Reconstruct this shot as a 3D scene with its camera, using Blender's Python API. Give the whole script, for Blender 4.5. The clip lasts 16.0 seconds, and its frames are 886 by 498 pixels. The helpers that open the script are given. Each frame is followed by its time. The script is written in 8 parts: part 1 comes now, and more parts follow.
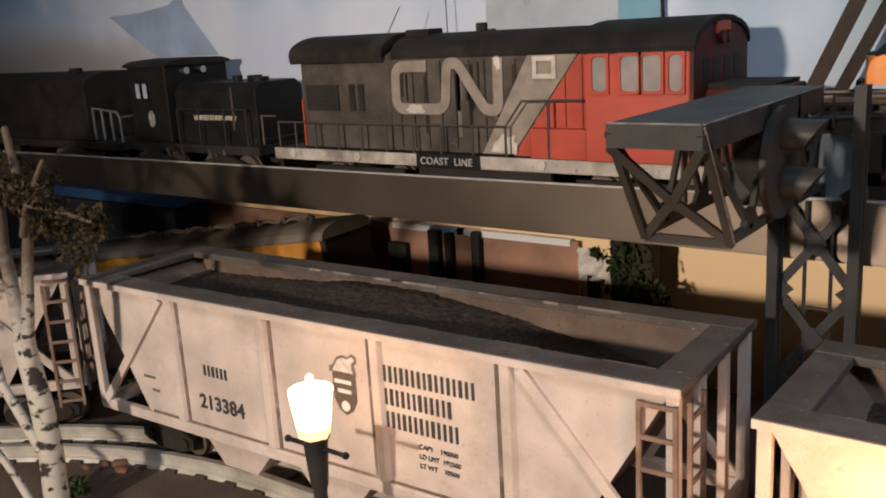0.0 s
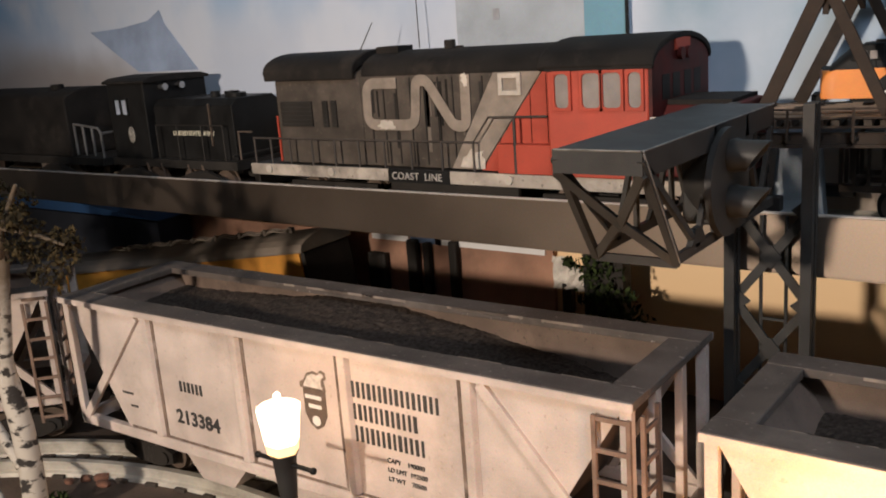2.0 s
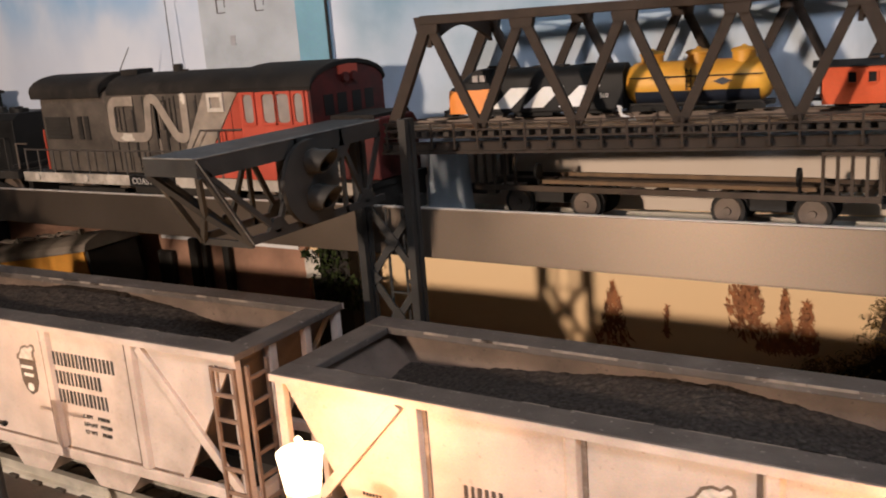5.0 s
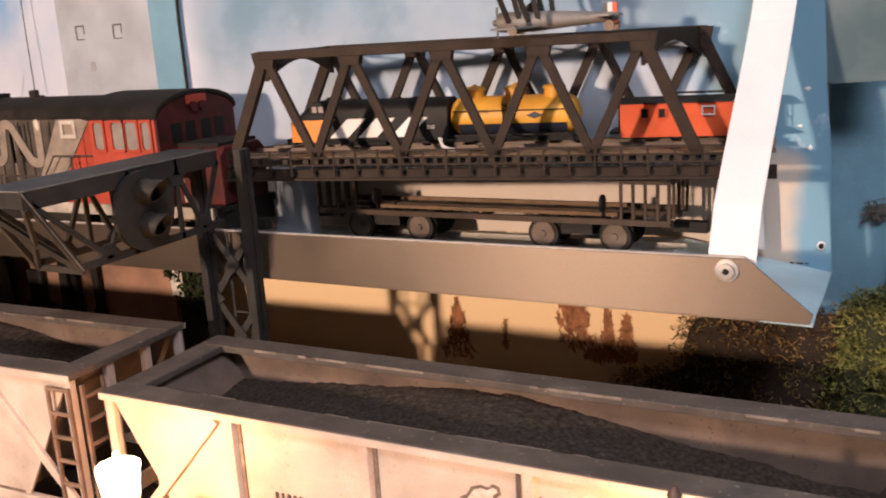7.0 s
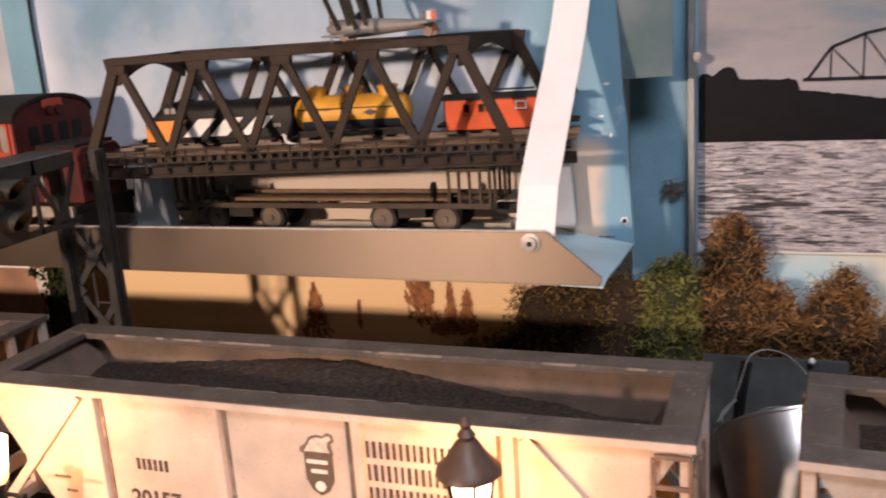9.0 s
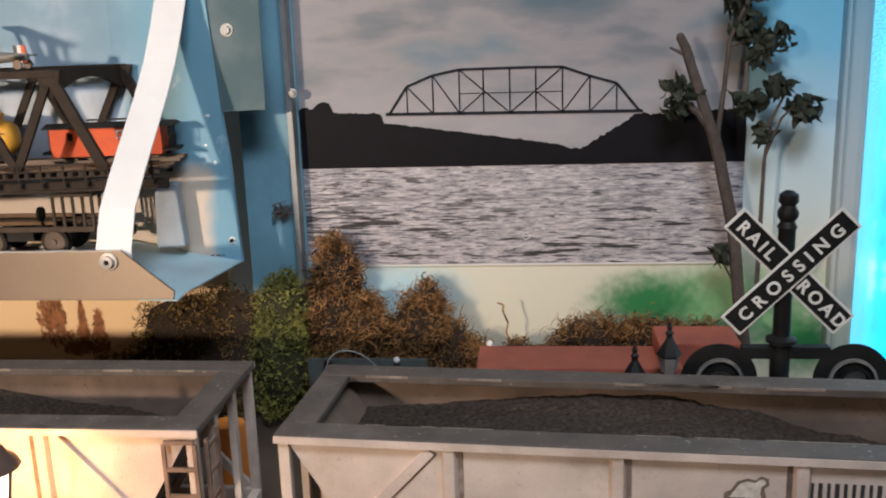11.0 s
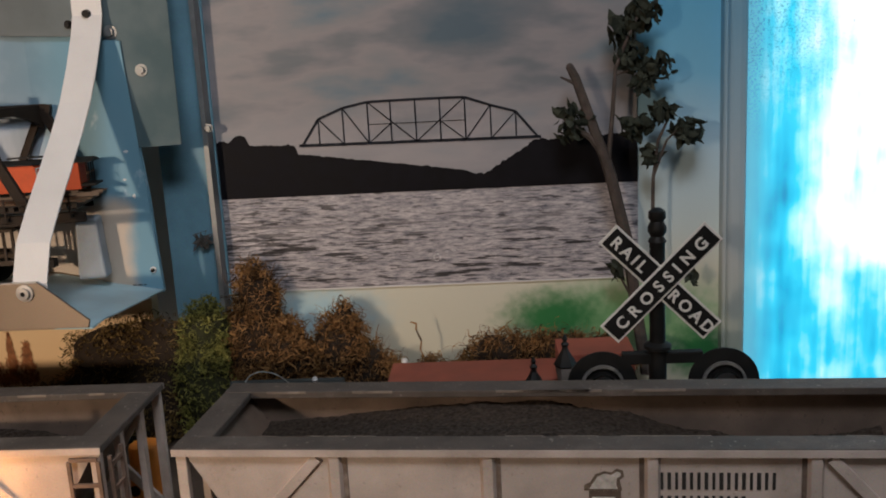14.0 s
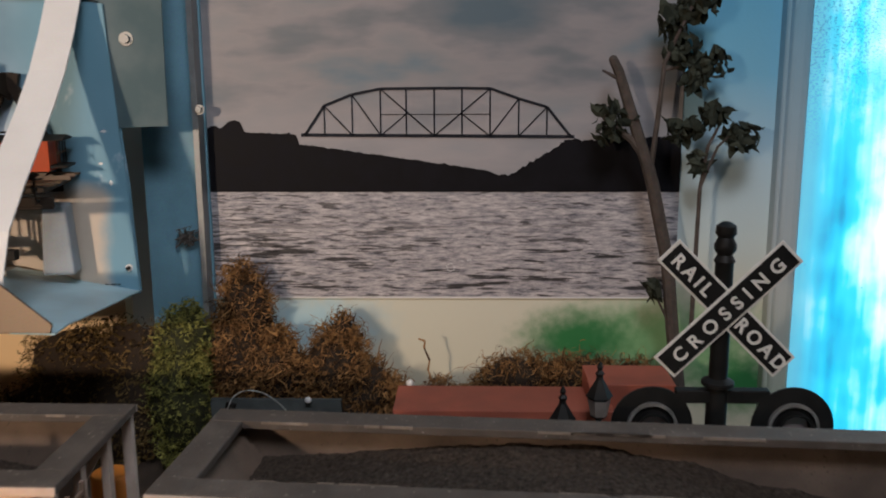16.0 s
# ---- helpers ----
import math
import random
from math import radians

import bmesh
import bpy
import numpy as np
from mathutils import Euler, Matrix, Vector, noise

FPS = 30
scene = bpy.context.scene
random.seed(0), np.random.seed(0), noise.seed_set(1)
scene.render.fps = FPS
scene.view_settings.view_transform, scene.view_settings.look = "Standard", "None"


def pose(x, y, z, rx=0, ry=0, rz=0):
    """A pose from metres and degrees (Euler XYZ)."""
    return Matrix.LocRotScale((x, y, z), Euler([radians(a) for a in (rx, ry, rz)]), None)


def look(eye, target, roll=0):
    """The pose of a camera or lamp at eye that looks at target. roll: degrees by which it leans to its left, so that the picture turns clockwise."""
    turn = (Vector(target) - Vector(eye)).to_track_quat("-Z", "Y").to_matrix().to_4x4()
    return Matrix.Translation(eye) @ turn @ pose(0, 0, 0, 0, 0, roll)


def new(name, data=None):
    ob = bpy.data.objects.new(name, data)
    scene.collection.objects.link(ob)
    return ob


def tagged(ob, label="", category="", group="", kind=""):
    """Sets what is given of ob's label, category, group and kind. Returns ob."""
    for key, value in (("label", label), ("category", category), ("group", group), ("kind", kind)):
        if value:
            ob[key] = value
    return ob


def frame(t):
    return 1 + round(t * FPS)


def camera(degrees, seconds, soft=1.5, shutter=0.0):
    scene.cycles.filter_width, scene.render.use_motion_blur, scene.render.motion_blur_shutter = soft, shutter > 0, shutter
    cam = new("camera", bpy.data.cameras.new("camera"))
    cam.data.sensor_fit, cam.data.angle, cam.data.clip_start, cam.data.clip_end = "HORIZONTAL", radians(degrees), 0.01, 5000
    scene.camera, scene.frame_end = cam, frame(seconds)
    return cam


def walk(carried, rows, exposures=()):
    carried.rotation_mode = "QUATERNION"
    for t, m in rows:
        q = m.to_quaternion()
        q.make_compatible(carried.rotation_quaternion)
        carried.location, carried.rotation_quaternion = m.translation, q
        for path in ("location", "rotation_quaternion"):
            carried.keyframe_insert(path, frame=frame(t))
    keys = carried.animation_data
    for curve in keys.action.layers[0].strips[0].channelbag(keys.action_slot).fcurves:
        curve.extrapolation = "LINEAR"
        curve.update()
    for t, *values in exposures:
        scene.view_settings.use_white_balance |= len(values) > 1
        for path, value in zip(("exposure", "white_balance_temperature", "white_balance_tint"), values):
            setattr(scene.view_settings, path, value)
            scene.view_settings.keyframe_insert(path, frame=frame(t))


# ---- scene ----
cam = camera(51.0, 16.0, soft=1.9, shutter=0.4)
PATH = [
    (0, (0.2, -0.48, 0.438), (-0.977, 1.064, -0.039), -3.5),
    (0.5, (0.211, -0.471, 0.443), (-0.963, 1.077, -0.029), -4.0),
    (1, (0.216, -0.467, 0.445), (-0.942, 1.092, -0.036), -3.9),
    (1.5, (0.224, -0.474, 0.451), (-0.928, 1.089, -0.03), -4.1),
    (2, (0.227, -0.475, 0.453), (-0.945, 1.073, -0.026), -4.3),
    (2.5, (0.277, -0.472, 0.465), (-0.922, 1.061, 0.001), -4.0),
    (3, (0.366, -0.491, 0.483), (-0.877, 1.012, 0.038), -4.5),
    (3.5, (0.431, -0.473, 0.475), (-0.785, 1.042, -0.003), -5.1),
    (4, (0.461, -0.469, 0.473), (-0.71, 1.084, 0.007), -5.4),
    (4.5, (0.479, -0.472, 0.469), (-0.613, 1.142, 0.019), -4.5),
    (4.7, (0.487, -0.476, 0.459), (-0.585, 1.146, -0.009), -4.5),
    (6.8, (0.588, -0.485, 0.478), (-0.326, 1.229, 0.004), -3.2),
    (7, (0.596, -0.488, 0.48), (-0.299, 1.237, 0.009), -3.5),
    (7.5, (0.627, -0.498, 0.478), (-0.215, 1.246, -0.019), -3.6),
    (8, (0.66, -0.523, 0.476), (-0.106, 1.254, -0.033), -3.6),
    (8.5, (0.66, -0.546, 0.479), (-0.069, 1.244, -0.035), -3.5),
    (9, (0.673, -0.555, 0.488), (0.001, 1.262, -0.008), -4.0),
    (9.5, (0.745, -0.576, 0.491), (0.227, 1.287, -0.021), -3.0),
    (10, (0.809, -0.592, 0.494), (0.439, 1.306, -0.017), -2.6),
    (10.2, (0.827, -0.599, 0.493), (0.506, 1.309, -0.013), -2.4),
    (12.3, (0.905, -0.626, 0.504), (0.762, 1.322, 0.075), -2.2),
    (12.5, (0.912, -0.634, 0.502), (0.772, 1.314, 0.071), -2.4),
    (13, (0.927, -0.655, 0.508), (0.795, 1.297, 0.093), -3.0),
    (13.5, (0.938, -0.663, 0.501), (0.803, 1.288, 0.08), -3.4),
    (14, (0.938, -0.662, 0.503), (0.818, 1.29, 0.081), -3.1),
    (14.5, (0.94, -0.654, 0.494), (0.846, 1.298, 0.068), -2.2),
    (15, (0.919, -0.644, 0.492), (0.815, 1.31, 0.075), -1.6),
    (15.5, (0.901, -0.623, 0.485), (0.797, 1.33, 0.069), -1.0),
    (16, (0.886, -0.539, 0.479), (0.82, 1.418, 0.071), -0.3),
]

walk(cam, [(t, look(eye, target, roll)) for t, eye, target, roll in PATH],
     [(0, 0.02, 5480, 11), (3.0, 0.07, 5550, 11), (4.5, 0.14, 5780, 14), (7.0, 0.47, 6320, 26), (8.5, 0.36, 6420, 28), (9.3, 0.36, 6220, 23), (10.0, 0.40, 5750, 12), (12.5, 0.16, 6250, 17), (13.5, -0.30, 6250, 16), (14.5, -0.55, 6200, 15), (16.0, -0.28, 6200, 16)])

# ---- light ----
world = bpy.data.worlds.new("room_dark")
scene.world = world
world.use_nodes = True
world.node_tree.nodes["Background"].inputs[0].default_value = (0.74, 0.71, 0.66, 1)
world.node_tree.nodes["Background"].inputs[1].default_value = 0.48


def lamp(name, kind, m, energy, color, size=0.1):
    d = bpy.data.lights.new(name, kind)
    d.energy, d.color = energy, color
    if kind == "AREA":
        d.shape, d.size = "DISK", size
    elif kind in ("POINT", "SPOT"):
        d.shadow_soft_size = size
    ob = new(name, d)
    ob.matrix_world = m
    return ob


# the warm work lamp that stands in the room, and the pale light from the room's ceiling
key = lamp("work_lamp", "SPOT", look((-0.31, -2.0, 0.79), (-0.08, 0.25, 0.13)), 196.0, (1.0, 0.765, 0.53), 0.05)
key.data.spot_size, key.data.spot_blend = radians(66), 1.0
lamp("ceiling_lamp", "AREA", look((1.02, -0.90, 1.62), (0.92, 0.1, 0.2)), 21.0, (0.95, 0.97, 0.97), 0.6)


# ---- materials ----
def mat(name, color, rough=0.6, metal=0.0, var=0.25, scale=60.0, grime=(0.05, 0.04, 0.03), dirt=0.0, bump=0.0, fine=900.0, spec=0.5, specks=0.0):
    """Painted or worn surface: base colour with broad stains, fine grain and slight relief."""
    m = bpy.data.materials.new(name)
    m.use_nodes = True
    n, l = m.node_tree.nodes, m.node_tree.links
    b = n["Principled BSDF"]
    b.inputs["Roughness"].default_value, b.inputs["Metallic"].default_value = rough, metal
    b.inputs["Specular IOR Level"].default_value = spec
    co = n.new("ShaderNodeTexCoord")
    broad = n.new("ShaderNodeTexNoise")
    broad.inputs["Scale"].default_value, broad.inputs["Detail"].default_value = scale, 6.0
    grain = n.new("ShaderNodeTexNoise")
    grain.inputs["Scale"].default_value, grain.inputs["Detail"].default_value = fine, 3.0
    l.new(co.outputs["Object"], broad.inputs["Vector"])
    l.new(co.outputs["Object"], grain.inputs["Vector"])
    ramp = n.new("ShaderNodeValToRGB")
    lo = [c * (1 - var) for c in color]
    hi = [min(1.0, c * (1 + 0.6 * var)) for c in color]
    ramp.color_ramp.elements[0].position, ramp.color_ramp.elements[0].color = 0.3, (*lo, 1)
    ramp.color_ramp.elements[1].position, ramp.color_ramp.elements[1].color = 0.7, (*hi, 1)
    l.new(broad.outputs["Fac"], ramp.inputs["Fac"])
    out = ramp.outputs["Color"]
    if dirt > 0:
        mix = n.new("ShaderNodeMix")
        mix.data_type = "RGBA"
        spots = n.new("ShaderNodeMapRange")
        spots.inputs["From Min"].default_value, spots.inputs["From Max"].default_value = 0.52, 0.72
        spots.inputs["To Max"].default_value = dirt
        stain = n.new("ShaderNodeTexNoise")
        stain.inputs["Scale"].default_value, stain.inputs["Detail"].default_value = scale * 0.45, 9.0
        stain.inputs["Roughness"].default_value = 0.7
        l.new(co.outputs["Object"], stain.inputs["Vector"])
        l.new(stain.outputs["Fac"], spots.inputs["Value"])
        l.new(spots.outputs["Result"], mix.inputs["Factor"])
        l.new(out, mix.inputs["A"])
        mix.inputs["B"].default_value = (*grime, 1)
        out = mix.outputs["Result"]
    if specks > 0:
        pit = n.new("ShaderNodeTexNoise")
        pit.inputs["Scale"].default_value, pit.inputs["Detail"].default_value = 260.0, 2.0
        l.new(co.outputs["Object"], pit.inputs["Vector"])
        pr = n.new("ShaderNodeMapRange")
        pr.inputs["From Min"].default_value, pr.inputs["From Max"].default_value = 0.66, 0.74
        pr.inputs["To Max"].default_value = specks
        l.new(pit.outputs["Fac"], pr.inputs["Value"])
        pm = n.new("ShaderNodeMix")
        pm.data_type = "RGBA"
        l.new(pr.outputs["Result"], pm.inputs["Factor"])
        l.new(out, pm.inputs["A"])
        pm.inputs["B"].default_value = (*grime, 1)
        out = pm.outputs["Result"]
    fine_mix = n.new("ShaderNodeMix")
    fine_mix.data_type, fine_mix.blend_type = "RGBA", "OVERLAY"
    fine_mix.inputs["Factor"].default_value = 0.25
    l.new(out, fine_mix.inputs["A"])
    l.new(grain.outputs["Color"], fine_mix.inputs["B"])
    l.new(fine_mix.outputs["Result"], b.inputs["Base Color"])
    gloss = n.new("ShaderNodeMapRange")
    gloss.inputs["To Min"].default_value, gloss.inputs["To Max"].default_value = max(0.05, rough - 0.15), min(1.0, rough + 0.15)
    l.new(broad.outputs["Fac"], gloss.inputs["Value"])
    l.new(gloss.outputs["Result"], b.inputs["Roughness"])
    if bump > 0:
        bp = n.new("ShaderNodeBump")
        bp.inputs["Strength"].default_value, bp.inputs["Distance"].default_value = bump, 0.001
        l.new(grain.outputs["Fac"], bp.inputs["Height"])
        l.new(bp.outputs["Normal"], b.inputs["Normal"])
    return m


def glow(name, color, strength):
    m = bpy.data.materials.new(name)
    m.use_nodes = True
    b = m.node_tree.nodes["Principled BSDF"]
    b.inputs["Base Color"].default_value = (*color, 1)
    b.inputs["Emission Color"].default_value = (*color, 1)
    b.inputs["Emission Strength"].default_value = strength
    return m


def painted_bands(name, bands, axis="Z", lo=0.0, hi=1.0, wobble=0.03, scale=5.0, stretch=(1, 1, 1), clouds=0.0, cloud_color=(0.78, 0.78, 0.78), rough=0.6, spray=None):
    """Hand-painted scenery: colours in soft bands along one axis, with a wandering edge and sprayed clouds."""
    m = bpy.data.materials.new(name)
    m.use_nodes = True
    n, l = m.node_tree.nodes, m.node_tree.links
    b = n["Principled BSDF"]
    b.inputs["Roughness"].default_value = rough
    b.inputs["Specular IOR Level"].default_value = 0.3
    co = n.new("ShaderNodeTexCoord")
    mp = n.new("ShaderNodeMapping")
    mp.inputs["Scale"].default_value = stretch
    sep = n.new("ShaderNodeSeparateXYZ")
    no = n.new("ShaderNodeTexNoise")
    no.inputs["Scale"].default_value, no.inputs["Detail"].default_value = scale, 4.0
    l.new(co.outputs["Object"], sep.inputs[0])
    l.new(co.outputs["Object"], mp.inputs["Vector"])
    l.new(mp.outputs["Vector"], no.inputs["Vector"])
    off = n.new("ShaderNodeMath")
    off.operation = "MULTIPLY_ADD"
    l.new(no.outputs["Fac"], off.inputs[0])
    off.inputs[1].default_value = wobble * 2
    l.new(sep.outputs[axis], off.inputs[2])
    rng = n.new("ShaderNodeMapRange")
    rng.inputs["From Min"].default_value, rng.inputs["From Max"].default_value = lo + wobble, hi + wobble
    l.new(off.outputs[0], rng.inputs["Value"])
    ramp = n.new("ShaderNodeValToRGB")
    r = ramp.color_ramp
    while len(r.elements) < len(bands):
        r.elements.new(0.5)
    for e, (p, c) in zip(r.elements, bands):
        e.position, e.color = p, (*c, 1)
    l.new(rng.outputs["Result"], ramp.inputs["Fac"])
    out = ramp.outputs["Color"]
    if clouds > 0:
        cn = n.new("ShaderNodeTexNoise")
        cn.inputs["Scale"].default_value, cn.inputs["Detail"].default_value = scale * 1.2, 5.0
        l.new(mp.outputs["Vector"], cn.inputs["Vector"])
        cr = n.new("ShaderNodeMapRange")
        cr.inputs["From Min"].default_value, cr.inputs["From Max"].default_value = 0.40, 0.62
        cr.inputs["To Max"].default_value = clouds
        l.new(cn.outputs["Fac"], cr.inputs["Value"])
        mix = n.new("ShaderNodeMix")
        mix.data_type = "RGBA"
        l.new(cr.outputs["Result"], mix.inputs["Factor"])
        l.new(out, mix.inputs["A"])
        mix.inputs["B"].default_value = (*cloud_color, 1)
        out = mix.outputs["Result"]
    for place, radii, color in spray or ():
        # a soft spot of sprayed colour with a speckled edge
        sm = n.new("ShaderNodeMapping")
        sm.vector_type = "POINT"
        sm.inputs["Location"].default_value = (-place[0] / radii[0], 0, -place[2] / radii[1])
        sm.inputs["Scale"].default_value = (1 / radii[0], 0, 1 / radii[1])
        l.new(co.outputs["Object"], sm.inputs["Vector"])
        ln = n.new("ShaderNodeVectorMath")
        ln.operation = "LENGTH"
        l.new(sm.outputs["Vector"], ln.inputs[0])
        sn = n.new("ShaderNodeTexNoise")
        sn.inputs["Scale"].default_value, sn.inputs["Detail"].default_value = 90.0, 6.0
        l.new(co.outputs["Object"], sn.inputs["Vector"])
        sa = n.new("ShaderNodeMath")
        sa.operation = "MULTIPLY_ADD"
        l.new(sn.outputs["Fac"], sa.inputs[0])
        sa.inputs[1].default_value = 0.5
        l.new(ln.outputs["Value"], sa.inputs[2])
        sr = n.new("ShaderNodeMapRange")
        sr.interpolation_type = "SMOOTHSTEP"
        sr.inputs["From Min"].default_value, sr.inputs["From Max"].default_value = 0.45, 1.35
        sr.inputs["To Min"].default_value, sr.inputs["To Max"].default_value = 1.0, 0.0
        l.new(sa.outputs[0], sr.inputs["Value"])
        smix = n.new("ShaderNodeMix")
        smix.data_type = "RGBA"
        l.new(sr.outputs["Result"], smix.inputs["Factor"])
        l.new(out, smix.inputs["A"])
        smix.inputs["B"].default_value = (*color, 1)
        out = smix.outputs["Result"]
    l.new(out, b.inputs["Base Color"])
    fine = n.new("ShaderNodeTexNoise")
    fine.inputs["Scale"].default_value = 400.0
    l.new(co.outputs["Object"], fine.inputs["Vector"])
    bp = n.new("ShaderNodeBump")
    bp.inputs["Strength"].default_value, bp.inputs["Distance"].default_value = 0.15, 0.001
    l.new(fine.outputs["Fac"], bp.inputs["Height"])
    l.new(bp.outputs["Normal"], b.inputs["Normal"])
    return m


HOPPER = mat("hopper_grey_paint", (0.53, 0.440, 0.380), 0.5, var=0.22, scale=26, grime=(0.22, 0.16, 0.115), dirt=0.5, bump=0.15, specks=0.3)
# rim colour is darkened for the light that only grazes its flat top
RIM = mat("shaded_hopper_rim_paint", (0.082, 0.064, 0.052), 0.7, var=0.35, scale=40, grime=(0.34, 0.29, 0.25), dirt=0.18, bump=0.3, specks=0.6)
# coal-grimed inside, with the shade in the hopper also in its colour
INNER = mat("shaded_grimy_inside_paint", (0.145, 0.103, 0.078), 0.9, var=0.35, scale=26, grime=(0.05, 0.038, 0.03), dirt=0.7, bump=0.3, specks=0.6)
COAL = mat("coal", (0.056, 0.043, 0.034), 0.95, spec=0.08, var=0.6, scale=300, bump=0.8, fine=900, grime=(0.12, 0.10, 0.085), specks=0.35)
BLACK = mat("black_plastic", (0.010, 0.0096, 0.0092), 0.55, var=0.4, scale=50, grime=(0.022, 0.019, 0.016), dirt=0.3, spec=0.18)
SOOT = mat("sooty_black", (0.021, 0.018, 0.015), 0.7, var=0.4, scale=40, grime=(0.04, 0.031, 0.024), dirt=0.35, spec=0.3)
CHIP = mat("chipped_pale_edge", (0.22, 0.175, 0.14), 0.7, var=0.4, scale=90, grime=(0.12, 0.09, 0.07), dirt=0.7)
LADDER = mat("rusty_brown_ladder", (0.20, 0.13, 0.092), 0.75, var=0.4, scale=60, grime=(0.08, 0.05, 0.035), dirt=0.5)
FADED_INK = mat("faded_brown_lettering", (0.060, 0.042, 0.031), 0.65, var=0.3, scale=150)
RUST_RAIL = mat("brown_handrail", (0.045, 0.035, 0.028), 0.7, var=0.4)
DULL_RAIL = mat("dull_grey_handrail", (0.11, 0.105, 0.10), 0.6, var=0.3)
SEAM = mat("dark_brown_seam", (0.15, 0.105, 0.078), 0.8, var=0.5, scale=70, grime=(0.38, 0.32, 0.27), dirt=0.8)
INK = mat("black_lettering", (0.03, 0.028, 0.026), 0.6, var=0.2)
CREAM_INK = mat("bright_cream_lettering", (0.82, 0.76, 0.58), 0.6, var=0.1)
WHITE_INK = mat("white_lettering", (0.66, 0.63, 0.58), 0.6, var=0.15)
LOCO_BROWN = mat("weathered_black_hood", (0.070, 0.056, 0.044), 0.78, spec=0.25, var=0.5, scale=30, grime=(0.16, 0.125, 0.095), dirt=0.55, bump=0.2, specks=0.4)
FADED_HOOD = mat("faded_brown_streak", (0.125, 0.10, 0.078), 0.8, var=0.3, scale=60)
LOCO_ROOF = mat("sooty_roof", (0.016, 0.0135, 0.0115), 0.8, spec=0.2, var=0.5, scale=30, grime=(0.060, 0.048, 0.038), dirt=0.55, bump=0.2)
LOCO_RED = mat("orange_red_cab_paint", (0.37, 0.056, 0.029), 0.55, spec=0.3, var=0.16, scale=30, grime=(0.20, 0.07, 0.05), dirt=0.35, specks=0.3)
# sooty red, darkened further for the end that faces away from the lamp
LOCO_DARK_RED = mat("sooty_shaded_red_paint", (0.070, 0.010, 0.008), 0.65, var=0.5, scale=40, grime=(0.008, 0.004, 0.004), dirt=0.7, spec=0.3)
SILL = mat("dirty_chipped_sill_paint", (0.36, 0.31, 0.255), 0.7, var=0.45, scale=45, grime=(0.055, 0.042, 0.032), dirt=0.95, specks=0.7)
CHALK = mat("worn_white_lettering", (0.42, 0.38, 0.33), 0.7, var=0.3, scale=160, grime=(0.10, 0.08, 0.06), dirt=0.5)
FADED_WHITE = mat("faded_dirty_white_paint", (0.245, 0.20, 0.158), 0.75, var=0.3, scale=60, grime=(0.10, 0.078, 0.06), dirt=0.6)
LOCO_WHITE = mat("weathered_white_paint", (0.50, 0.44, 0.37), 0.65, var=0.25, scale=60, grime=(0.12, 0.09, 0.07), dirt=0.6)
GREY_GLASS = mat("dusty_window", (0.23, 0.20, 0.18), 0.35, var=0.2, scale=60)
STEEL = mat("brushed_steel_strip", (0.225, 0.177, 0.136), 0.50, 0.88, var=0.14, scale=9, grime=(0.17, 0.12, 0.085), dirt=0.4)


def brush(m, amount, turn):
    """Brushed metal: the gloss spreads across the brushing."""
    n, l = m.node_tree.nodes, m.node_tree.links
    b = n["Principled BSDF"]
    t = n.new("ShaderNodeTangent")
    t.direction_type, t.axis = "RADIAL", "Z"
    b.inputs["Anisotropic"].default_value, b.inputs["Anisotropic Rotation"].default_value = amount, turn
    l.new(t.outputs["Tangent"], b.inputs["Tangent"])


brush(STEEL, 0.7, 0.25)
RAIL_M = mat("nickel_rail", (0.60, 0.56, 0.48), 0.38, 0.35, var=0.2, scale=40, grime=(0.12, 0.09, 0.06), dirt=0.5)
WHEEL_M = mat("dull_wheel_steel", (0.13, 0.095, 0.07), 0.5, 0.3, var=0.3, scale=60, grime=(0.04, 0.03, 0.025), dirt=0.5)
TIE = mat("dark_sleeper", (0.05, 0.038, 0.028), 0.85, var=0.4, scale=80, bump=0.4)
EARTH = mat("dark_brown_ground", (0.085, 0.058, 0.04), 0.95, var=0.5, scale=14, grime=(0.03, 0.022, 0.016), dirt=0.7, bump=0.8, fine=300)
SHELF = mat("shelf_board", (0.34, 0.35, 0.34), 0.7, var=0.2, scale=20)
BRIDGE = mat("dark_bronze_bridge_paint", (0.034, 0.024, 0.0175), 0.7, spec=0.18, var=0.3, scale=50, grime=(0.085, 0.058, 0.038), dirt=0.35, bump=0.1)
SIGNAL = mat("grey_green_signal_paint", (0.031, 0.029, 0.0265), 0.5, var=0.3, scale=40, grime=(0.06, 0.048, 0.036), dirt=0.35, spec=0.25, bump=0.15)
STRAP = mat("white_strap_metal", (0.72, 0.715, 0.71), 0.45, var=0.06, scale=20)
BLUE_DARK = mat("blue_painted_channel", (0.165, 0.34, 0.44), 0.55, var=0.22, scale=10, grime=(0.07, 0.14, 0.17), dirt=0.55)
PALE_TIN = mat("pale_blue_tin_flange", (0.46, 0.65, 0.72), 0.5, var=0.2, scale=14, grime=(0.25, 0.35, 0.38), dirt=0.3)
KNOT = mat("rusty_grey_wire", (0.13, 0.115, 0.10), 0.7, var=0.4)
WIRE = mat("pale_grey_wire", (0.27, 0.28, 0.26), 0.5, var=0.3)
BOLT = mat("beige_bolt_metal", (0.50, 0.45, 0.40), 0.45, 0.2, var=0.15)
GALV = mat("galvanised_screw", (0.30, 0.31, 0.31), 0.5, 0.5, var=0.2)
YELLOW = mat("yellow_tank_paint", (0.72, 0.36, 0.035), 0.5, var=0.1, scale=50, grime=(0.35, 0.2, 0.05), dirt=0.3)
ORANGE = mat("orange_paint", (0.75, 0.24, 0.03), 0.5, var=0.1, scale=50)
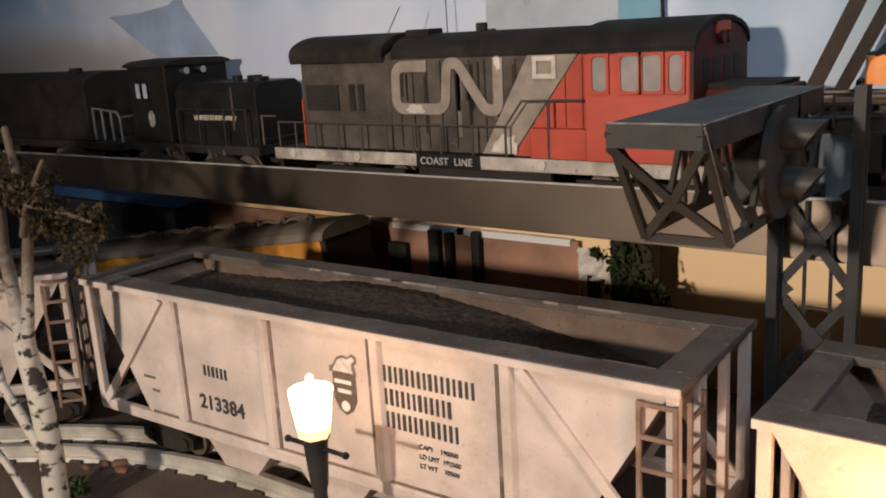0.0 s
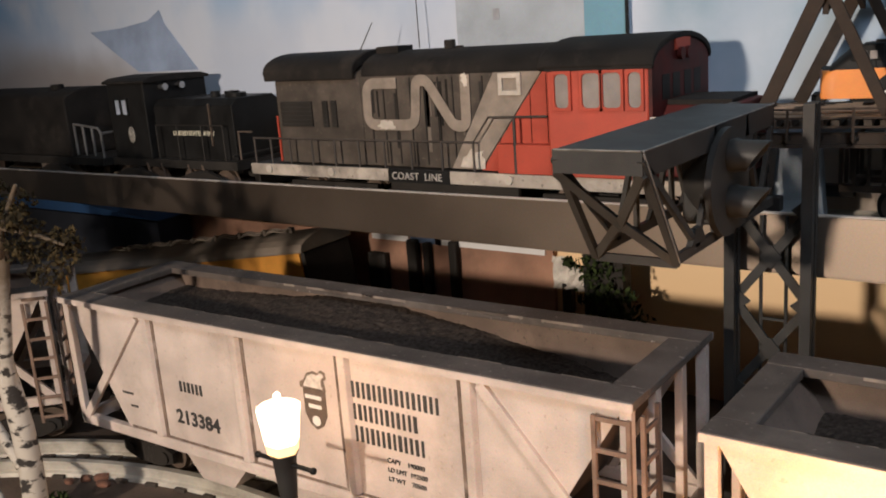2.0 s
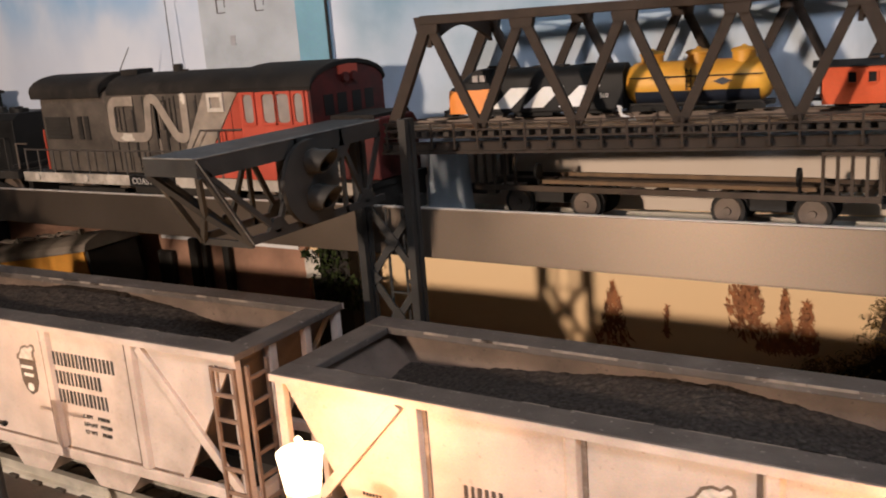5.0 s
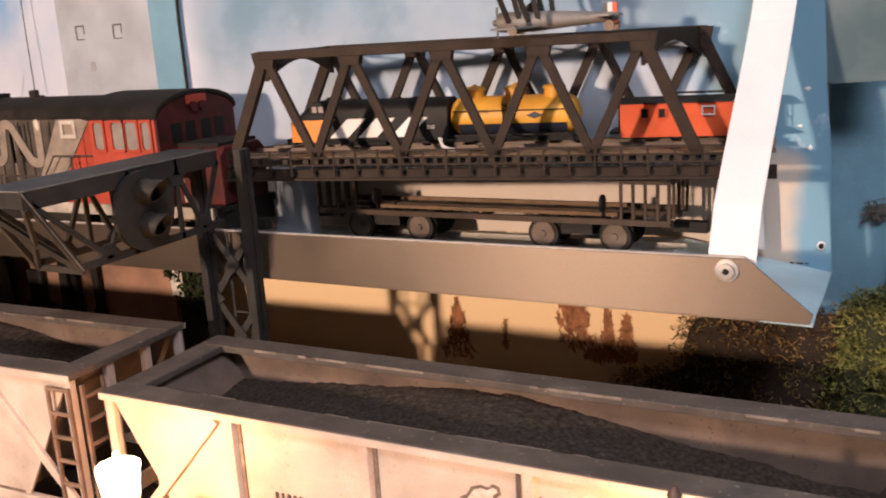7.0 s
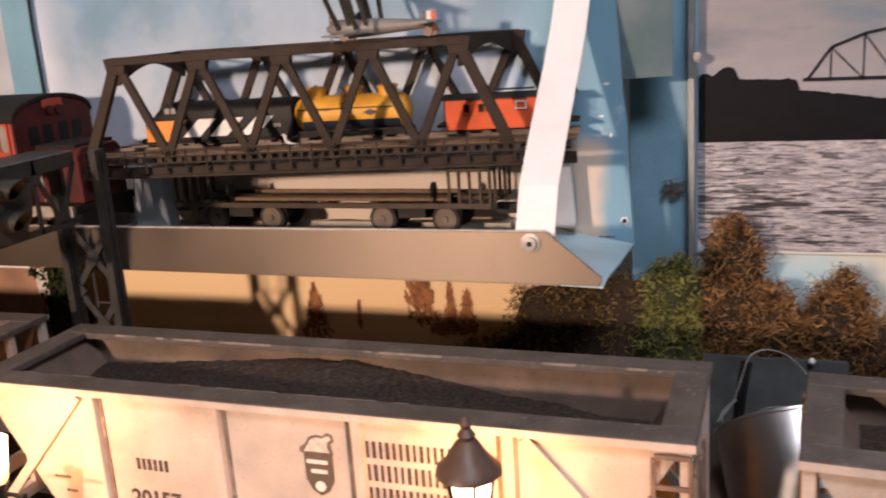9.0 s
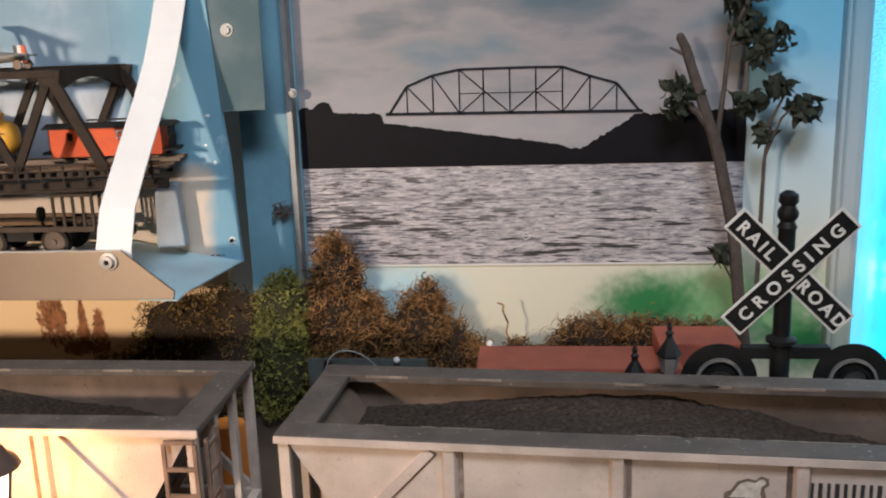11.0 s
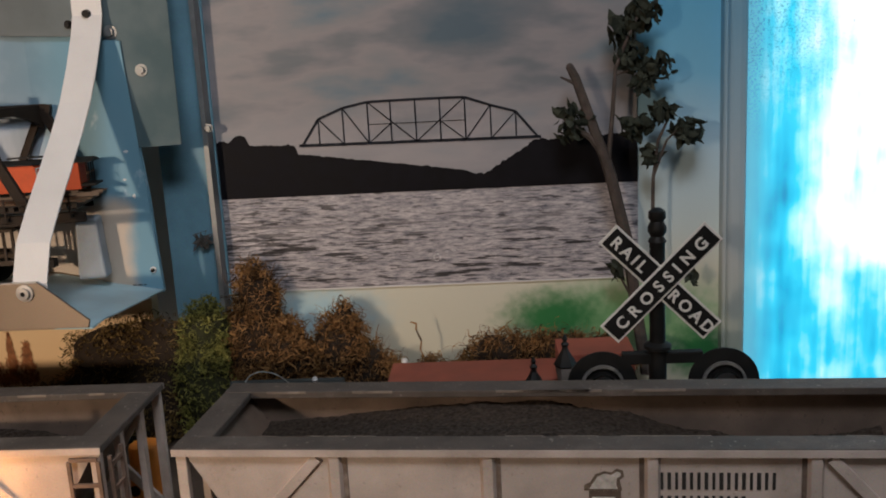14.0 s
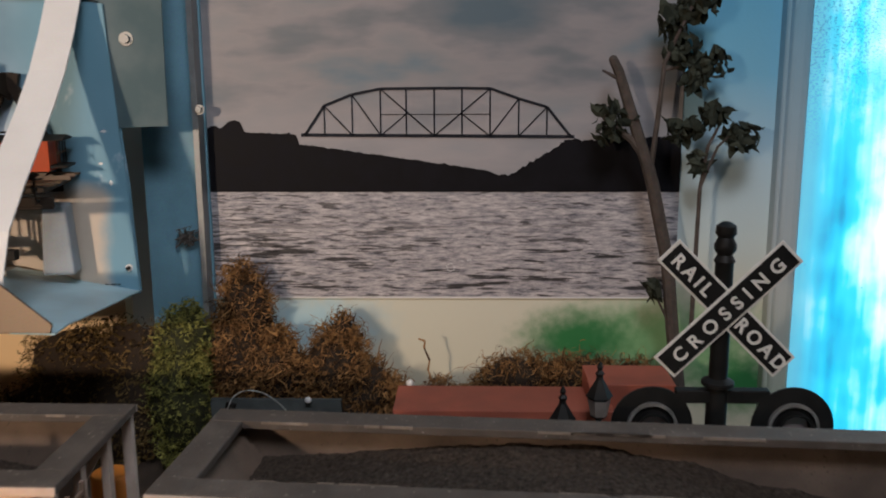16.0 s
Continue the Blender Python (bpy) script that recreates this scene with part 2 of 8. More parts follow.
CAB_RED = mat("red_orange_caboose_paint", (0.62, 0.10, 0.030), 0.5, spec=0.25, var=0.15, scale=50)
NAVY = mat("dark_blue_paint", (0.02, 0.025, 0.04), 0.5, var=0.2)
PLANE = mat("grey_aircraft_plastic", (0.17, 0.16, 0.15), 0.5, var=0.15)
WOOD = mat("brown_deck_timber", (0.17, 0.105, 0.055), 0.8, var=0.3, scale=80)
FLAT = mat("brown_flatcar_paint", (0.070, 0.049, 0.034), 0.75, spec=0.25, var=0.3, scale=50, grime=(0.015, 0.012, 0.010), dirt=0.4)


# ---- shaping helpers ----
def bar(bm, c, s, rot=None):
    """A box with centre c and size s."""
    m = Matrix.Translation(c) @ (rot if rot else Matrix.Identity(4)) @ Matrix.Diagonal((*s, 1))
    return bmesh.ops.create_cube(bm, size=1, matrix=m)["verts"]


def strut(bm, a, b, w, h=None, up=(0, 1, 0)):
    """A straight bar of width w and depth h from a to b; h lies along up."""
    a, b = Vector(a), Vector(b)
    d = b - a
    z = d.normalized()
    y = Vector(up) - z * z.dot(Vector(up))
    y = y.normalized() if y.length > 1e-6 else z.orthogonal().normalized()
    x = y.cross(z)
    r = Matrix((x, y, z)).transposed().to_4x4()
    m = Matrix.Translation((a + b) / 2) @ r @ Matrix.Diagonal((w, h or w, d.length, 1))
    return bmesh.ops.create_cube(bm, size=1, matrix=m)["verts"]


def rod(bm, a, b, r0, r1=None, seg=12, caps=True):
    a, b = Vector(a), Vector(b)
    d = b - a
    m = Matrix.Translation((a + b) / 2) @ d.to_track_quat("Z", "Y").to_matrix().to_4x4()
    return bmesh.ops.create_cone(bm, cap_ends=caps, segments=seg, radius1=r0, radius2=r0 if r1 is None else r1, depth=d.length, matrix=m)["verts"]


def ball(bm, c, r, s=(1, 1, 1), u=12, v=8):
    m = Matrix.Translation(c) @ Matrix.Diagonal((*s, 1))
    return bmesh.ops.create_uvsphere(bm, u_segments=u, v_segments=v, radius=r, matrix=m)["verts"]


def prism(bm, pts, lo, hi, plane="xz"):
    """A flat outline pushed from lo to hi across its plane."""
    def at(p, k):
        return {"xz": (p[0], k, p[1]), "yz": (k, p[0], p[1]), "xy": (p[0], p[1], k)}[plane]
    a = [bm.verts.new(at(p, lo)) for p in pts]
    b = [bm.verts.new(at(p, hi)) for p in pts]
    n = len(pts)
    fs = [bm.faces.new(a), bm.faces.new(b[::-1])]
    fs += [bm.faces.new((a[i], b[i], b[(i + 1) % n], a[(i + 1) % n])) for i in range(n)]
    bmesh.ops.recalc_face_normals(bm, faces=fs)
    return a + b


def lathe(bm, prof, c=(0, 0, 0), seg=16, rot=None):
    """Turned shape: (radius, height) pairs round the z axis."""
    rings = []
    for r, z in prof:
        rings.append([bm.verts.new((r * math.cos(2 * math.pi * i / seg), r * math.sin(2 * math.pi * i / seg), z)) for i in range(seg)])
    fs = []
    for p, q in zip(rings, rings[1:]):
        fs += [bm.faces.new((p[i], p[(i + 1) % seg], q[(i + 1) % seg], q[i])) for i in range(seg)]
    fs += [bm.faces.new(rings[0][::-1]), bm.faces.new(rings[-1])]
    vs = [v for r in rings for v in r]
    bmesh.ops.transform(bm, matrix=Matrix.Translation(c) @ (rot if rot else Matrix.Identity(4)), verts=vs)
    return vs


def sweep(bm, pts, r, seg=6):
    """A round wire along points, in one piece."""
    pts = [Vector(p) for p in pts]
    up, rings = None, []
    for i, p in enumerate(pts):
        d = (pts[min(i + 1, len(pts) - 1)] - pts[max(i - 1, 0)]).normalized()
        up = d.orthogonal().normalized() if up is None else (up - d * up.dot(d)).normalized()
        side = d.cross(up)
        rings.append([bm.verts.new(p + (up * math.cos(2 * math.pi * k / seg) + side * math.sin(2 * math.pi * k / seg)) * r) for k in range(seg)])
    for a, b in zip(rings, rings[1:]):
        for k in range(seg):
            bm.faces.new((a[k], a[(k + 1) % seg], b[(k + 1) % seg], b[k]))
    bm.faces.new(rings[0][::-1])
    bm.faces.new(rings[-1])


def part(name, bm, material, parent=None, label="", bevel=0.0, smooth=False):
    me = bpy.data.meshes.new(name)
    bm.to_mesh(me)
    bm.free()
    me.materials.append(material)
    if smooth:
        me.polygons.foreach_set("use_smooth", [True] * len(me.polygons))
        me.set_sharp_from_angle(angle=radians(40))
    ob = new(name, me)
    if bevel > 0:
        b = ob.modifiers.new("edge", "BEVEL")
        b.width, b.segments, b.limit_method, b.angle_limit = bevel, 2, "ANGLE", radians(40)
    if parent:
        ob.parent = parent
    if label:
        tagged(ob, label)
    return ob


def thing(name, label, category, m=None, group=""):
    e = new(name)
    e.empty_display_size = 0.05
    if m:
        e.matrix_world = m
    return tagged(e, label, category, group)


def structure(ob, label, category):
    return tagged(ob, label, category, kind="structure")


def B():
    return bmesh.new()


def lettering(name, words, size, m, material, parent, depth=0.0004, align="LEFT", spacing=1.0, bold=0.0):
    c = bpy.data.curves.new(name, "FONT")
    c.body, c.size, c.extrude, c.align_x, c.space_character, c.offset = words, size, depth, align, spacing, bold
    ob = new(name + "_curve", c)
    dg = bpy.context.evaluated_depsgraph_get()
    me = bpy.data.meshes.new_from_object(ob.evaluated_get(dg))
    bpy.data.objects.remove(ob)
    me.name = name
    me.materials.clear()
    me.materials.append(material)
    o = new(name, me)
    o.parent = parent
    o.matrix_local = m
    return o


# ---- structure ----
TOP = 0.030  # layout table top
RAIL = 0.046  # head of the hoppers' rails


def sheet_y(x):
    """The tin backdrop of the upper shelf stands a little askew."""
    y = 0.364 + 0.085 * max(0.0, x + 0.172)
    return y if x < 0.40 else 0.4126 - 0.0375 * (x - 0.40)


def sky_paint():
    """Sprayed sky: blue over lilac-white cloud, blue towards the corner, sand colour along the foot."""
    m = bpy.data.materials.new("sky_paint")
    m.use_nodes = True
    n, l = m.node_tree.nodes, m.node_tree.links
    b = n["Principled BSDF"]
    b.inputs["Roughness"].default_value, b.inputs["Specular IOR Level"].default_value = 0.5, 0.3
    co = n.new("ShaderNodeTexCoord")
    sep = n.new("ShaderNodeSeparateXYZ")
    l.new(co.outputs["Object"], sep.inputs[0])

    def cloud(size, stretch, detail):
        mp = n.new("ShaderNodeMapping")
        mp.inputs["Scale"].default_value = stretch
        l.new(co.outputs["Object"], mp.inputs["Vector"])
        t = n.new("ShaderNodeTexNoise")
        t.inputs["Scale"].default_value, t.inputs["Detail"].default_value = size, detail
        l.new(mp.outputs["Vector"], t.inputs["Vector"])
        return t.outputs["Fac"]

    def calc(op, p, q):
        t = n.new("ShaderNodeMath")
        t.operation = op
        for i, v in enumerate((p, q)):
            if isinstance(v, float):
                t.inputs[i].default_value = v
            else:
                l.new(v, t.inputs[i])
        return t.outputs[0]

    def ease(value, a, c, lo=0.0, hi=1.0):
        r = n.new("ShaderNodeMapRange")
        r.interpolation_type = "SMOOTHSTEP"
        for key_, v in (("From Min", a), ("From Max", c), ("To Min", lo), ("To Max", hi)):
            r.inputs[key_].default_value = v
        l.new(value, r.inputs["Value"])
        return r.outputs["Result"]

    def over(under, color, fac):
        x = n.new("ShaderNodeMix")
        x.data_type = "RGBA"
        l.new(fac, x.inputs["Factor"])
        if isinstance(under, tuple):
            x.inputs["A"].default_value = (*under, 1)
        else:
            l.new(under, x.inputs["A"])
        x.inputs["B"].default_value = (*color, 1)
        return x.outputs["Result"]

    broad, soft, streak = cloud(6.0, (1, 1, 0.85), 4.0), cloud(14.0, (1, 1, 1), 5.0), cloud(30.0, (1, 1, 0.22), 4.0)
    z = calc("ADD", sep.outputs["Z"], calc("MULTIPLY", calc("SUBTRACT", broad, 0.5), 0.10))
    x = calc("ADD", sep.outputs["X"], calc("MULTIPLY", calc("SUBTRACT", soft, 0.5), 0.05))
    out = over((0.50, 0.545, 0.64), (0.17, 0.37, 0.62), ease(z, 0.43, 0.56))
    out = over(out, (0.60, 0.63, 0.70), ease(broad, 0.42, 0.62, 0.0, 0.85))
    # bluer paint beyond the cable, also dulled for the weaker light there
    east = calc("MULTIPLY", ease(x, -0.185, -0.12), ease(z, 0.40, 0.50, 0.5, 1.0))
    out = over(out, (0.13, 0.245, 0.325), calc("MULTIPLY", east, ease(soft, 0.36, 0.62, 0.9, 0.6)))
    # runs of white behind the bridge
    run = calc("MULTIPLY", ease(sep.outputs["X"], 0.02, 0.16), calc("MULTIPLY", ease(streak, 0.44, 0.60, 0.0, 0.85), ease(z, 0.47, 0.40)))
    out = over(out, (0.53, 0.59, 0.65), run)
    # plain sky blue towards the corner, with a few pale dabs
    out = over(out, (0.15, 0.33, 0.44), ease(x, 0.37, 0.455, 0.0, 0.92))
    out = over(out, (0.52, 0.65, 0.72), calc("MULTIPLY", ease(cloud(38.0, (1, 1, 0.7), 3.0), 0.62, 0.72, 0.0, 0.7), ease(x, 0.40, 0.47)))
    # sand colour along the foot
    sand = calc("MULTIPLY", ease(z, 0.345, 0.322), ease(x, 0.517, 0.496))
    out = over(out, (0.60, 0.50, 0.40), calc("MULTIPLY", sand, ease(sep.outputs["X"], -0.15, 0.10, 0.75, 0.95)))
    # brown shade at the far end, where the lamp is blocked, put into the paint
    out = over(out, (0.30, 0.25, 0.21), calc("MULTIPLY", ease(x, -0.80, -1.05, 0.0, 0.8), ease(z, 0.47, 0.40)))
    l.new(out, b.inputs["Base Color"])
    bp = n.new("ShaderNodeBump")
    bp.inputs["Strength"].default_value, bp.inputs["Distance"].default_value = 0.25, 0.002
    l.new(soft, bp.inputs["Height"])
    l.new(bp.outputs["Normal"], b.inputs["Normal"])
    return m


SKY = sky_paint()


def build_structure():
    bm = B()
    bar(bm, (0.2, 0.1, TOP - 0.02), (4.4, 1.1, 0.04))
    bmesh.ops.subdivide_edges(bm, edges=bm.edges[:], cuts=1)
    structure(part("ground", bm, EARTH), "dark brown earth-covered layout table top", "ground")
    # unseen room shell, kept pale to bounce fill light onto the layout
    bm = B()
    bar(bm, (0.2, -0.6, -0.92), (6.4, 4.4, 0.04))
    structure(part("floor", bm, mat("room_floor", (0.30, 0.25, 0.20), 0.7, scale=6)), "dull dark floor of the layout room", "floor")
    room = mat("room_wall_paint", (0.62, 0.58, 0.52), 0.8, scale=6)
    for nm, c, s in (("wall_south", (0.2, -2.8, 0.4), (6.4, 0.1, 2.6)), ("wall_west", (-2.95, -0.6, 0.4), (0.1, 4.3, 2.6)), ("wall_east", (3.35, -0.6, 0.4), (0.1, 4.3, 2.6)), ("wall_north", (0.2, 0.85, 0.4), (6.2, 0.1, 2.6))):
        bm = B()
        bar(bm, c, s)
        structure(part(nm, bm, room), "plain grey-beige painted room wall", "wall")
    bm = B()
    bar(bm, (0.2, -0.9, 1.72), (6.4, 3.8, 0.04))
    structure(part("ceiling", bm, mat("ceiling_paint", (0.7, 0.69, 0.66), 0.8, scale=6)), "plain white painted ceiling", "ceiling")

    # lower painted backdrop below the shelf; the hoppers' shade is painted into its dark foot
    low = painted_bands("shaded_scenery_paint", [(0.0, (0.36, 0.22, 0.12)), (0.20, (0.58, 0.38, 0.20)), (0.36, (0.80, 0.56, 0.31)), (0.8, (0.85, 0.63, 0.37)), (1.0, (0.85, 0.69, 0.46))], "Z", 0.03, 0.26, 0.02, 9.0, (1, 1, 3))
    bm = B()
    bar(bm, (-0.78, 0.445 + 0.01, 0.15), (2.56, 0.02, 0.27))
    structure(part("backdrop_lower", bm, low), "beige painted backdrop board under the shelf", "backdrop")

    # upper tin backdrop with painted sky; its right edge is cut unevenly and its foot dips towards the bent lip
    bm = B()
    xs = [-1.9, -1.2, -0.6, -0.172, 0.1, 0.3, 0.40, 0.44, 0.48, 0.508]
    levels = [(0.0, 0.262), (0.10, 0.30), (0.22, 0.35), (0.35, 0.40), (0.50, 0.46), (0.66, 0.52), (0.8, 0.60), (1.0, 1.1)]
    edge = [0.5335, 0.5305, 0.5290, 0.5245, 0.5235, 0.5195, 0.5180, 0.5180]
    front, back = [], []
    for k, (f, z) in enumerate(levels):
        row = []
        for x in xs + [edge[k]]:
            low = 0.262 - 0.025 * max(0.0, min(1.0, (x - 0.40) / 0.13)) if k == 0 else z
            row.append(Vector((x, sheet_y(x), low)))
        front.append([bm.verts.new(p) for p in row])
        back.append([bm.verts.new(p + Vector((0, 0.0016, 0))) for p in row])
    n = len(xs)
    for k in range(len(levels) - 1):
        for i in range(n):
            bm.faces.new((front[k][i], front[k][i + 1], front[k + 1][i + 1], front[k + 1][i]))
            bm.faces.new((back[k][i + 1], back[k][i], back[k + 1][i], back[k + 1][i + 1]))
        bm.faces.new((front[k][n], back[k][n], back[k + 1][n], front[k + 1][n]))
    for i in range(n):
        bm.faces.new((front[0][i + 1], front[0][i], back[0][i], back[0][i + 1]))
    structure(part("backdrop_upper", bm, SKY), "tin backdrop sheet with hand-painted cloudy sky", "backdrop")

    # wall with the photograph on it
    field = painted_bands("field_paint", [(0.0, (0.60, 0.57, 0.44)), (0.30, (0.66, 0.64, 0.52)), (0.42, (0.60, 0.69, 0.68)), (0.56, (0.50, 0.66, 0.74)), (0.74, (0.20, 0.50, 0.70)), (1.0, (0.09, 0.40, 0.64))], "Z", 0.05, 0.60, 0.02, 6.0, spray=(((0.70, 0.479, 0.175), (0.11, 0.055), (0.42, 0.60, 0.66)), ((1.10, 0.479, 0.155), (0.17, 0.075), (0.22, 0.42, 0.20)), ((1.005, 0.479, 0.162), (0.085, 0.046), (0.030, 0.18, 0.055)), ((1.19, 0.479, 0.110), (0.07, 0.05), (0.030, 0.18, 0.055))))
    bm = B()
    bar(bm, (0.90, 0.479 + 0.012, 0.55), (0.64, 0.02, 1.06))
    structure(part("backdrop_right", bm, field), "painted board with green field and pale sky", "backdrop")


build_structure()


# ---- rolling stock on the lower track ----
def truck(parent, x, gauge=0.045, wheel=0.0165, base=0.05, z=0.0, y=0.0):
    """A two-axle bogie: side frames, springs, axles and wheels."""
    bm = B()
    for s in (-1, 1):
        yy = y + s * (gauge / 2 + 0.011)
        prism(bm, [(x - base / 2 - 0.012, z + wheel - 0.004), (x - base / 2 - 0.012, z + wheel + 0.006), (x - 0.014, z + wheel + 0.015), (x + 0.014, z + wheel + 0.015),
                   (x + base / 2 + 0.012, z + wheel + 0.006), (x + base / 2 + 0.012, z + wheel - 0.004), (x + 0.016, z + 0.006), (x - 0.016, z + 0.006)], yy - 0.003, yy + 0.003)
        for k in (-0.006, 0.0, 0.006):
            rod(bm, (x + k, yy - s * 0.0, z + 0.008), (x + k, yy, z + 0.024), 0.0042, seg=8)
        for k in (-base / 2, base / 2):
            rod(bm, (x + k, yy - 0.005, z + wheel), (x + k, yy + 0.005, z + wheel), 0.006, seg=10)
    bar(bm, (x, y, z + wheel + 0.01), (0.018, gauge + 0.02, 0.012))
    t = part("truck", bm, SOOT, parent)
    for k in (-base / 2, base / 2):
        bm = B()
        rod(bm, (x + k, y - gauge / 2, z + wheel), (x + k, y + gauge / 2, z + wheel), 0.003, seg=8)
        for s in (-1, 1):
            yy = y + s * (gauge / 2 - 0.001)
            rod(bm, (x + k, yy - 0.003, z + wheel), (x + k, yy + 0.003, z + wheel), wheel, seg=24)
            rod(bm, (x + k, yy - s * 0.003, z + wheel), (x + k, yy - s * 0.0045, z + wheel), wheel + 0.002, seg=24)
        part("wheelset", bm, WHEEL_M, t, smooth=True)
    return t


HL, HW = 0.582, 0.138  # hopper length and width over the rim


def build_hopper(name, label, m, number, heap, seed, ink, zt=0.174):
    """Open coal hopper: x runs along the car from its centre, z from the rail head."""
    rnd = random.Random(seed)
    e = thing(name, label, "hopper wagon", m, "coal hoppers")
    zb = 0.052  # side-sill bottom above the rail
    L, W = HL / 2, HW / 2
    zr = zt - 0.006
    side = W - 0.006
    # side sheets with slanted ends
    for s, nm in ((-1, "side_sheet"), (1, "side_sheet")):
        bm = B()
        y0 = s * side
        prism(bm, [(-L + 0.008, zr), (L - 0.008, zr), (L - 0.076, zb + 0.006), (-L + 0.076, zb + 0.006)], y0 - 0.0012, y0 + 0.0012)
        part(nm, bm, HOPPER, e)
    # slope sheets and floor inside
    for s in (-1, 1):
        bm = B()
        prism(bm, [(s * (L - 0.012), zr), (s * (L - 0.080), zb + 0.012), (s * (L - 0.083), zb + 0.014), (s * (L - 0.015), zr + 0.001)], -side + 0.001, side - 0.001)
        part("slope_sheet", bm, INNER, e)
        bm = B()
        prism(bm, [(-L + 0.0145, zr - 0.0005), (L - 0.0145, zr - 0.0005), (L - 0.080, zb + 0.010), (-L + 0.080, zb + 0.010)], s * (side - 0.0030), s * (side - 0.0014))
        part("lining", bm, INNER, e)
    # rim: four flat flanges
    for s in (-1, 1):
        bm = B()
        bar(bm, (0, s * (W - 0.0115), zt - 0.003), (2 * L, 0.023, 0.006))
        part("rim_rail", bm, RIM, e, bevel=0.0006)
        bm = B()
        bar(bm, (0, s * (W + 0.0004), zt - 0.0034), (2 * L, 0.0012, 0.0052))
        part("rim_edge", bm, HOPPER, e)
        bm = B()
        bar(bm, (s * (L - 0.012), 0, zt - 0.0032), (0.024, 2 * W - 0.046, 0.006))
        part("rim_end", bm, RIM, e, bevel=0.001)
    for s in (-1, 1):
        for k in range(9):
            bm = B()
            x, ln = rnd.uniform(-L + 0.04, L - 0.04), rnd.uniform(0.012, 0.06)
            bar(bm, (x, s * (W - 0.0228), zt - 0.0009), (ln, 0.0009, 0.0020))
            part("worn_edge", bm, CHIP, e)
    # side posts
    for x, lee in ((-0.168, 1), (-0.0555, 1), (0.0605, -1), (0.171, -1)):
        for s in (-1, 1):
            bm = B()
            y0 = s * (side + 0.0012)
            prism(bm, [(-0.006, y0), (0.006, y0), (0.0035, y0 + s * 0.0042), (-0.0035, y0 + s * 0.0042)], zb + 0.01, zr - 0.0005, "xy")
            bmesh.ops.translate(bm, vec=(x, 0, 0), verts=bm.verts)
            part("side_post", bm, HOPPER, e, bevel=0.0005)
            bm = B()
            bar(bm, (x + lee * 0.0074, s * (side + 0.0015), (zr + zb) / 2 + 0.004), (0.0034, 0.0012, zr - zb - 0.012))
            part("seam_line", bm, SEAM, e)
    # diagonal braces and end posts
    for s in (-1, 1):
        for q in (-1, 1):
            y0 = s * (side + 0.003)
            bm = B()
            strut(bm, (q * 0.181, y0, zr - 0.002), (q * (L - 0.012), y0, zb + 0.008), 0.008, 0.004)
            part("brace", bm, HOPPER, e, bevel=0.0005)
            bm = B()
            bar(bm, (q * (L - 0.006), s * (side + 0.001), (zr + zb) / 2 + 0.001), (0.008, 0.006, zr - zb - 0.003))
            part("end_post", bm, HOPPER, e, bevel=0.0006)
        bm = B()
        bar(bm, (0, s * (side + 0.0005), zb + 0.004), (2 * L - 0.006, 0.007, 0.010))
        part("side_sill", bm, HOPPER, e, bevel=0.001)
        bm = B()
        bar(bm, (0, s * (side + 0.0014), zb + 0.0100), (2 * L - 0.16, 0.0012, 0.0022))
        part("seam_line", bm, SEAM, e)
    # ends: inner posts, sill, and ladders
    for q in (-1, 1):
        for yy in (-0.022, 0.022):
            bm = B()
            bar(bm, (q * (L - 0.006), yy, (zr + zb) / 2 + 0.001), (0.006, 0.008, zr - zb - 0.003))
            part("end_post", bm, HOPPER, e, bevel=0.0006)
        bm = B()
        bar(bm, (q * (L - 0.004), 0, zb + 0.004), (0.008, 2 * side - 0.008, 0.011))
        part("end_sill", bm, HOPPER, e)
        bm = B()
        bar(bm, (q * (L + 0.012), 0, zb - 0.012), (0.05, 0.010, 0.010))
        bar(bm, (q * (L + 0.036), 0.002, zb - 0.013), (0.014, 0.016, 0.017))
        part("coupler", bm, SOOT, e, bevel=0.002)
    for q, s in ((1, -1), (-1, 1)):
        bm = B()
        y0 = s * (side + 0.006)
        for x in (q * (L - 0.003), q * (L - 0.026)):
            bar(bm, (x, y0, (zr + zb) / 2 - 0.012), (0.0028, 0.0028, zr - zb + 0.012))
        for k in range(7):
            bar(bm, (q * (L - 0.0145), y0, zb - 0.012 + k * 0.021), (0.022, 0.002, 0.003))
        part("ladder", bm, LADDER, e)
        bm = B()
        x0 = q * (L + 0.002)
        for yy in (s * (side - 0.004), s * (side - 0.026)):
            bar(bm, (x0, yy, (zr + zb) / 2 - 0.006), (0.0028, 0.0028, zr - zb))
        for k in range(6):
            bar(bm, (x0, s * (side - 0.015), zb + k * 0.021), (0.002, 0.022, 0.003))
        part("end_ladder", bm, LADDER, e)
    # discharge bays and centre sill
    for x in (-0.11, 0.0, 0.11):
        bm = B()
        prism(bm, [(x - 0.055, zb + 0.012), (x + 0.055, zb + 0.012), (x + 0.02, zb - 0.028), (x - 0.02, zb - 0.028)], -side + 0.006, side - 0.006)
        part("discharge_bay", bm, HOPPER, e)
    bm = B()
    bar(bm, (0, 0, zb - 0.006), (2 * L - 0.02, 0.02, 0.018))
    part("centre_sill", bm, SOOT, e)
    for q in (-1, 1):
        truck(e, q * (L - 0.055))
    # fine coal, heaped along the car and sloping down to the end sheets
    bm = B()
    nx, ny = 210, 36
    y1 = side - 0.0032

    def level(u):
        for (a, za), (b, zc) in zip(heap, heap[1:]):
            if a <= u <= b:
                f = (u - a) / (b - a)
                return za + (zc - za) * f * f * (3 - 2 * f) * 0.5 + (zc - za) * f * 0.5
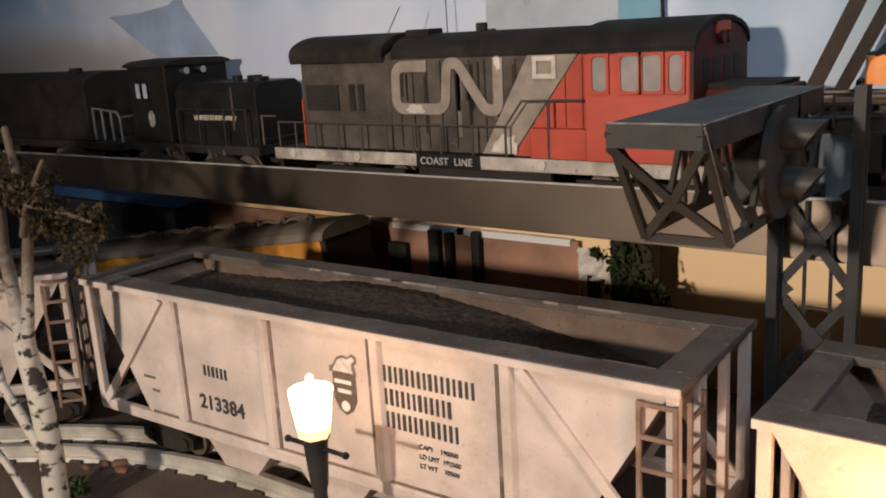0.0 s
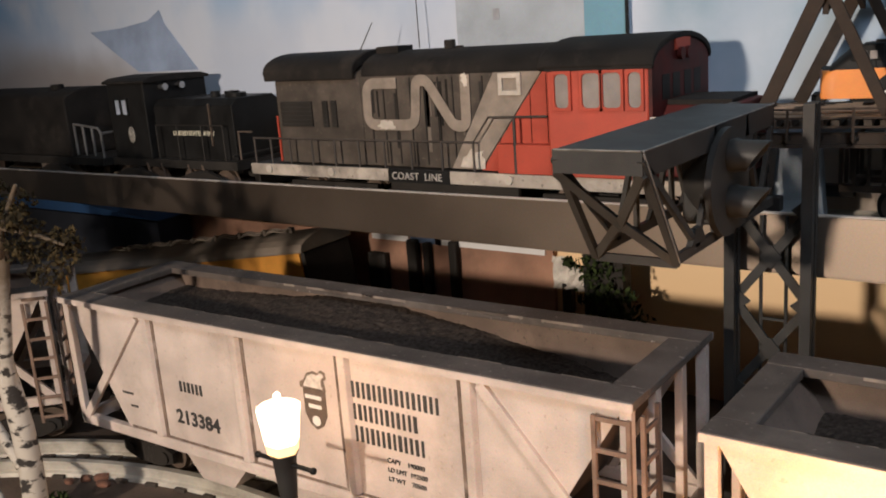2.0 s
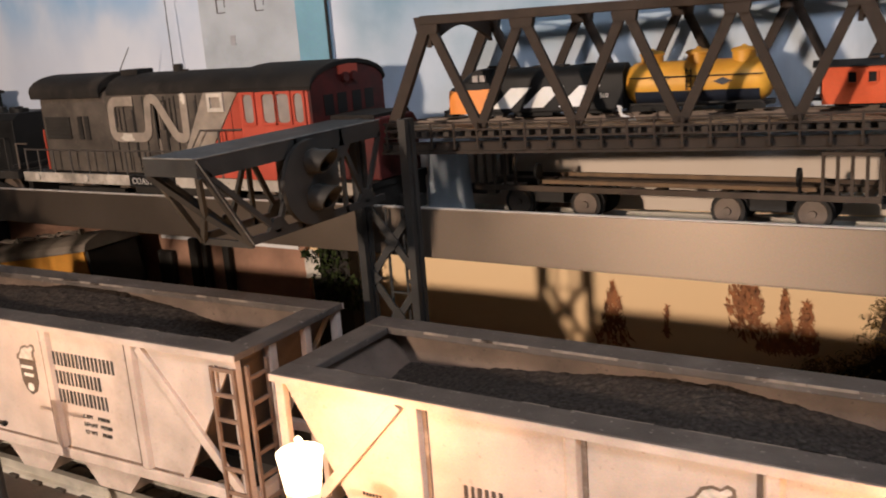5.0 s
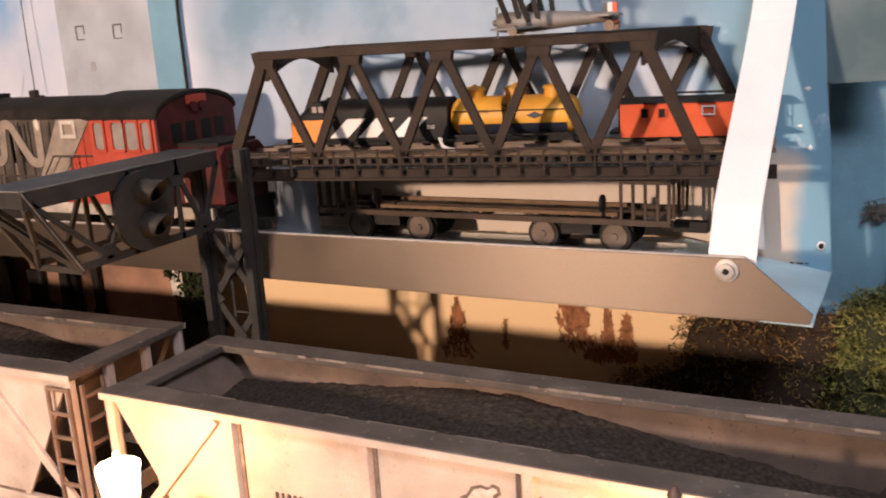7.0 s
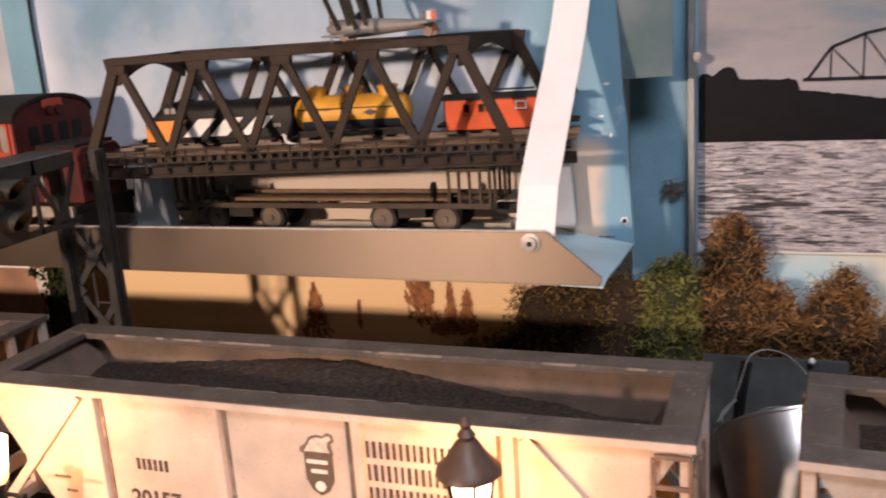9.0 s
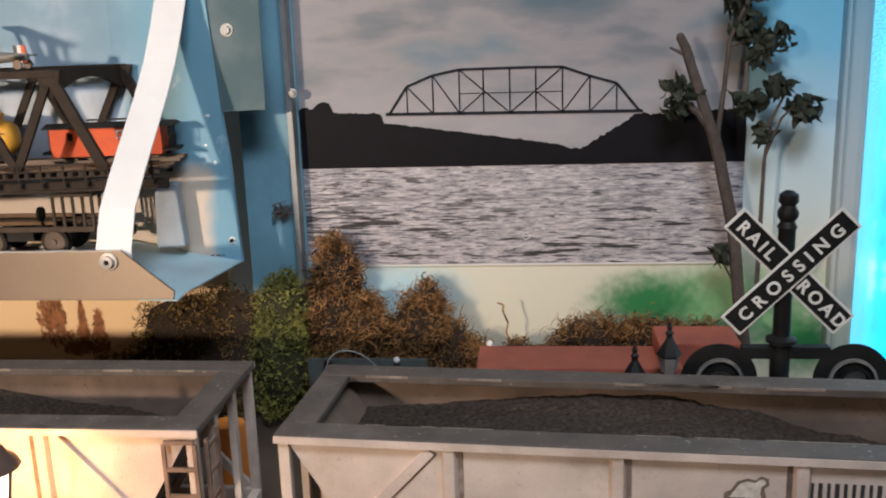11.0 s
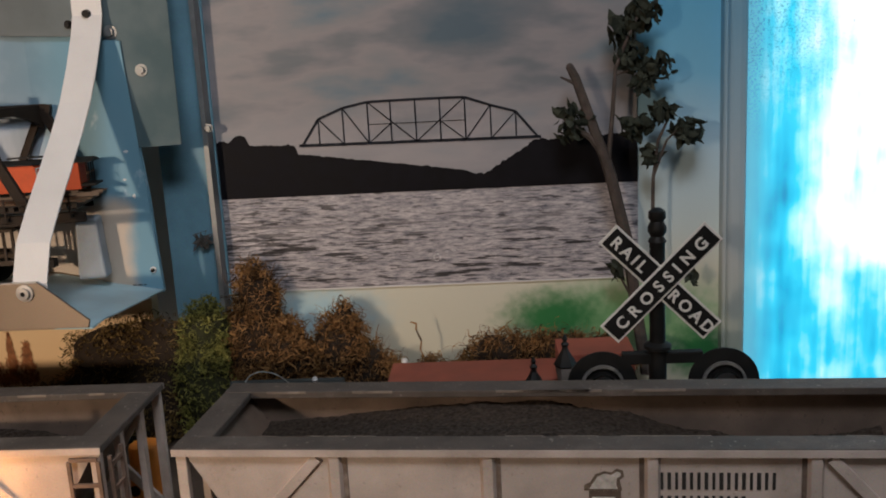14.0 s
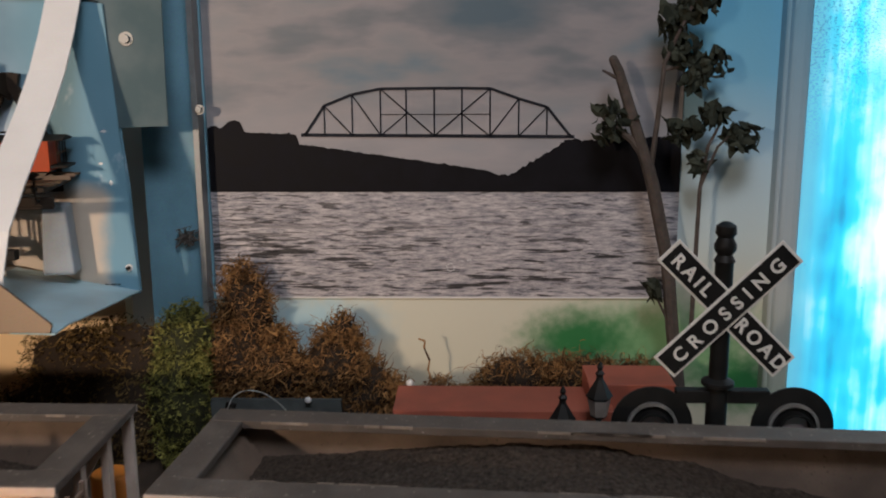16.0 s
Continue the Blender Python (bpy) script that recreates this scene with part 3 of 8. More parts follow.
        return heap[0][1] if u < heap[0][0] else heap[-1][1]

    def reach(q):
        z = level(q * (L - 0.03))
        return L - 0.015 - (zr - z) * 0.654

    ends = (reach(-1), reach(1))
    grid = []
    for i in range(nx + 1):
        u = -ends[0] + (ends[0] + ends[1]) * i / nx
        row = []
        for j in range(ny + 1):
            v = -y1 + 2 * y1 * j / ny
            z = level(u) - 0.003 * (1 - v / y1)
            z += 0.0022 * noise.noise((u * 30, v * 30, seed)) + 0.0012 * noise.noise((u * 140, v * 140, seed)) + 0.0009 * rnd.random()
            row.append(bm.verts.new((u, v, z)))
        grid.append(row)
    for i in range(nx):
        for j in range(ny):
            bm.faces.new((grid[i][j], grid[i + 1][j], grid[i + 1][j + 1], grid[i][j + 1]))
    coal = part("coal_load", bm, COAL, e, "heaped fine dark coal")
    # markings on the near side
    face = -side - 0.0016

    def mark(x, z):
        return pose(x, face, z, 90, 0, 0)

    lettering("reporting_number", number, 0.0180, mark(-0.1440, 0.0795), ink, e, spacing=1.04, bold=0.0004)

    def strokes(x, z, pitch, count, h):
        """A painted word as a row of plain upright bars."""
        bm = B()
        for k in range(count):
            w = pitch * (0.42, 0.54, 0.38, 0.48)[(k * 3 + k // 5 + int(z * 1000)) % 4]
            bar(bm, (x + k * pitch, face, z), (w, 0.0008, h))
        part("marking_bar", bm, ink, e)

    strokes(-0.1330, 0.1150, 0.0052, 6, 0.0095)
    for row, count in enumerate((16, 12, 13)):
        strokes(0.0670, 0.1480 - row * 0.0178, 0.0051, count, 0.0126)
    strokes(-0.218, 0.095, 0.0028, 6, 0.0022)
    strokes(-0.208, 0.083, 0.0028, 4, 0.0022)
    for words, z in (("CAPY    190000", 0.095), ("LD LMT  192500", 0.0875), ("LT WT    70500", 0.080)):
        lettering("load_data", words, 0.0052, mark(0.094, z), ink, e)
    bm = B()
    prism(bm, [(0.016, 0.140), (0.0385, 0.140), (0.0385, 0.120), (0.034, 0.111), (0.0272, 0.107), (0.0205, 0.111), (0.016, 0.120)], face - 0.0004, face + 0.0006)
    part("shield_emblem", bm, mat("faded_brown_emblem", (0.11, 0.078, 0.056), 0.6, var=0.3, scale=200), e)
    bm = B()
    prism(bm, [(0.0165, 0.1418), (0.0190, 0.1460), (0.0222, 0.1510), (0.0272, 0.1533), (0.0318, 0.1522), (0.0358, 0.1550), (0.0382, 0.1540), (0.0386, 0.1520), (0.0358, 0.1500), (0.0352, 0.1455), (0.0362, 0.1418)], face - 0.0004, face + 0.0006)
    crest = B()
    prism(crest, [(0.0125, 0.1402), (0.0395, 0.1402), (0.0378, 0.1485), (0.0408, 0.1508), (0.0402, 0.1556), (0.0358, 0.1572), (0.0322, 0.1542), (0.0270, 0.1552), (0.0206, 0.1526), (0.0172, 0.1468), (0.0128, 0.1445)], face + 0.0001, face + 0.0007)
    part("emblem_ground", crest, mat("dark_brown_emblem_ground", (0.15, 0.11, 0.08), 0.6, var=0.4, scale=200), e)
    for k in range(2):
        script = B()
        bar(script, (0.0272 + 0.001 * (k - 1), face - 0.0006, 0.1340 - 0.0075 * k), (0.0165 - 0.0035 * k, 0.0006, 0.0030))
        part("emblem_bar", script, WHITE_INK, e)
    disc = B()
    rod(disc, (0.0272, face - 0.0002, 0.1145), (0.0272, face - 0.0008, 0.1145), 0.0042, seg=16)
    part("emblem_disc", disc, WHITE_INK, e)
    part("emblem_crest", bm, mat("pale_emblem", (0.55, 0.50, 0.44), 0.6, var=0.3, scale=200), e)
    return e


HY = 0.049
build_hopper("coal_hopper", "weathered light grey open coal hopper with heaped coal, dark lettering", pose(-0.288, HY + 0.006, RAIL, 0, 0, 1.2), "213384",
             [(-0.29, 0.158), (-0.20, 0.1575), (-0.14, 0.161), (-0.047, 0.1690), (0.02, 0.1675), (0.09, 0.159), (0.155, 0.149), (0.235, 0.134), (0.29, 0.126)], 3, INK, 0.180)
build_hopper("coal_hopper", "light grey coal hopper, low dark coal load, lit by street lamps", pose(0.340, HY, RAIL, 0, 0, -0.3), "20157",
             [(-0.29, 0.141), (-0.226, 0.143), (-0.14, 0.152), (-0.064, 0.158), (-0.005, 0.1625), (0.06, 0.153), (0.10, 0.146), (0.15, 0.139), (0.21, 0.130), (0.29, 0.124)], 7, FADED_INK, 0.1765)
build_hopper("coal_hopper", "light grey coal hopper with low coal load, near the crossing sign", pose(0.9835, 0.019, RAIL + 0.003, 0, 0, -3.9), "20158",
             [(-0.29, 0.138), (-0.22, 0.144), (-0.15, 0.151), (-0.07, 0.158), (-0.012, 0.1585), (0.046, 0.149), (0.11, 0.132), (0.17, 0.123), (0.225, 0.129), (0.29, 0.142)], 11, INK)
build_hopper("coal_hopper", "dusty grey coal hopper on the curved track behind the birch", pose(-0.885, -0.160, RAIL, 0, 0, 46), "20159",
             [(-0.29, 0.130), (0.0, 0.150), (0.29, 0.130)], 13, FADED_INK)


# ---- shelf with its metal edge ----
def build_shelf():
    e = thing("shelf_edge", "long brushed metal strip along the shelf edge with tapered end", "shelf edge")
    bm = B()
    prism(bm, [(-1.6, 0.2605), (0.536, 0.2555), (0.538, 0.263), (0.492, 0.3015), (-1.6, 0.294)], 0.188, 0.1905)
    part("face_strip", bm, STEEL, e, bevel=0.0005)
    # the highlight on the top edge, modelled as a pale bar
    bm = B()
    prism(bm, [(-1.6, 0.2942), (0.490, 0.3017), (0.490, 0.3027), (-1.6, 0.2952)], 0.1885, 0.1925)
    part("top_edge_highlight", bm, BOLT, e, "pale highlight line along the top edge")
    bm = B()
    prism(bm, [(-1.6, 0.2590), (0.50, 0.2541), (0.50, 0.2555), (-1.6, 0.2604)], 0.1905, 0.2000)
    part("lower_lip", bm, STEEL, e)
    # shelf board, narrowing towards the right where the backdrop comes nearer
    bm = B()
    prism(bm, [(-1.6, 0.205), (0.40, 0.205), (0.40, 0.411), (-0.172, 0.362), (-1.6, 0.362)], 0.255, 0.261, "xy")
    structure(part("shelf_board", bm, SHELF), "thin brown shelf board behind the metal strip", "shelf")
    # pale blue flange that joins the end of the strip to the backdrop
    bm = B()
    rows = []
    for j in range(9):
        g = j / 8
        y = 0.1925 + (0.4095 - 0.1925) * g
        row = []
        for i in range(7):
            f = i / 6
            x = 0.40 + (0.1375 - 0.004 * g) * f + 0.001 * math.sin(math.pi * g) * f
            drop = 0.0205 * f * g + (0.0035 if g == 0 else 0.0)
            row.append(Vector((x, y, 0.2610 - drop - 0.0035 * f)))
        rows.append(row)
    up = [[bm.verts.new(p) for p in row] for row in rows]
    dn = [[bm.verts.new(p - Vector((0, 0, 0.0016))) for p in row] for row in rows]
    for j in range(8):
        for i in range(6):
            bm.faces.new((up[j][i], up[j][i + 1], up[j + 1][i + 1], up[j + 1][i]))
            bm.faces.new((dn[j][i + 1], dn[j][i], dn[j + 1][i], dn[j + 1][i + 1]))
        bm.faces.new((up[j][6], dn[j][6], dn[j + 1][6], up[j + 1][6]))
    for i in range(6):
        bm.faces.new((up[0][i + 1], up[0][i], dn[0][i], dn[0][i + 1]))
    structure(part("shelf_flange", bm, PALE_TIN), "pale blue bent tin flange at the shelf end", "flange")
    # rails on the shelf
    for y in (0.2355, 0.2805, 0.323, 0.368):
        x0, x1 = (-1.5, 0.0) if y < 0.3 else (-0.02, 0.41)
        bm = B()
        bar(bm, ((x0 + x1) / 2, y, 0.2635), (x1 - x0, 0.003, 0.005))
        structure(part("shelf_rail", bm, RAIL_M), "thin worn metal rail lying on the shelf", "rail")
    # bolt
    e = thing("bolt", "round pale hex-socket bolt through the metal strip", "bolt")
    bm = B()
    lathe(bm, [(0.0085, 0), (0.0085, 0.0018), (0.0058, 0.0022), (0.0056, 0.0055), (0.0025, 0.0058), (0.0024, 0.004)], (0.478, 0.1878, 0.2925), 20, Matrix.Rotation(radians(90), 4, "X"))
    part("head", bm, BOLT, e, smooth=True)
    bm = B()
    rod(bm, (0.478, 0.1842, 0.2925), (0.478, 0.1825, 0.2925), 0.0025, seg=6)
    part("socket", bm, BLACK, e)


build_shelf()


def build_strap():
    """White strap that hangs the shelf from the backdrop."""
    e = thing("hanging_strap", "wide white metal strap bending from backdrop to shelf edge", "strap")
    bm = B()
    path = [(0.1945, 0.270, 0.480), (0.1945, 0.300, 0.4805), (0.210, 0.337, 0.4815), (0.240, 0.369, 0.4825), (0.272, 0.400, 0.4835), (0.307, 0.434, 0.4845), (0.337, 0.467, 0.4855), (0.361, 0.502, 0.4865), (0.383, 0.538, 0.487), (0.3935, 0.560, 0.487), (0.3955, 0.590, 0.487), (0.396, 0.66, 0.487)]
    rows = []
    for i, (y, z, x) in enumerate(path):
        p, n = path[max(0, i - 1)], path[min(len(path) - 1, i + 1)]
        d = Vector((n[0] - p[0], n[1] - p[1])).normalized()
        o = Vector((-d.y, d.x)) * 0.0009
        rows.append([bm.verts.new((x + s * 0.0172, y + k * o.x, z + k * o.y)) for s, k in ((-1, 1), (1, 1), (1, -1), (-1, -1))])
    for a, b in zip(rows, rows[1:]):
        for k in range(4):
            bm.faces.new((a[k], a[(k + 1) % 4], b[(k + 1) % 4], b[k]))
    bm.faces.new(rows[0])
    bm.faces.new(rows[-1][::-1])
    bmesh.ops.recalc_face_normals(bm, faces=bm.faces)
    part("strap_band", bm, STRAP, e)
    bm = B()
    rod(bm, (0.487, 0.3945, 0.562), (0.487, 0.388, 0.562), 0.005, 0.0042, seg=16)
    part("rivet", bm, BLACK, e, "black domed rivet at the top bend")


build_strap()


def screw(name, label, x, y, z, r, material=GALV, ring=None):
    e = thing(name, label, "screw")
    bm = B()
    rod(bm, (x, y, z), (x, y - 0.0012, z), r * 1.6, seg=18)
    part("washer", bm, ring or material, e)
    bm = B()
    rod(bm, (x, y - 0.0012, z), (x, y - 0.005, z), r, seg=6)
    part("head", bm, material, e)
    return e


def build_corner():
    """Painted tin where the shelf backdrop meets the wall with the photograph."""
    bm = B()
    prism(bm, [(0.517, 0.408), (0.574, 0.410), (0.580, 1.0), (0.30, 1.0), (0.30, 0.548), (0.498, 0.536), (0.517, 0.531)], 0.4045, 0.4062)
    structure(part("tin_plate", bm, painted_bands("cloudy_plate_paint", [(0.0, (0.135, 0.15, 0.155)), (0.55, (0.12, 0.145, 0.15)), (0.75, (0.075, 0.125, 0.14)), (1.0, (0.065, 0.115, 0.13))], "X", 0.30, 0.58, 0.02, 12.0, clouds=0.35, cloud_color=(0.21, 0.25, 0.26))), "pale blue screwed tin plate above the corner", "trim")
    # the sheet's end lies before the plate
    bm = B()
    prism(bm, [(0.462, 0.2435), (0.5345, 0.2345), (0.5322, 0.268), (0.5305, 0.300), (0.5290, 0.350), (0.5245, 0.400), (0.5232, 0.430), (0.5192, 0.490), (0.5170, 0.531), (0.497, 0.533), (0.462, 0.536)], 0.4010, 0.4026)
    structure(part("sheet_end", bm, SKY), "light blue uneven end of the painted tin sheet", "backdrop")
    bm = B()
    bar(bm, (0.557, 0.476, 0.52), (0.072, 0.004, 1.0))
    structure(part("channel_web", bm, BLUE_DARK), "blue painted metal channel in the corner", "trim")
    bm = B()
    bar(bm, (0.588, 0.463, 0.52), (0.006, 0.022, 1.0))
    structure(part("channel_edge", bm, GALV), "dull galvanised vertical channel edge", "trim")
    screw("screw", "round galvanised screw in the tin plate", 0.5375, 0.4044, 0.497, 0.0045)
    screw("screw", "round galvanised screw high on the tin plate", 0.5065, 0.4044, 0.541, 0.005)
    screw("screw", "small dark screw beside the strap", 0.459, 0.4044, 0.552, 0.003, BLACK)
    screw("screw", "dark rivet hole with pale ring in the tin sheet", 0.5245, 0.4010, 0.2625, 0.0024, BLACK, STRAP)
    screw("nut", "galvanised nut on the channel edge", 0.5935, 0.4515, 0.424, 0.0034)
    e = thing("tin_scuff", "chipped dark scratches and pale scuffs on the tin sheet", "scuff")
    for x, w in ((0.4995, 0.004), (0.5065, 0.006), (0.5125, 0.003)):
        bm = B()
        bar(bm, (x, 0.4008, 0.2445), (w, 0.0008, 0.0012))
        part("scratch", bm, BLACK, e)
    for x, z, w, h in ((0.5085, 0.405, 0.007, 0.004), (0.503, 0.372, 0.005, 0.003), (0.512, 0.352, 0.004, 0.006)):
        bm = B()
        prism(bm, [(x - w / 2, z), (x, z + h / 2), (x + w / 2, z + h * 0.1), (x + w * 0.1, z - h / 2)], 0.4004, 0.4012)
        part("chip", bm, STRAP, e)
    e = thing("twisted_wire", "rough twisted grey wire knot on the blue channel", "wire")
    bm = B()
    rnd = random.Random(5)
    p = Vector((0.563, 0.470, 0.280))
    pts = [p]
    for _ in range(70):
        pts.append(Vector((0.567, 0.467, 0.282)) + Vector((rnd.gauss(0, 0.006), rnd.gauss(0, 0.0025), rnd.gauss(0, 0.0055))))
    sweep(bm, pts, 0.0008, 5)
    part("knot", bm, KNOT, e)


build_corner()


# ---- photograph on the wall ----
def photo_paper(name, kind):
    m = bpy.data.materials.new(name)
    m.use_nodes = True
    n, l = m.node_tree.nodes, m.node_tree.links
    b = n["Principled BSDF"]
    b.inputs["Roughness"].default_value = 0.45
    b.inputs["Specular IOR Level"].default_value = 0.25
    co = n.new("ShaderNodeTexCoord")
    mp = n.new("ShaderNodeMapping")
    no = n.new("ShaderNodeTexNoise")
    l.new(co.outputs["Object"], mp.inputs["Vector"])
    l.new(mp.outputs["Vector"], no.inputs["Vector"])
    ramp = n.new("ShaderNodeValToRGB")
    r = ramp.color_ramp
    if kind == "sky":
        mp.inputs["Scale"].default_value = (1, 1, 3)
        no.inputs["Scale"].default_value, no.inputs["Detail"].default_value = 6.0, 4.0
        stops = [(0.26, (0.10, 0.145, 0.18)), (0.42, (0.185, 0.198, 0.217)), (0.52, (0.29, 0.272, 0.282)), (0.60, (0.243, 0.25, 0.264)), (0.72, (0.13, 0.205, 0.26))]
    else:
        mp.inputs["Scale"].default_value = (0.36, 1, 2.0)
        no.inputs["Scale"].default_value, no.inputs["Detail"].default_value, no.inputs["Roughness"].default_value = 185.0, 7.0, 0.72
        stops = [(0.30, (0.06, 0.065, 0.085)), (0.40, (0.23, 0.225, 0.25)), (0.49, (0.37, 0.345, 0.36)), (0.64, (0.62, 0.575, 0.575))]
    while len(r.elements) < len(stops):
        r.elements.new(0.5)
    for e, (p, c) in zip(r.elements, stops):
        e.position, e.color = p, (*c, 1)
    l.new(no.outputs["Fac"], ramp.inputs["Fac"])
    out = ramp.outputs["Color"]
    if kind == "water":
        # dark wave troughs as short flat dashes, larger and darker towards the near shore
        sep = n.new("ShaderNodeSeparateXYZ")
        l.new(co.outputs["Object"], sep.inputs[0])
        for size, stretch, lo, hi, floor_, z0, z1 in ((150.0, (0.30, 1, 2.4), 0.355, 0.42, 0.30, 0.20, 0.60), (64.0, (0.26, 1, 3.2), 0.385, 0.42, 0.14, 0.315, 0.265)):
            big = n.new("ShaderNodeTexNoise")
            mp2 = n.new("ShaderNodeMapping")
            mp2.inputs["Scale"].default_value = stretch
            l.new(co.outputs["Object"], mp2.inputs["Vector"])
            l.new(mp2.outputs["Vector"], big.inputs["Vector"])
            big.inputs["Scale"].default_value, big.inputs["Detail"].default_value = size, 3.0
            west = n.new("ShaderNodeMapRange")
            west.inputs["From Min"].default_value, west.inputs["From Max"].default_value = 0.59, 0.85
            west.inputs["To Min"].default_value, west.inputs["To Max"].default_value = -0.055, 0.012
            l.new(sep.outputs["X"], west.inputs["Value"])
            su = n.new("ShaderNodeMath")
            su.operation = "ADD"
            l.new(big.outputs["Fac"], su.inputs[0])
            l.new(west.outputs["Result"], su.inputs[1])
            rr = n.new("ShaderNodeMapRange")
            rr.inputs["From Min"].default_value, rr.inputs["From Max"].default_value = lo, hi
            rr.inputs["To Min"].default_value, rr.inputs["To Max"].default_value = floor_, 1.0
            l.new(su.outputs[0], rr.inputs["Value"])
            near = n.new("ShaderNodeMapRange")
            near.inputs["From Min"].default_value, near.inputs["From Max"].default_value = z0, z1
            near.inputs["To Min"].default_value = 0.0 if z1 < z0 else 1.0
            l.new(sep.outputs["Z"], near.inputs["Value"])
            mx = n.new("ShaderNodeMix")
            mx.data_type, mx.blend_type = "RGBA", "MULTIPLY"
            l.new(near.outputs["Result"], mx.inputs["Factor"])
            l.new(out, mx.inputs["A"])
            l.new(rr.outputs["Result"], mx.inputs["B"])
            out = mx.outputs["Result"]
    else:
        # a pale band of haze low over the far shore
        sep = n.new("ShaderNodeSeparateXYZ")
        l.new(co.outputs["Object"], sep.inputs[0])
        low = n.new("ShaderNodeMapRange")
        low.interpolation_type = "SMOOTHSTEP"
        for key_, v in (("From Min", 0.47), ("From Max", 0.37), ("To Max", 0.55)):
            low.inputs[key_].default_value = v
        l.new(sep.outputs["Z"], low.inputs["Value"])
        mx = n.new("ShaderNodeMix")
        mx.data_type = "RGBA"
        l.new(low.outputs["Result"], mx.inputs["Factor"])
        l.new(out, mx.inputs["A"])
        mx.inputs["B"].default_value = (0.42, 0.395, 0.405, 1)
        out = mx.outputs["Result"]
    l.new(out, b.inputs["Base Color"])
    return m


def build_photo():
    e = thing("river_photograph", "large photograph of a truss bridge over a choppy river", "photograph")
    dark = mat("dark_hill_print", (0.006, 0.0055, 0.008), 0.6, var=0.4, scale=60, spec=0.15)
    line = mat("bridge_print", (0.016, 0.018, 0.026), 0.6, var=0.2, spec=0.15)
    y = 0.4785
    bm = B()
    bar(bm, (0.851, y, 0.50), (0.520, 0.001, 0.336))
    part("sky_print", bm, photo_paper("photo_sky", "sky"), e)
    bm = B()
    prism(bm, [(0.591, 0.2115), (1.111, 0.2125), (1.111, 0.332), (0.591, 0.332)], y - 0.0004, y + 0.0006)
    part("water_print", bm, photo_paper("photo_water", "water"), e)

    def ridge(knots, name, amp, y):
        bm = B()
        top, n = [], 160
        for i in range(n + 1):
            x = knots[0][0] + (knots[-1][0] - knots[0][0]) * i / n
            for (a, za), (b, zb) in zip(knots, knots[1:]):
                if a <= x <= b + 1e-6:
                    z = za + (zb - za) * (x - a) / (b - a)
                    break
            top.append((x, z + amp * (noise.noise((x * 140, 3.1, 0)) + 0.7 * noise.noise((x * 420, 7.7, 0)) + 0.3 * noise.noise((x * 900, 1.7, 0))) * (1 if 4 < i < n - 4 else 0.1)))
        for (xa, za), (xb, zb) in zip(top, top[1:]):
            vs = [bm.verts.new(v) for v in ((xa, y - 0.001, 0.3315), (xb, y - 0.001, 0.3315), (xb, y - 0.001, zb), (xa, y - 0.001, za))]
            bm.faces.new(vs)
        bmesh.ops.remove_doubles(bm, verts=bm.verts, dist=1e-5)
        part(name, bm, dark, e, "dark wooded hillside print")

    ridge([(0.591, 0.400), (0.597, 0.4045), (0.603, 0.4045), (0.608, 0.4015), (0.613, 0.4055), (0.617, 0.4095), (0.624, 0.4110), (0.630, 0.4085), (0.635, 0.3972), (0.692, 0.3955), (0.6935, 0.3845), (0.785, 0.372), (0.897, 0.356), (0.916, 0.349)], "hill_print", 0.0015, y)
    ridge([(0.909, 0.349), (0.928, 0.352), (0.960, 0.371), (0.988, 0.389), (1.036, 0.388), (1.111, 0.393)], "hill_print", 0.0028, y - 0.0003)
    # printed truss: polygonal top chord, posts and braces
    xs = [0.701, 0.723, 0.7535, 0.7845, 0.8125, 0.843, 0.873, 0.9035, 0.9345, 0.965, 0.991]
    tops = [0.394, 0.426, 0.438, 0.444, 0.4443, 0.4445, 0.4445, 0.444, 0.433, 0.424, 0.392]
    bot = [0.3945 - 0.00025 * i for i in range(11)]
    yy = y - 0.0014

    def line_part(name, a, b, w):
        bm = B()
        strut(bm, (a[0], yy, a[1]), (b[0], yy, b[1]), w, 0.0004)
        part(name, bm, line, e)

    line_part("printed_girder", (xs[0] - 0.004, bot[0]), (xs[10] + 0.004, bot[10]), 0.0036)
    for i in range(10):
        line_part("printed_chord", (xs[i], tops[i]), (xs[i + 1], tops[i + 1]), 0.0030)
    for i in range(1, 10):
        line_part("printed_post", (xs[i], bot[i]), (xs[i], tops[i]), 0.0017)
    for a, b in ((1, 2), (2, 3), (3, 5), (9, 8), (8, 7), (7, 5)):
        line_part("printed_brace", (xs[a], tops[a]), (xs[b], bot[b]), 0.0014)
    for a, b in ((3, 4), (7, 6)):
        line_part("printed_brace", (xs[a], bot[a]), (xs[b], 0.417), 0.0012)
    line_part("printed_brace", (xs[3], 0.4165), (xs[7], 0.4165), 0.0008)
    bm = B()
    prism(bm, [(0.5895, 0.2095), (0.604, 0.2095), (0.5895, 0.230)], y - 0.0012, y - 0.0007)
    part("torn_corner", bm, STRAP, e, "white torn paper corner")
    # scratches in the print and its pale lower edge
    rnd = random.Random(12)
    for x0, z0, turn in ((0.860, 0.246, 6.0), (0.872, 0.249, 0.8), (0.8815, 0.250, 1.2)):
        bm = B()
        sweep(bm, [(x0 + 0.0045 * math.cos(turn * k / 10 + 1.0), y - 0.0010, z0 + 0.0045 * math.sin(turn * k / 10 + 1.0) + rnd.gauss(0, 0.0003)) for k in range(11)], 0.0004, 4)
        part("scratch", bm, STRAP, e, "thin white scratch")
    bm = B()
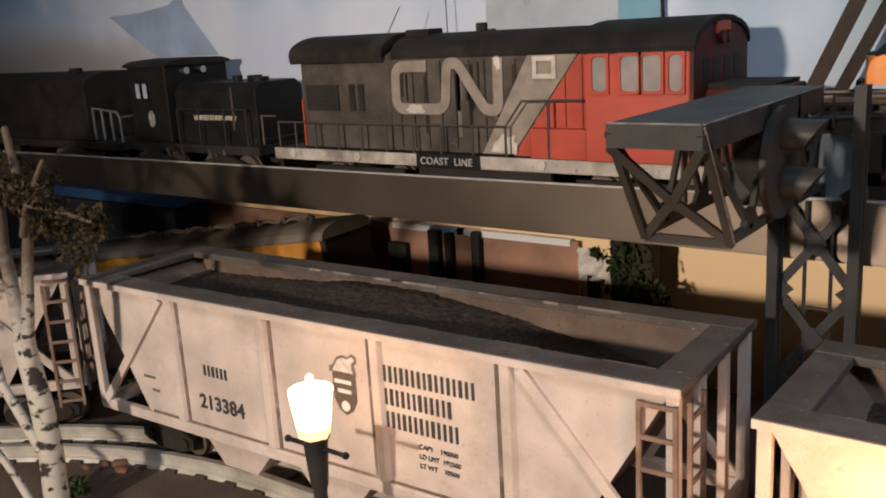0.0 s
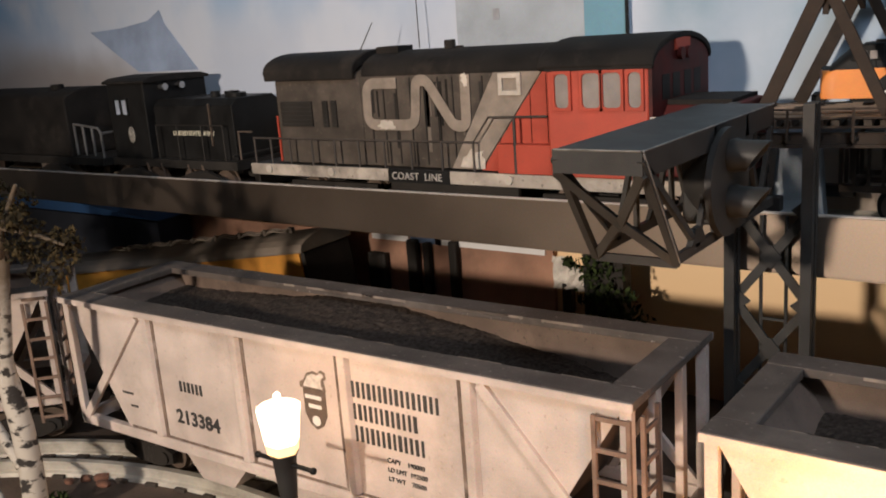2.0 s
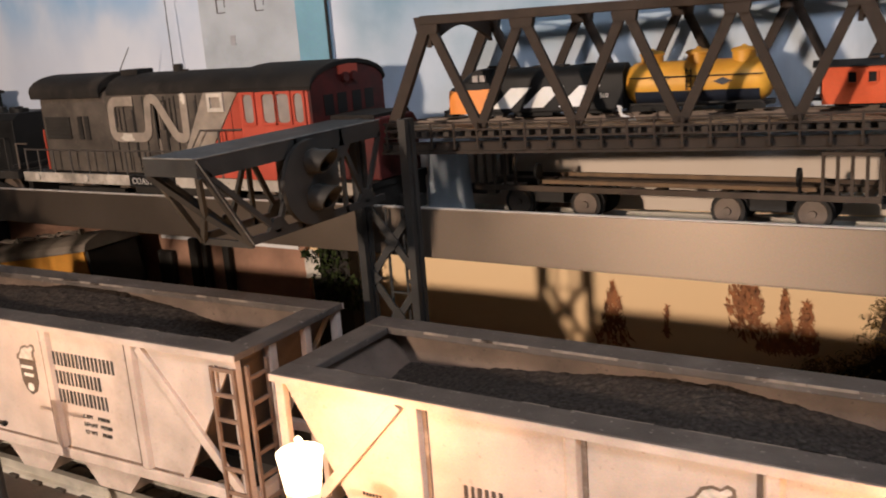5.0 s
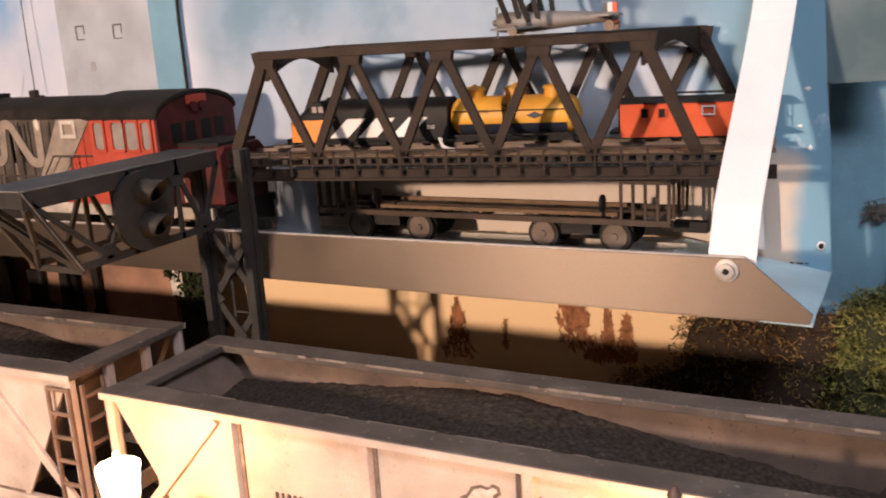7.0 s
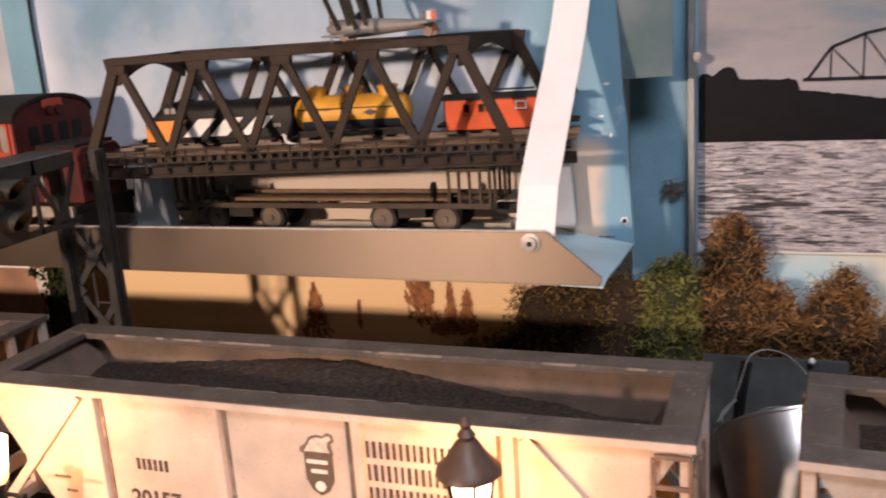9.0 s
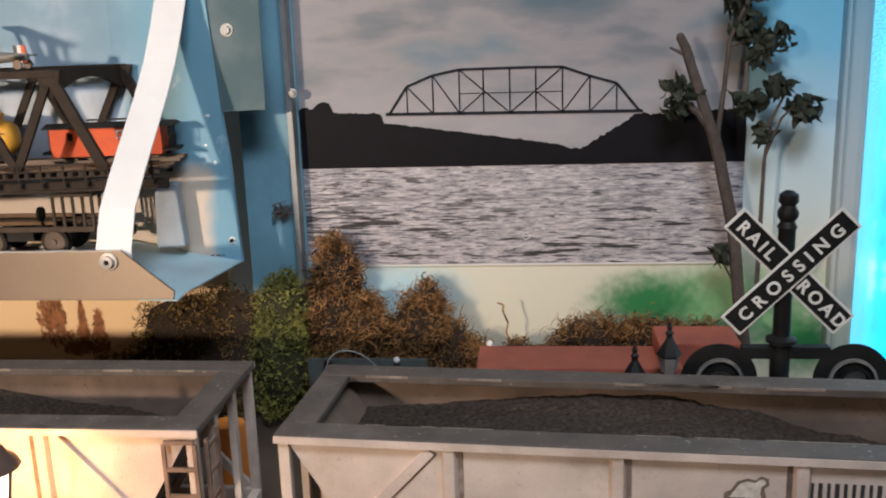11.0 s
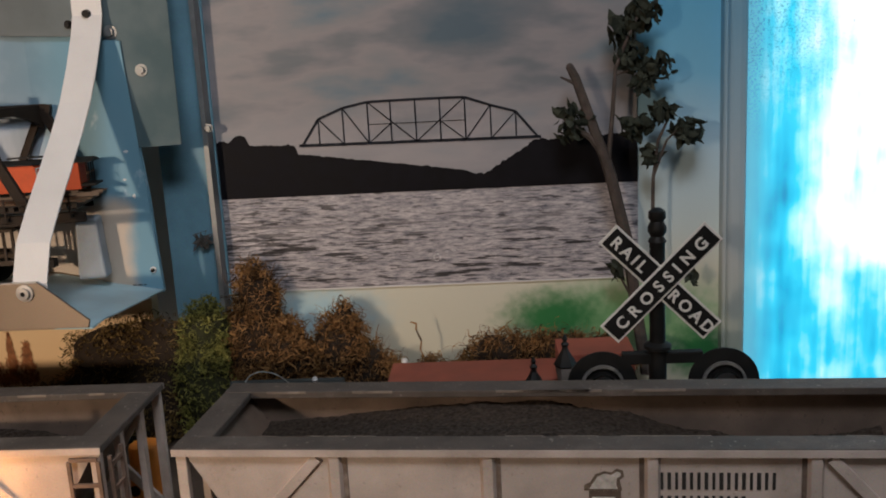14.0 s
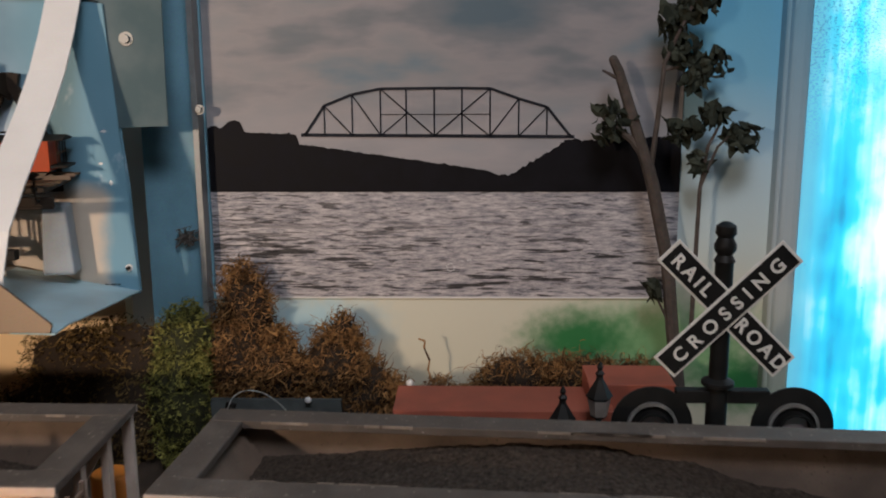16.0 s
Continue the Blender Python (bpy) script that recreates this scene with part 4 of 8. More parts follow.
    prism(bm, [(0.591, 0.2095), (1.111, 0.2105), (1.111, 0.2127), (0.591, 0.2117)], y - 0.0004, y + 0.0006)
    part("paper_margin", bm, STRAP, e, "narrow white paper margin")


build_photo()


# ---- right-hand wall, post and backlit window ----
def build_window():
    bm = B()
    prism(bm, [(1.2105, 0.485), (1.2105, 0.4645), (1.2120, 0.4625), (1.2145, 0.4618), (1.2160, 0.4655), (1.2178, 0.4618), (1.2210, 0.4600), (1.2290, 0.4590), (1.2350, 0.4605), (1.2378, 0.4640), (1.2380, 0.485)], 0.01, 1.07, "xy")
    structure(part("window_post", bm, painted_bands("sprayed_post", [(0.0, (0.40, 0.46, 0.38)), (0.30, (0.52, 0.55, 0.53)), (0.62, (0.40, 0.51, 0.57)), (1.0, (0.20, 0.40, 0.54))], lo=0.1, hi=0.52, scale=9.0)), "wooden post sprayed pale grey to sky blue beside window", "post")
    m = bpy.data.materials.new("backlit_painted_glass")
    m.use_nodes = True
    n, l = m.node_tree.nodes, m.node_tree.links
    b = n["Principled BSDF"]
    b.inputs["Roughness"].default_value = 0.3
    b.inputs["Base Color"].default_value = (0.1, 0.4, 0.5, 1)
    co = n.new("ShaderNodeTexCoord")
    sep = n.new("ShaderNodeSeparateXYZ")
    l.new(co.outputs["Object"], sep.inputs[0])

    def field(size, stretch, detail, rough=0.5):
        mp = n.new("ShaderNodeMapping")
        mp.inputs["Scale"].default_value = stretch
        l.new(co.outputs["Object"], mp.inputs["Vector"])
        t = n.new("ShaderNodeTexNoise")
        t.inputs["Scale"].default_value, t.inputs["Detail"].default_value, t.inputs["Roughness"].default_value = size, detail, rough
        l.new(mp.outputs["Vector"], t.inputs["Vector"])
        return t.outputs["Fac"]

    def span(value, a, b_, c, d):
        r = n.new("ShaderNodeMapRange")
        r.interpolation_type = "SMOOTHSTEP"
        for key, v in (("From Min", a), ("From Max", b_), ("To Min", c), ("To Max", d)):
            r.inputs[key].default_value = v
        l.new(value, r.inputs["Value"])
        return r.outputs["Result"]

    def calc(op, p, q):
        t = n.new("ShaderNodeMath")
        t.operation = op
        for i, v in enumerate((p, q)):
            if isinstance(v, float):
                t.inputs[i].default_value = v
            else:
                l.new(v, t.inputs[i])
        return t.outputs[0]

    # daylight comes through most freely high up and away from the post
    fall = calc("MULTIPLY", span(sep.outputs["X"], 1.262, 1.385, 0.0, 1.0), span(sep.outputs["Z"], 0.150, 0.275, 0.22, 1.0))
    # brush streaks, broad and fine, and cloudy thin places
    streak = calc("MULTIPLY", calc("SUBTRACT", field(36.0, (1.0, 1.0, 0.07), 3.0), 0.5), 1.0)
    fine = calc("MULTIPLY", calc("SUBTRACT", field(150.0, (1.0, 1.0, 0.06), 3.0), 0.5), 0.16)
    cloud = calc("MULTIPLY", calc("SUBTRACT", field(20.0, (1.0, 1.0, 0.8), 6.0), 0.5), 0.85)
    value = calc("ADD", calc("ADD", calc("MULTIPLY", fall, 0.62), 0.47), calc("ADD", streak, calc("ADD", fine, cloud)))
    ramp = n.new("ShaderNodeValToRGB")
    r = ramp.color_ramp
    stops = [(0.20, (0.0, 0.20, 0.36)), (0.40, (0.0, 0.42, 0.66)), (0.56, (0.02, 0.62, 0.84)), (0.72, (0.34, 0.86, 0.95)), (0.92, (1.0, 1.0, 1.0))]
    while len(r.elements) < len(stops):
        r.elements.new(0.5)
    for e, (p, c) in zip(r.elements, stops):
        e.position, e.color = p, (*c, 1)
    l.new(value, ramp.inputs["Fac"])
    # stippled paint high up, few specks elsewhere, and a thick grey-blue coat along the post
    stip = span(field(420.0, (0.8, 1.0, 1.3), 3.0), 0.40, 0.50, 0.50, 1.0)
    high = calc("MULTIPLY", span(sep.outputs["Z"], 0.34, 0.50, 0.0, 1.0), span(sep.outputs["X"], 1.27, 1.38, 1.0, 0.12))
    speck = span(field(170.0, (1.0, 1.0, 1.0), 4.0), 0.24, 0.30, 0.35, 1.0)
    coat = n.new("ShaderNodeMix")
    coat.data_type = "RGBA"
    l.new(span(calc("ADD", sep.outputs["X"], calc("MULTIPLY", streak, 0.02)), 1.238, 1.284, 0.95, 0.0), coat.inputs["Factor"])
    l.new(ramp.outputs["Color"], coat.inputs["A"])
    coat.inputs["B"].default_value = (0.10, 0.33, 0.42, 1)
    dark = n.new("ShaderNodeMix")
    dark.data_type, dark.blend_type = "RGBA", "MULTIPLY"
    l.new(high, dark.inputs["Factor"])
    l.new(coat.outputs["Result"], dark.inputs["A"])
    l.new(stip, dark.inputs["B"])
    mul = n.new("ShaderNodeMix")
    mul.data_type, mul.blend_type = "RGBA", "MULTIPLY"
    mul.inputs["Factor"].default_value = 1.0
    l.new(dark.outputs["Result"], mul.inputs["A"])
    l.new(speck, mul.inputs["B"])
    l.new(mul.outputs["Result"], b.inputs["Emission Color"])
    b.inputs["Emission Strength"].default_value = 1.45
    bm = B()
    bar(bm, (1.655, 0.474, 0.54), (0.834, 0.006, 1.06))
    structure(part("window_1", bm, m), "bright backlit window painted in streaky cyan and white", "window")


build_window()


# ---- the large diesel on the shelf ----
def build_diesel():
    e = thing("diesel_locomotive", "weathered black diesel locomotive with orange-red cab and white stripe", "locomotive", pose(0, 0, 0))
    yc, sh = 0.260, 0.2665  # centre line and rail head on the shelf
    z0 = 0.3165  # walkway
    face = 0.222
    half = yc - face

    def hood(name, x0, x1, z1, crown, h, material, label="", over=0.0):
        """Hood length with a rounded roof."""
        bm = B()
        prof = [(yc - h, z0), (yc - h, z1)]
        for k in range(1, 8):
            a = math.pi * k / 8
            prof.append((yc - h * math.cos(a), z1 + crown * math.sin(a)))
        prof += [(yc + h, z1), (yc + h, z0)]
        prism(bm, prof, x0, x1, "yz")
        return part(name, bm, material, e, label, bevel=0.0012, smooth=True)

    def cap(name, x0, x1, z1, crown, h, t, material, label=""):
        bm = B()
        outer = [(yc - h * math.cos(math.pi * k / 10), z1 + crown * math.sin(math.pi * k / 10)) for k in range(11)]
        inner = [(yc + h * 0.96 * math.cos(math.pi * k / 10), z1 - t + (crown - 0.001) * math.sin(math.pi * k / 10)) for k in range(11)]
        prism(bm, outer + inner, x0, x1, "yz")
        return part(name, bm, material, e, label, bevel=0.001, smooth=True)

    hood("rear_hood", -0.507, -0.388, 0.404, 0.012, half, LOCO_BROWN)
    cap("radiator_roof", -0.518, -0.392, 0.411, 0.018, half + 0.006, 0.009, LOCO_ROOF, "flared sooty radiator roof")
    hood("long_hood", -0.388, -0.168, 0.404, 0.014, half, LOCO_BROWN)
    cap("hood_roof", -0.385, -0.166, 0.407, 0.0195, half + 0.001, 0.004, LOCO_ROOF, "sooty rounded hood roof")
    # hood door seams
    for i in range(13):
        x = -0.375 + i * 0.0165
        bm = B()
        bar(bm, (x, face - 0.0006, 0.361), (0.0009, 0.0012, 0.082))
        part("door_seam", bm, SOOT, e)
    rnd = random.Random(91)
    for i in range(26):
        x = rnd.uniform(-0.384, -0.175)
        h = rnd.uniform(0.018, 0.06)
        bm = B()
        bar(bm, (x, face - 0.0003, 0.404 - h / 2 - rnd.uniform(0, 0.02)), (rnd.uniform(0.0012, 0.005), 0.0010, h))
        part("dirt_streak", bm, rnd.choice((SOOT, LOCO_ROOF, FADED_HOOD)), e)
    for x, w, z, h in ((-0.478, 0.045, 0.368, 0.026), (-0.437, 0.007, 0.368, 0.027), (-0.425, 0.007, 0.368, 0.027)):
        bm = B()
        bar(bm, (x, face - 0.0005, z), (w, 0.0016, h))
        for k in range(6):
            bar(bm, (x, face - 0.0016, z - h / 2 + (k + 0.5) * h / 6), (w, 0.0014, 0.0014))
        part("louvre", bm, SOOT, e)
    bm = B()
    bar(bm, (-0.5078, face + 0.002, 0.342), (0.0022, 0.006, 0.048))
    part("corner_stripe", bm, LOCO_RED, e)
    # cab
    cx0, cx1, ch, cz = -0.168, -0.076, 0.0605, 0.407
    mid, yc = yc, yc + 0.007
    fy = yc - ch
    bm = B()
    prof = [(yc - ch, z0), (yc - ch, cz)]
    for k in range(1, 8):
        a = math.pi * k / 8
        prof.append((yc - ch * math.cos(a), cz + 0.019 * math.sin(a)))
    prof += [(yc + ch, cz), (yc + ch, z0)]
    prism(bm, prof, cx0, cx1 - 0.002, "yz")
    part("cab_body", bm, LOCO_RED, e, "orange-red cab side", bevel=0.0012, smooth=True)
    bm = B()
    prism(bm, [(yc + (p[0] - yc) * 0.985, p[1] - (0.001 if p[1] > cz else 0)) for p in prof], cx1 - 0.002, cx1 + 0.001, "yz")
    part("cab_front", bm, LOCO_DARK_RED, e, "sooty red cab front, darkened for its shaded side")
    bm = B()
    bar(bm, ((cx0 + cx1) / 2, fy - 0.0004, 0.4075), (cx1 - cx0 + 0.004, 0.0014, 0.006))
    part("roof_gutter", bm, LOCO_ROOF, e)
    cap("cab_roof", cx0 - 0.008, cx1 + 0.003, 0.4085, 0.0215, ch + 0.002, 0.004, LOCO_ROOF, "black cab roof")
    for x, w in ((-0.1535, 0.013), (-0.1265, 0.0165), (-0.1085, 0.0165), (-0.0885, 0.011)):
        bm = window_ring(x, fy, 0.3885, w, 0.028, 0.0022)
        for qx in (-1, 1):
            for qz in (-1, 1):
                c = Vector((x + qx * w / 2, 0.3885 + qz * 0.014))
                prism(bm, [(c.x, c.y), (c.x - qx * 0.004, c.y), (c.x - qx * 0.0012, c.y - qz * 0.0012), (c.x, c.y - qz * 0.004)], fy - 0.0022, fy + 0.0003)
        win = part("window_frame", bm, LOCO_RED, e)
        bm = B()
        bar(bm, (x, fy - 0.0002, 0.3885), (w, 0.001, 0.028))
        part("pane", bm, GREY_GLASS, win)
    part("bright_patch", window_ring(-0.2125, face - 0.0016, 0.3940, 0.015, 0.011, 0.0040), LOCO_WHITE, e, "bare whitish frame on the stripe")
    bm = B()
    prism(bm, [(-0.271, 0.3195), (-0.244, 0.3180), (-0.243, 0.3270), (-0.247, 0.3300), (-0.2445, 0.3350), (-0.253, 0.3330), (-0.258, 0.3365), (-0.263, 0.3300), (-0.267, 0.3285)], face - 0.0026, face - 0.0020)
    part("bright_patch", bm, LOCO_WHITE, e, "fresh white foot of the stripe")
    bm = B()
    bar(bm, (-0.0755, yc, 0.4205), (0.004, 0.030, 0.010))
    part("number_board", bm, LOCO_RED, e)
    for k in (-0.007, 0.007):
        bm = B()
        rod(bm, (-0.074, yc + k, 0.4125), (-0.0705, yc + k, 0.4125), 0.005, seg=14)
        part("headlight", bm, LOCO_DARK_RED, e)
    for k in (-0.033, -0.012, 0.012, 0.033):
        bm = B()
        bar(bm, (-0.0753, yc + k, 0.388), (0.0012, 0.015, 0.02))
        part("front_pane", bm, BLACK, e)
    yc = mid
    # orange-red lower panel with toolbox before the cab, and the pale diagonal stripe
    bm = B()
    prism(bm, [(-0.248, z0), (-0.168, z0), (-0.168, 0.4045), (-0.180, 0.4045)], face - 0.0012, face + 0.001)
    part("red_hood_panel", bm, LOCO_RED, e)
    bm = B()
    bar(bm, (-0.196, face - 0.006, z0 + 0.013), (0.056, 0.012, 0.026))
    part("toolbox", bm, LOCO_RED, e, bevel=0.001)
    bm = B()
    prism(bm, [(-0.281, z0 + 0.001), (-0.249, z0 + 0.001), (-0.181, 0.4045), (-0.230, 0.4045)], face - 0.0018, face + 0.0006)
    part("diagonal_stripe", bm, FADED_WHITE, e, "weathered white diagonal stripe")
    # long bent band painted on the hood
    def rounded(pts, radius):
        """Corners of a polyline replaced by short arcs."""
        out = [Vector(pts[0])]
        for p, q, r in zip(pts, pts[1:], pts[2:]):
            p, q, r = Vector(p), Vector(q), Vector(r)
            a, b = (p - q), (r - q)
            k = min(radius, a.length * 0.48, b.length * 0.48)
            a, b = q + a.normalized() * k, q + b.normalized() * k
            for i in range(7):
                f = i / 6
                out.append(a * (1 - f) ** 2 + q * 2 * f * (1 - f) + b * f * f)
        return out + [Vector(pts[-1])]

    zt, zb = 0.3975, 0.3575
    band = rounded([(-0.341, zt), (-0.3785, zt), (-0.3795, zb), (-0.321, zb), (-0.317, zt + 0.002), (-0.305, zt + 0.002), (-0.276, zb - 0.0005), (-0.262, zb - 0.0005), (-0.261, zt + 0.006)], 0.0105)
    w = 0.0052
    bm = B()
    lo_, hi_ = [], []
    for i, p in enumerate(band):
        d = (band[min(i + 1, len(band) - 1)] - band[max(i - 1, 0)]).normalized()
        nrm = Vector((-d.y, d.x)) * w
        lo_.append(bm.verts.new((p.x - nrm.x, face - 0.0013, p.y - nrm.y)))
        hi_.append(bm.verts.new((p.x + nrm.x, face - 0.0013, p.y + nrm.y)))
    for i in range(len(band) - 1):
        bm.faces.new((lo_[i], lo_[i + 1], hi_[i + 1], hi_[i]))
    bmesh.ops.recalc_face_normals(bm, faces=bm.faces)
    bmesh.ops.solidify(bm, geom=bm.faces[:], thickness=0.0006)
    part("painted_band", bm, FADED_WHITE, e, "weathered white bent band")
    # fresher white where the paint was rubbed: foot of the band and the tip of its last stroke
    for x, z, ww, h in ((-0.356, zb, 0.030, 0.0096), (-0.261, zt + 0.001, 0.0100, 0.014)):
        bm = B()
        ring = []
        for k in range(22):
            a = 2 * math.pi * k / 22
            f = 0.62 + 0.55 * noise.noise((3 * math.cos(a), 3 * math.sin(a), x * 40))
            c, d = math.cos(a), math.sin(a)
            q = max(abs(c), abs(d))
            ring.append((x + ww * 0.5 * min(1.0, f / q) * c, z + h * 0.5 * min(1.0, (f + 0.25) / q) * d))
        prism(bm, ring, face - 0.0021, face - 0.0016)
        part("rubbed_patch", bm, LOCO_WHITE, e)
    # low nose
    bm = B()
    nh = 0.036
    prof = [(yc - nh, z0), (yc - nh, 0.366), (yc - nh + 0.008, 0.375), (yc + nh - 0.008, 0.375), (yc + nh, 0.366), (yc + nh, z0)]
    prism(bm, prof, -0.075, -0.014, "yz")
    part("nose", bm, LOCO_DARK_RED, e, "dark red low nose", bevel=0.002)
    bm = B()
    bar(bm, (-0.046, yc, 0.376), (0.052, 0.06, 0.004))
    part("nose_top", bm, LOCO_ROOF, e)
    bm = B()
    rod(bm, (-0.056, yc - nh - 0.001, 0.353), (-0.056, yc - nh - 0.008, 0.353), 0.009, seg=16)
    rod(bm, (-0.056, yc - nh - 0.008, 0.353), (-0.056, yc - nh - 0.012, 0.353), 0.004, 0.007, seg=16)
    part("bell", bm, LOCO_DARK_RED, e, smooth=True)
    # walkway, sill and number patch
    bm = B()
    bar(bm, (-0.280, yc, 0.3115), (0.528, 0.096, 0.008))
    part("walkway", bm, SOOT, e)
    bm = B()
    bar(bm, (-0.281, 0.2105, 0.3105), (0.526, 0.003, 0.0115))
    part("side_sill", bm, SILL, e, "chipped dirty white side sill")
    bm = B()
    bar(bm, (-0.313, 0.2085, 0.3105), (0.073, 0.0015, 0.0125))
    part("name_patch", bm, BLACK, e)
    lettering("side_lettering", "COAST  LINE", 0.0098, pose(-0.3445, 0.2072, 0.3072, 90, 0, 0), CHALK, e, spacing=1.06)
    for x in (-0.515, -0.425, -0.212):
        bm = B()
        rod(bm, (x, 0.2092, 0.311), (x, 0.2072, 0.311), 0.0042, seg=14)
        part("jack_boss", bm, LOCO_WHITE, e)
    # roof fittings
    for x, w, h in ((-0.368, 0.028, 0.007), (-0.300, 0.011, 0.010), (-0.289, 0.008, 0.004)):
        bm = B()
        if w > 0.02:
            bar(bm, (x, yc - 0.004, 0.424 + h / 2), (w, 0.024, h))
        else:
            rod(bm, (x, yc - 0.004, 0.422), (x, yc - 0.004, 0.424 + h), w / 2, seg=14)
        part("exhaust_vent", bm, LOCO_ROOF, e, bevel=0.0008)
    # handrails and stanchions
    bm = B()
    sweep(bm, [(-0.537, 0.2115, 0.3435), (-0.250, 0.2115, 0.3435), (-0.232, 0.2115, 0.366), (-0.172, 0.2115, 0.367)], 0.0011)
    part("handrail", bm, RUST_RAIL, e)
    for x in (-0.537, -0.512, -0.484, -0.452, -0.420, -0.388, -0.355, -0.322, -0.286, -0.250):
        bm = B()
        rod(bm, (x, 0.2115, 0.312), (x, 0.2115, 0.3445), 0.0012, seg=6)
        part("stanchion", bm, RUST_RAIL, e)
    bm = B()
    rod(bm, (-0.205, 0.2105, 0.305), (-0.205, 0.2105, 0.366), 0.0014, seg=6)
    part("stanchion", bm, RUST_RAIL, e)
    bm = B()
    sweep(bm, [(-0.076, 0.2055, 0.3655), (-0.060, 0.206, 0.3655), (-0.052, 0.208, 0.352), (-0.050, 0.210, 0.322)], 0.0019)
    part("grab_rail", bm, LOCO_WHITE, e)
    # couplers, tank, trucks
    for x, s in ((-0.547, -1), (-0.016, 1)):
        bm = B()
        bar(bm, (x + s * 0.01, yc, 0.292), (0.03, 0.012, 0.012))
        bar(bm, (x - s * 0.004, yc, 0.300), (0.008, 0.09, 0.022))
        part("coupler", bm, SOOT, e, bevel=0.001)
    bm = B()
    bar(bm, (-0.285, yc, 0.292), (0.15, 0.078, 0.026))
    part("fuel_tank", bm, SOOT, e, bevel=0.004)
    for x in (-0.435, -0.125):
        truck(e, x, 0.045, 0.0165, 0.085, sh, yc)
        bm = B()
        for k in (-0.042, 0, 0.042):
            rod(bm, (x + k, yc - 0.036, sh + 0.02), (x + k, yc - 0.044, sh + 0.02), 0.008, seg=12)
        bar(bm, (x, yc - 0.037, sh + 0.027), (0.12, 0.006, 0.009))
        part("journal_bar", bm, SOOT, e)


def window_ring(x, y, z, w, h, t):
    bm = B()
    for c, s in (((x, z + h / 2 + t / 2), (w + 2 * t, t)), ((x, z - h / 2 - t / 2), (w + 2 * t, t)), ((x - w / 2 - t / 2, z), (t, h)), ((x + w / 2 + t / 2, z), (t, h))):
        bar(bm, (c[0], y - 0.001, c[1]), (s[0], 0.003, s[1]))
    return bm


build_diesel()


# ---- dark switcher and the car behind it ----
def build_switcher():
    e = thing("switcher_locomotive", "small black army switcher locomotive with pale lettering", "locomotive")
    yc, sh = 0.262 + 0.03, 0.2665
    yc = 0.288
    bm = B()
    bar(bm, (-0.795, yc, 0.358), (0.075, 0.098, 0.098))
    part("cab", bm, BLACK, e, bevel=0.0015)
    bm = B()
    prof = [(yc - 0.052, 0.4065), (yc - 0.04, 0.4105), (yc, 0.4125), (yc + 0.04, 0.4105), (yc + 0.052, 0.4065), (yc + 0.052, 0.4035), (yc - 0.052, 0.4035)]
    prism(bm, prof, -0.838, -0.752, "yz")
    part("cab_roof", bm, LOCO_ROOF, e, bevel=0.001)
    glass = mat("pale_cab_window", (0.35, 0.38, 0.45), 0.3, var=0.2)
    for x in (-0.8125, -0.7985):
        f = part("window_frame", window_ring(x, yc - 0.049, 0.3745, 0.0105, 0.018, 0.002), BLACK, e)
        bm = B()
        bar(bm, (x, yc - 0.0492, 0.3745), (0.0105, 0.0012, 0.018))
        part("pane", bm, glass, f)
    for k in (-0.013, 0.013):
        bm = B()
        rod(bm, (-0.757, yc - 0.01 + k, 0.397), (-0.747, yc - 0.01 + k, 0.397), 0.0036, 0.0044, seg=14)
        part("headlight", bm, mat("chrome_lamp", (0.35, 0.35, 0.35), 0.2, 0.9, var=0.1), e, "small chrome headlight", smooth=True)
    bm = B()
    hy = 0.038
    prof = [(yc - hy, 0.308), (yc - hy, 0.374), (yc - hy + 0.01, 0.382), (yc + hy - 0.01, 0.382), (yc + hy, 0.374), (yc + hy, 0.308)]
    prism(bm, prof, -0.757, -0.612, "yz")
    part("hood", bm, BLACK, e, bevel=0.001)
    for x, r, h in ((-0.640, 0.009, 0.006), (-0.632, 0.011, 0.004), (-0.67, 0.006, 0.006)):
        bm = B()
        rod(bm, (x, yc - 0.01, 0.381), (x, yc - 0.01, 0.383 + h), r, seg=16)
        part("filler_cap", bm, BLACK, e)
    bm = B()
    bar(bm, (-0.722, yc, 0.305), (0.24, 0.098, 0.010))
    part("footplate", bm, SOOT, e)
    lettering("side_lettering", "UNITED STATES ARMY", 0.0082, pose(-0.7235, yc - hy - 0.0008, 0.3387, 90, 0, 0), CREAM_INK, e, spacing=0.92)
    bm = B()
    lathe(bm, [(0.009, 0), (0.009, 0.0006)], (-0.792, yc - 0.0494, 0.340), 16, Matrix.Rotation(radians(90), 4, "X") @ Matrix.Diagonal((0.7, 1.15, 1, 1)))
    part("round_crest", bm, mat("faded_crest", (0.24, 0.22, 0.19), 0.6, var=0.6, scale=300), e)
    bm = B()
    bar(bm, (-0.650, yc - hy - 0.002, 0.352), (0.0022, 0.0022, 0.05))
    part("pipe", bm, WHEEL_M, e)
    for x in (-0.745, -0.705, -0.660, -0.622):
        bm = B()
        rod(bm, (x, yc - 0.047, 0.309), (x, yc - 0.047, 0.352), 0.001, seg=6)
        part("stanchion", bm, SOOT, e)
    bm = B()
    sweep(bm, [(-0.745, yc - 0.047, 0.352), (-0.622, yc - 0.047, 0.352)], 0.001)
    part("handrail", bm, SOOT, e)
    for x in (-0.79, -0.66):
        truck(e, x, 0.045, 0.0165, 0.06, sh, yc - 0.02)
    for x in (-0.770, -0.742, -0.690, -0.664):
        bm = B()
        strut(bm, (x, yc - 0.049, 0.305), (x + 0.008, yc - 0.049, 0.280), 0.0028, 0.002)
        part("step_bracket", bm, WHEEL_M, e)
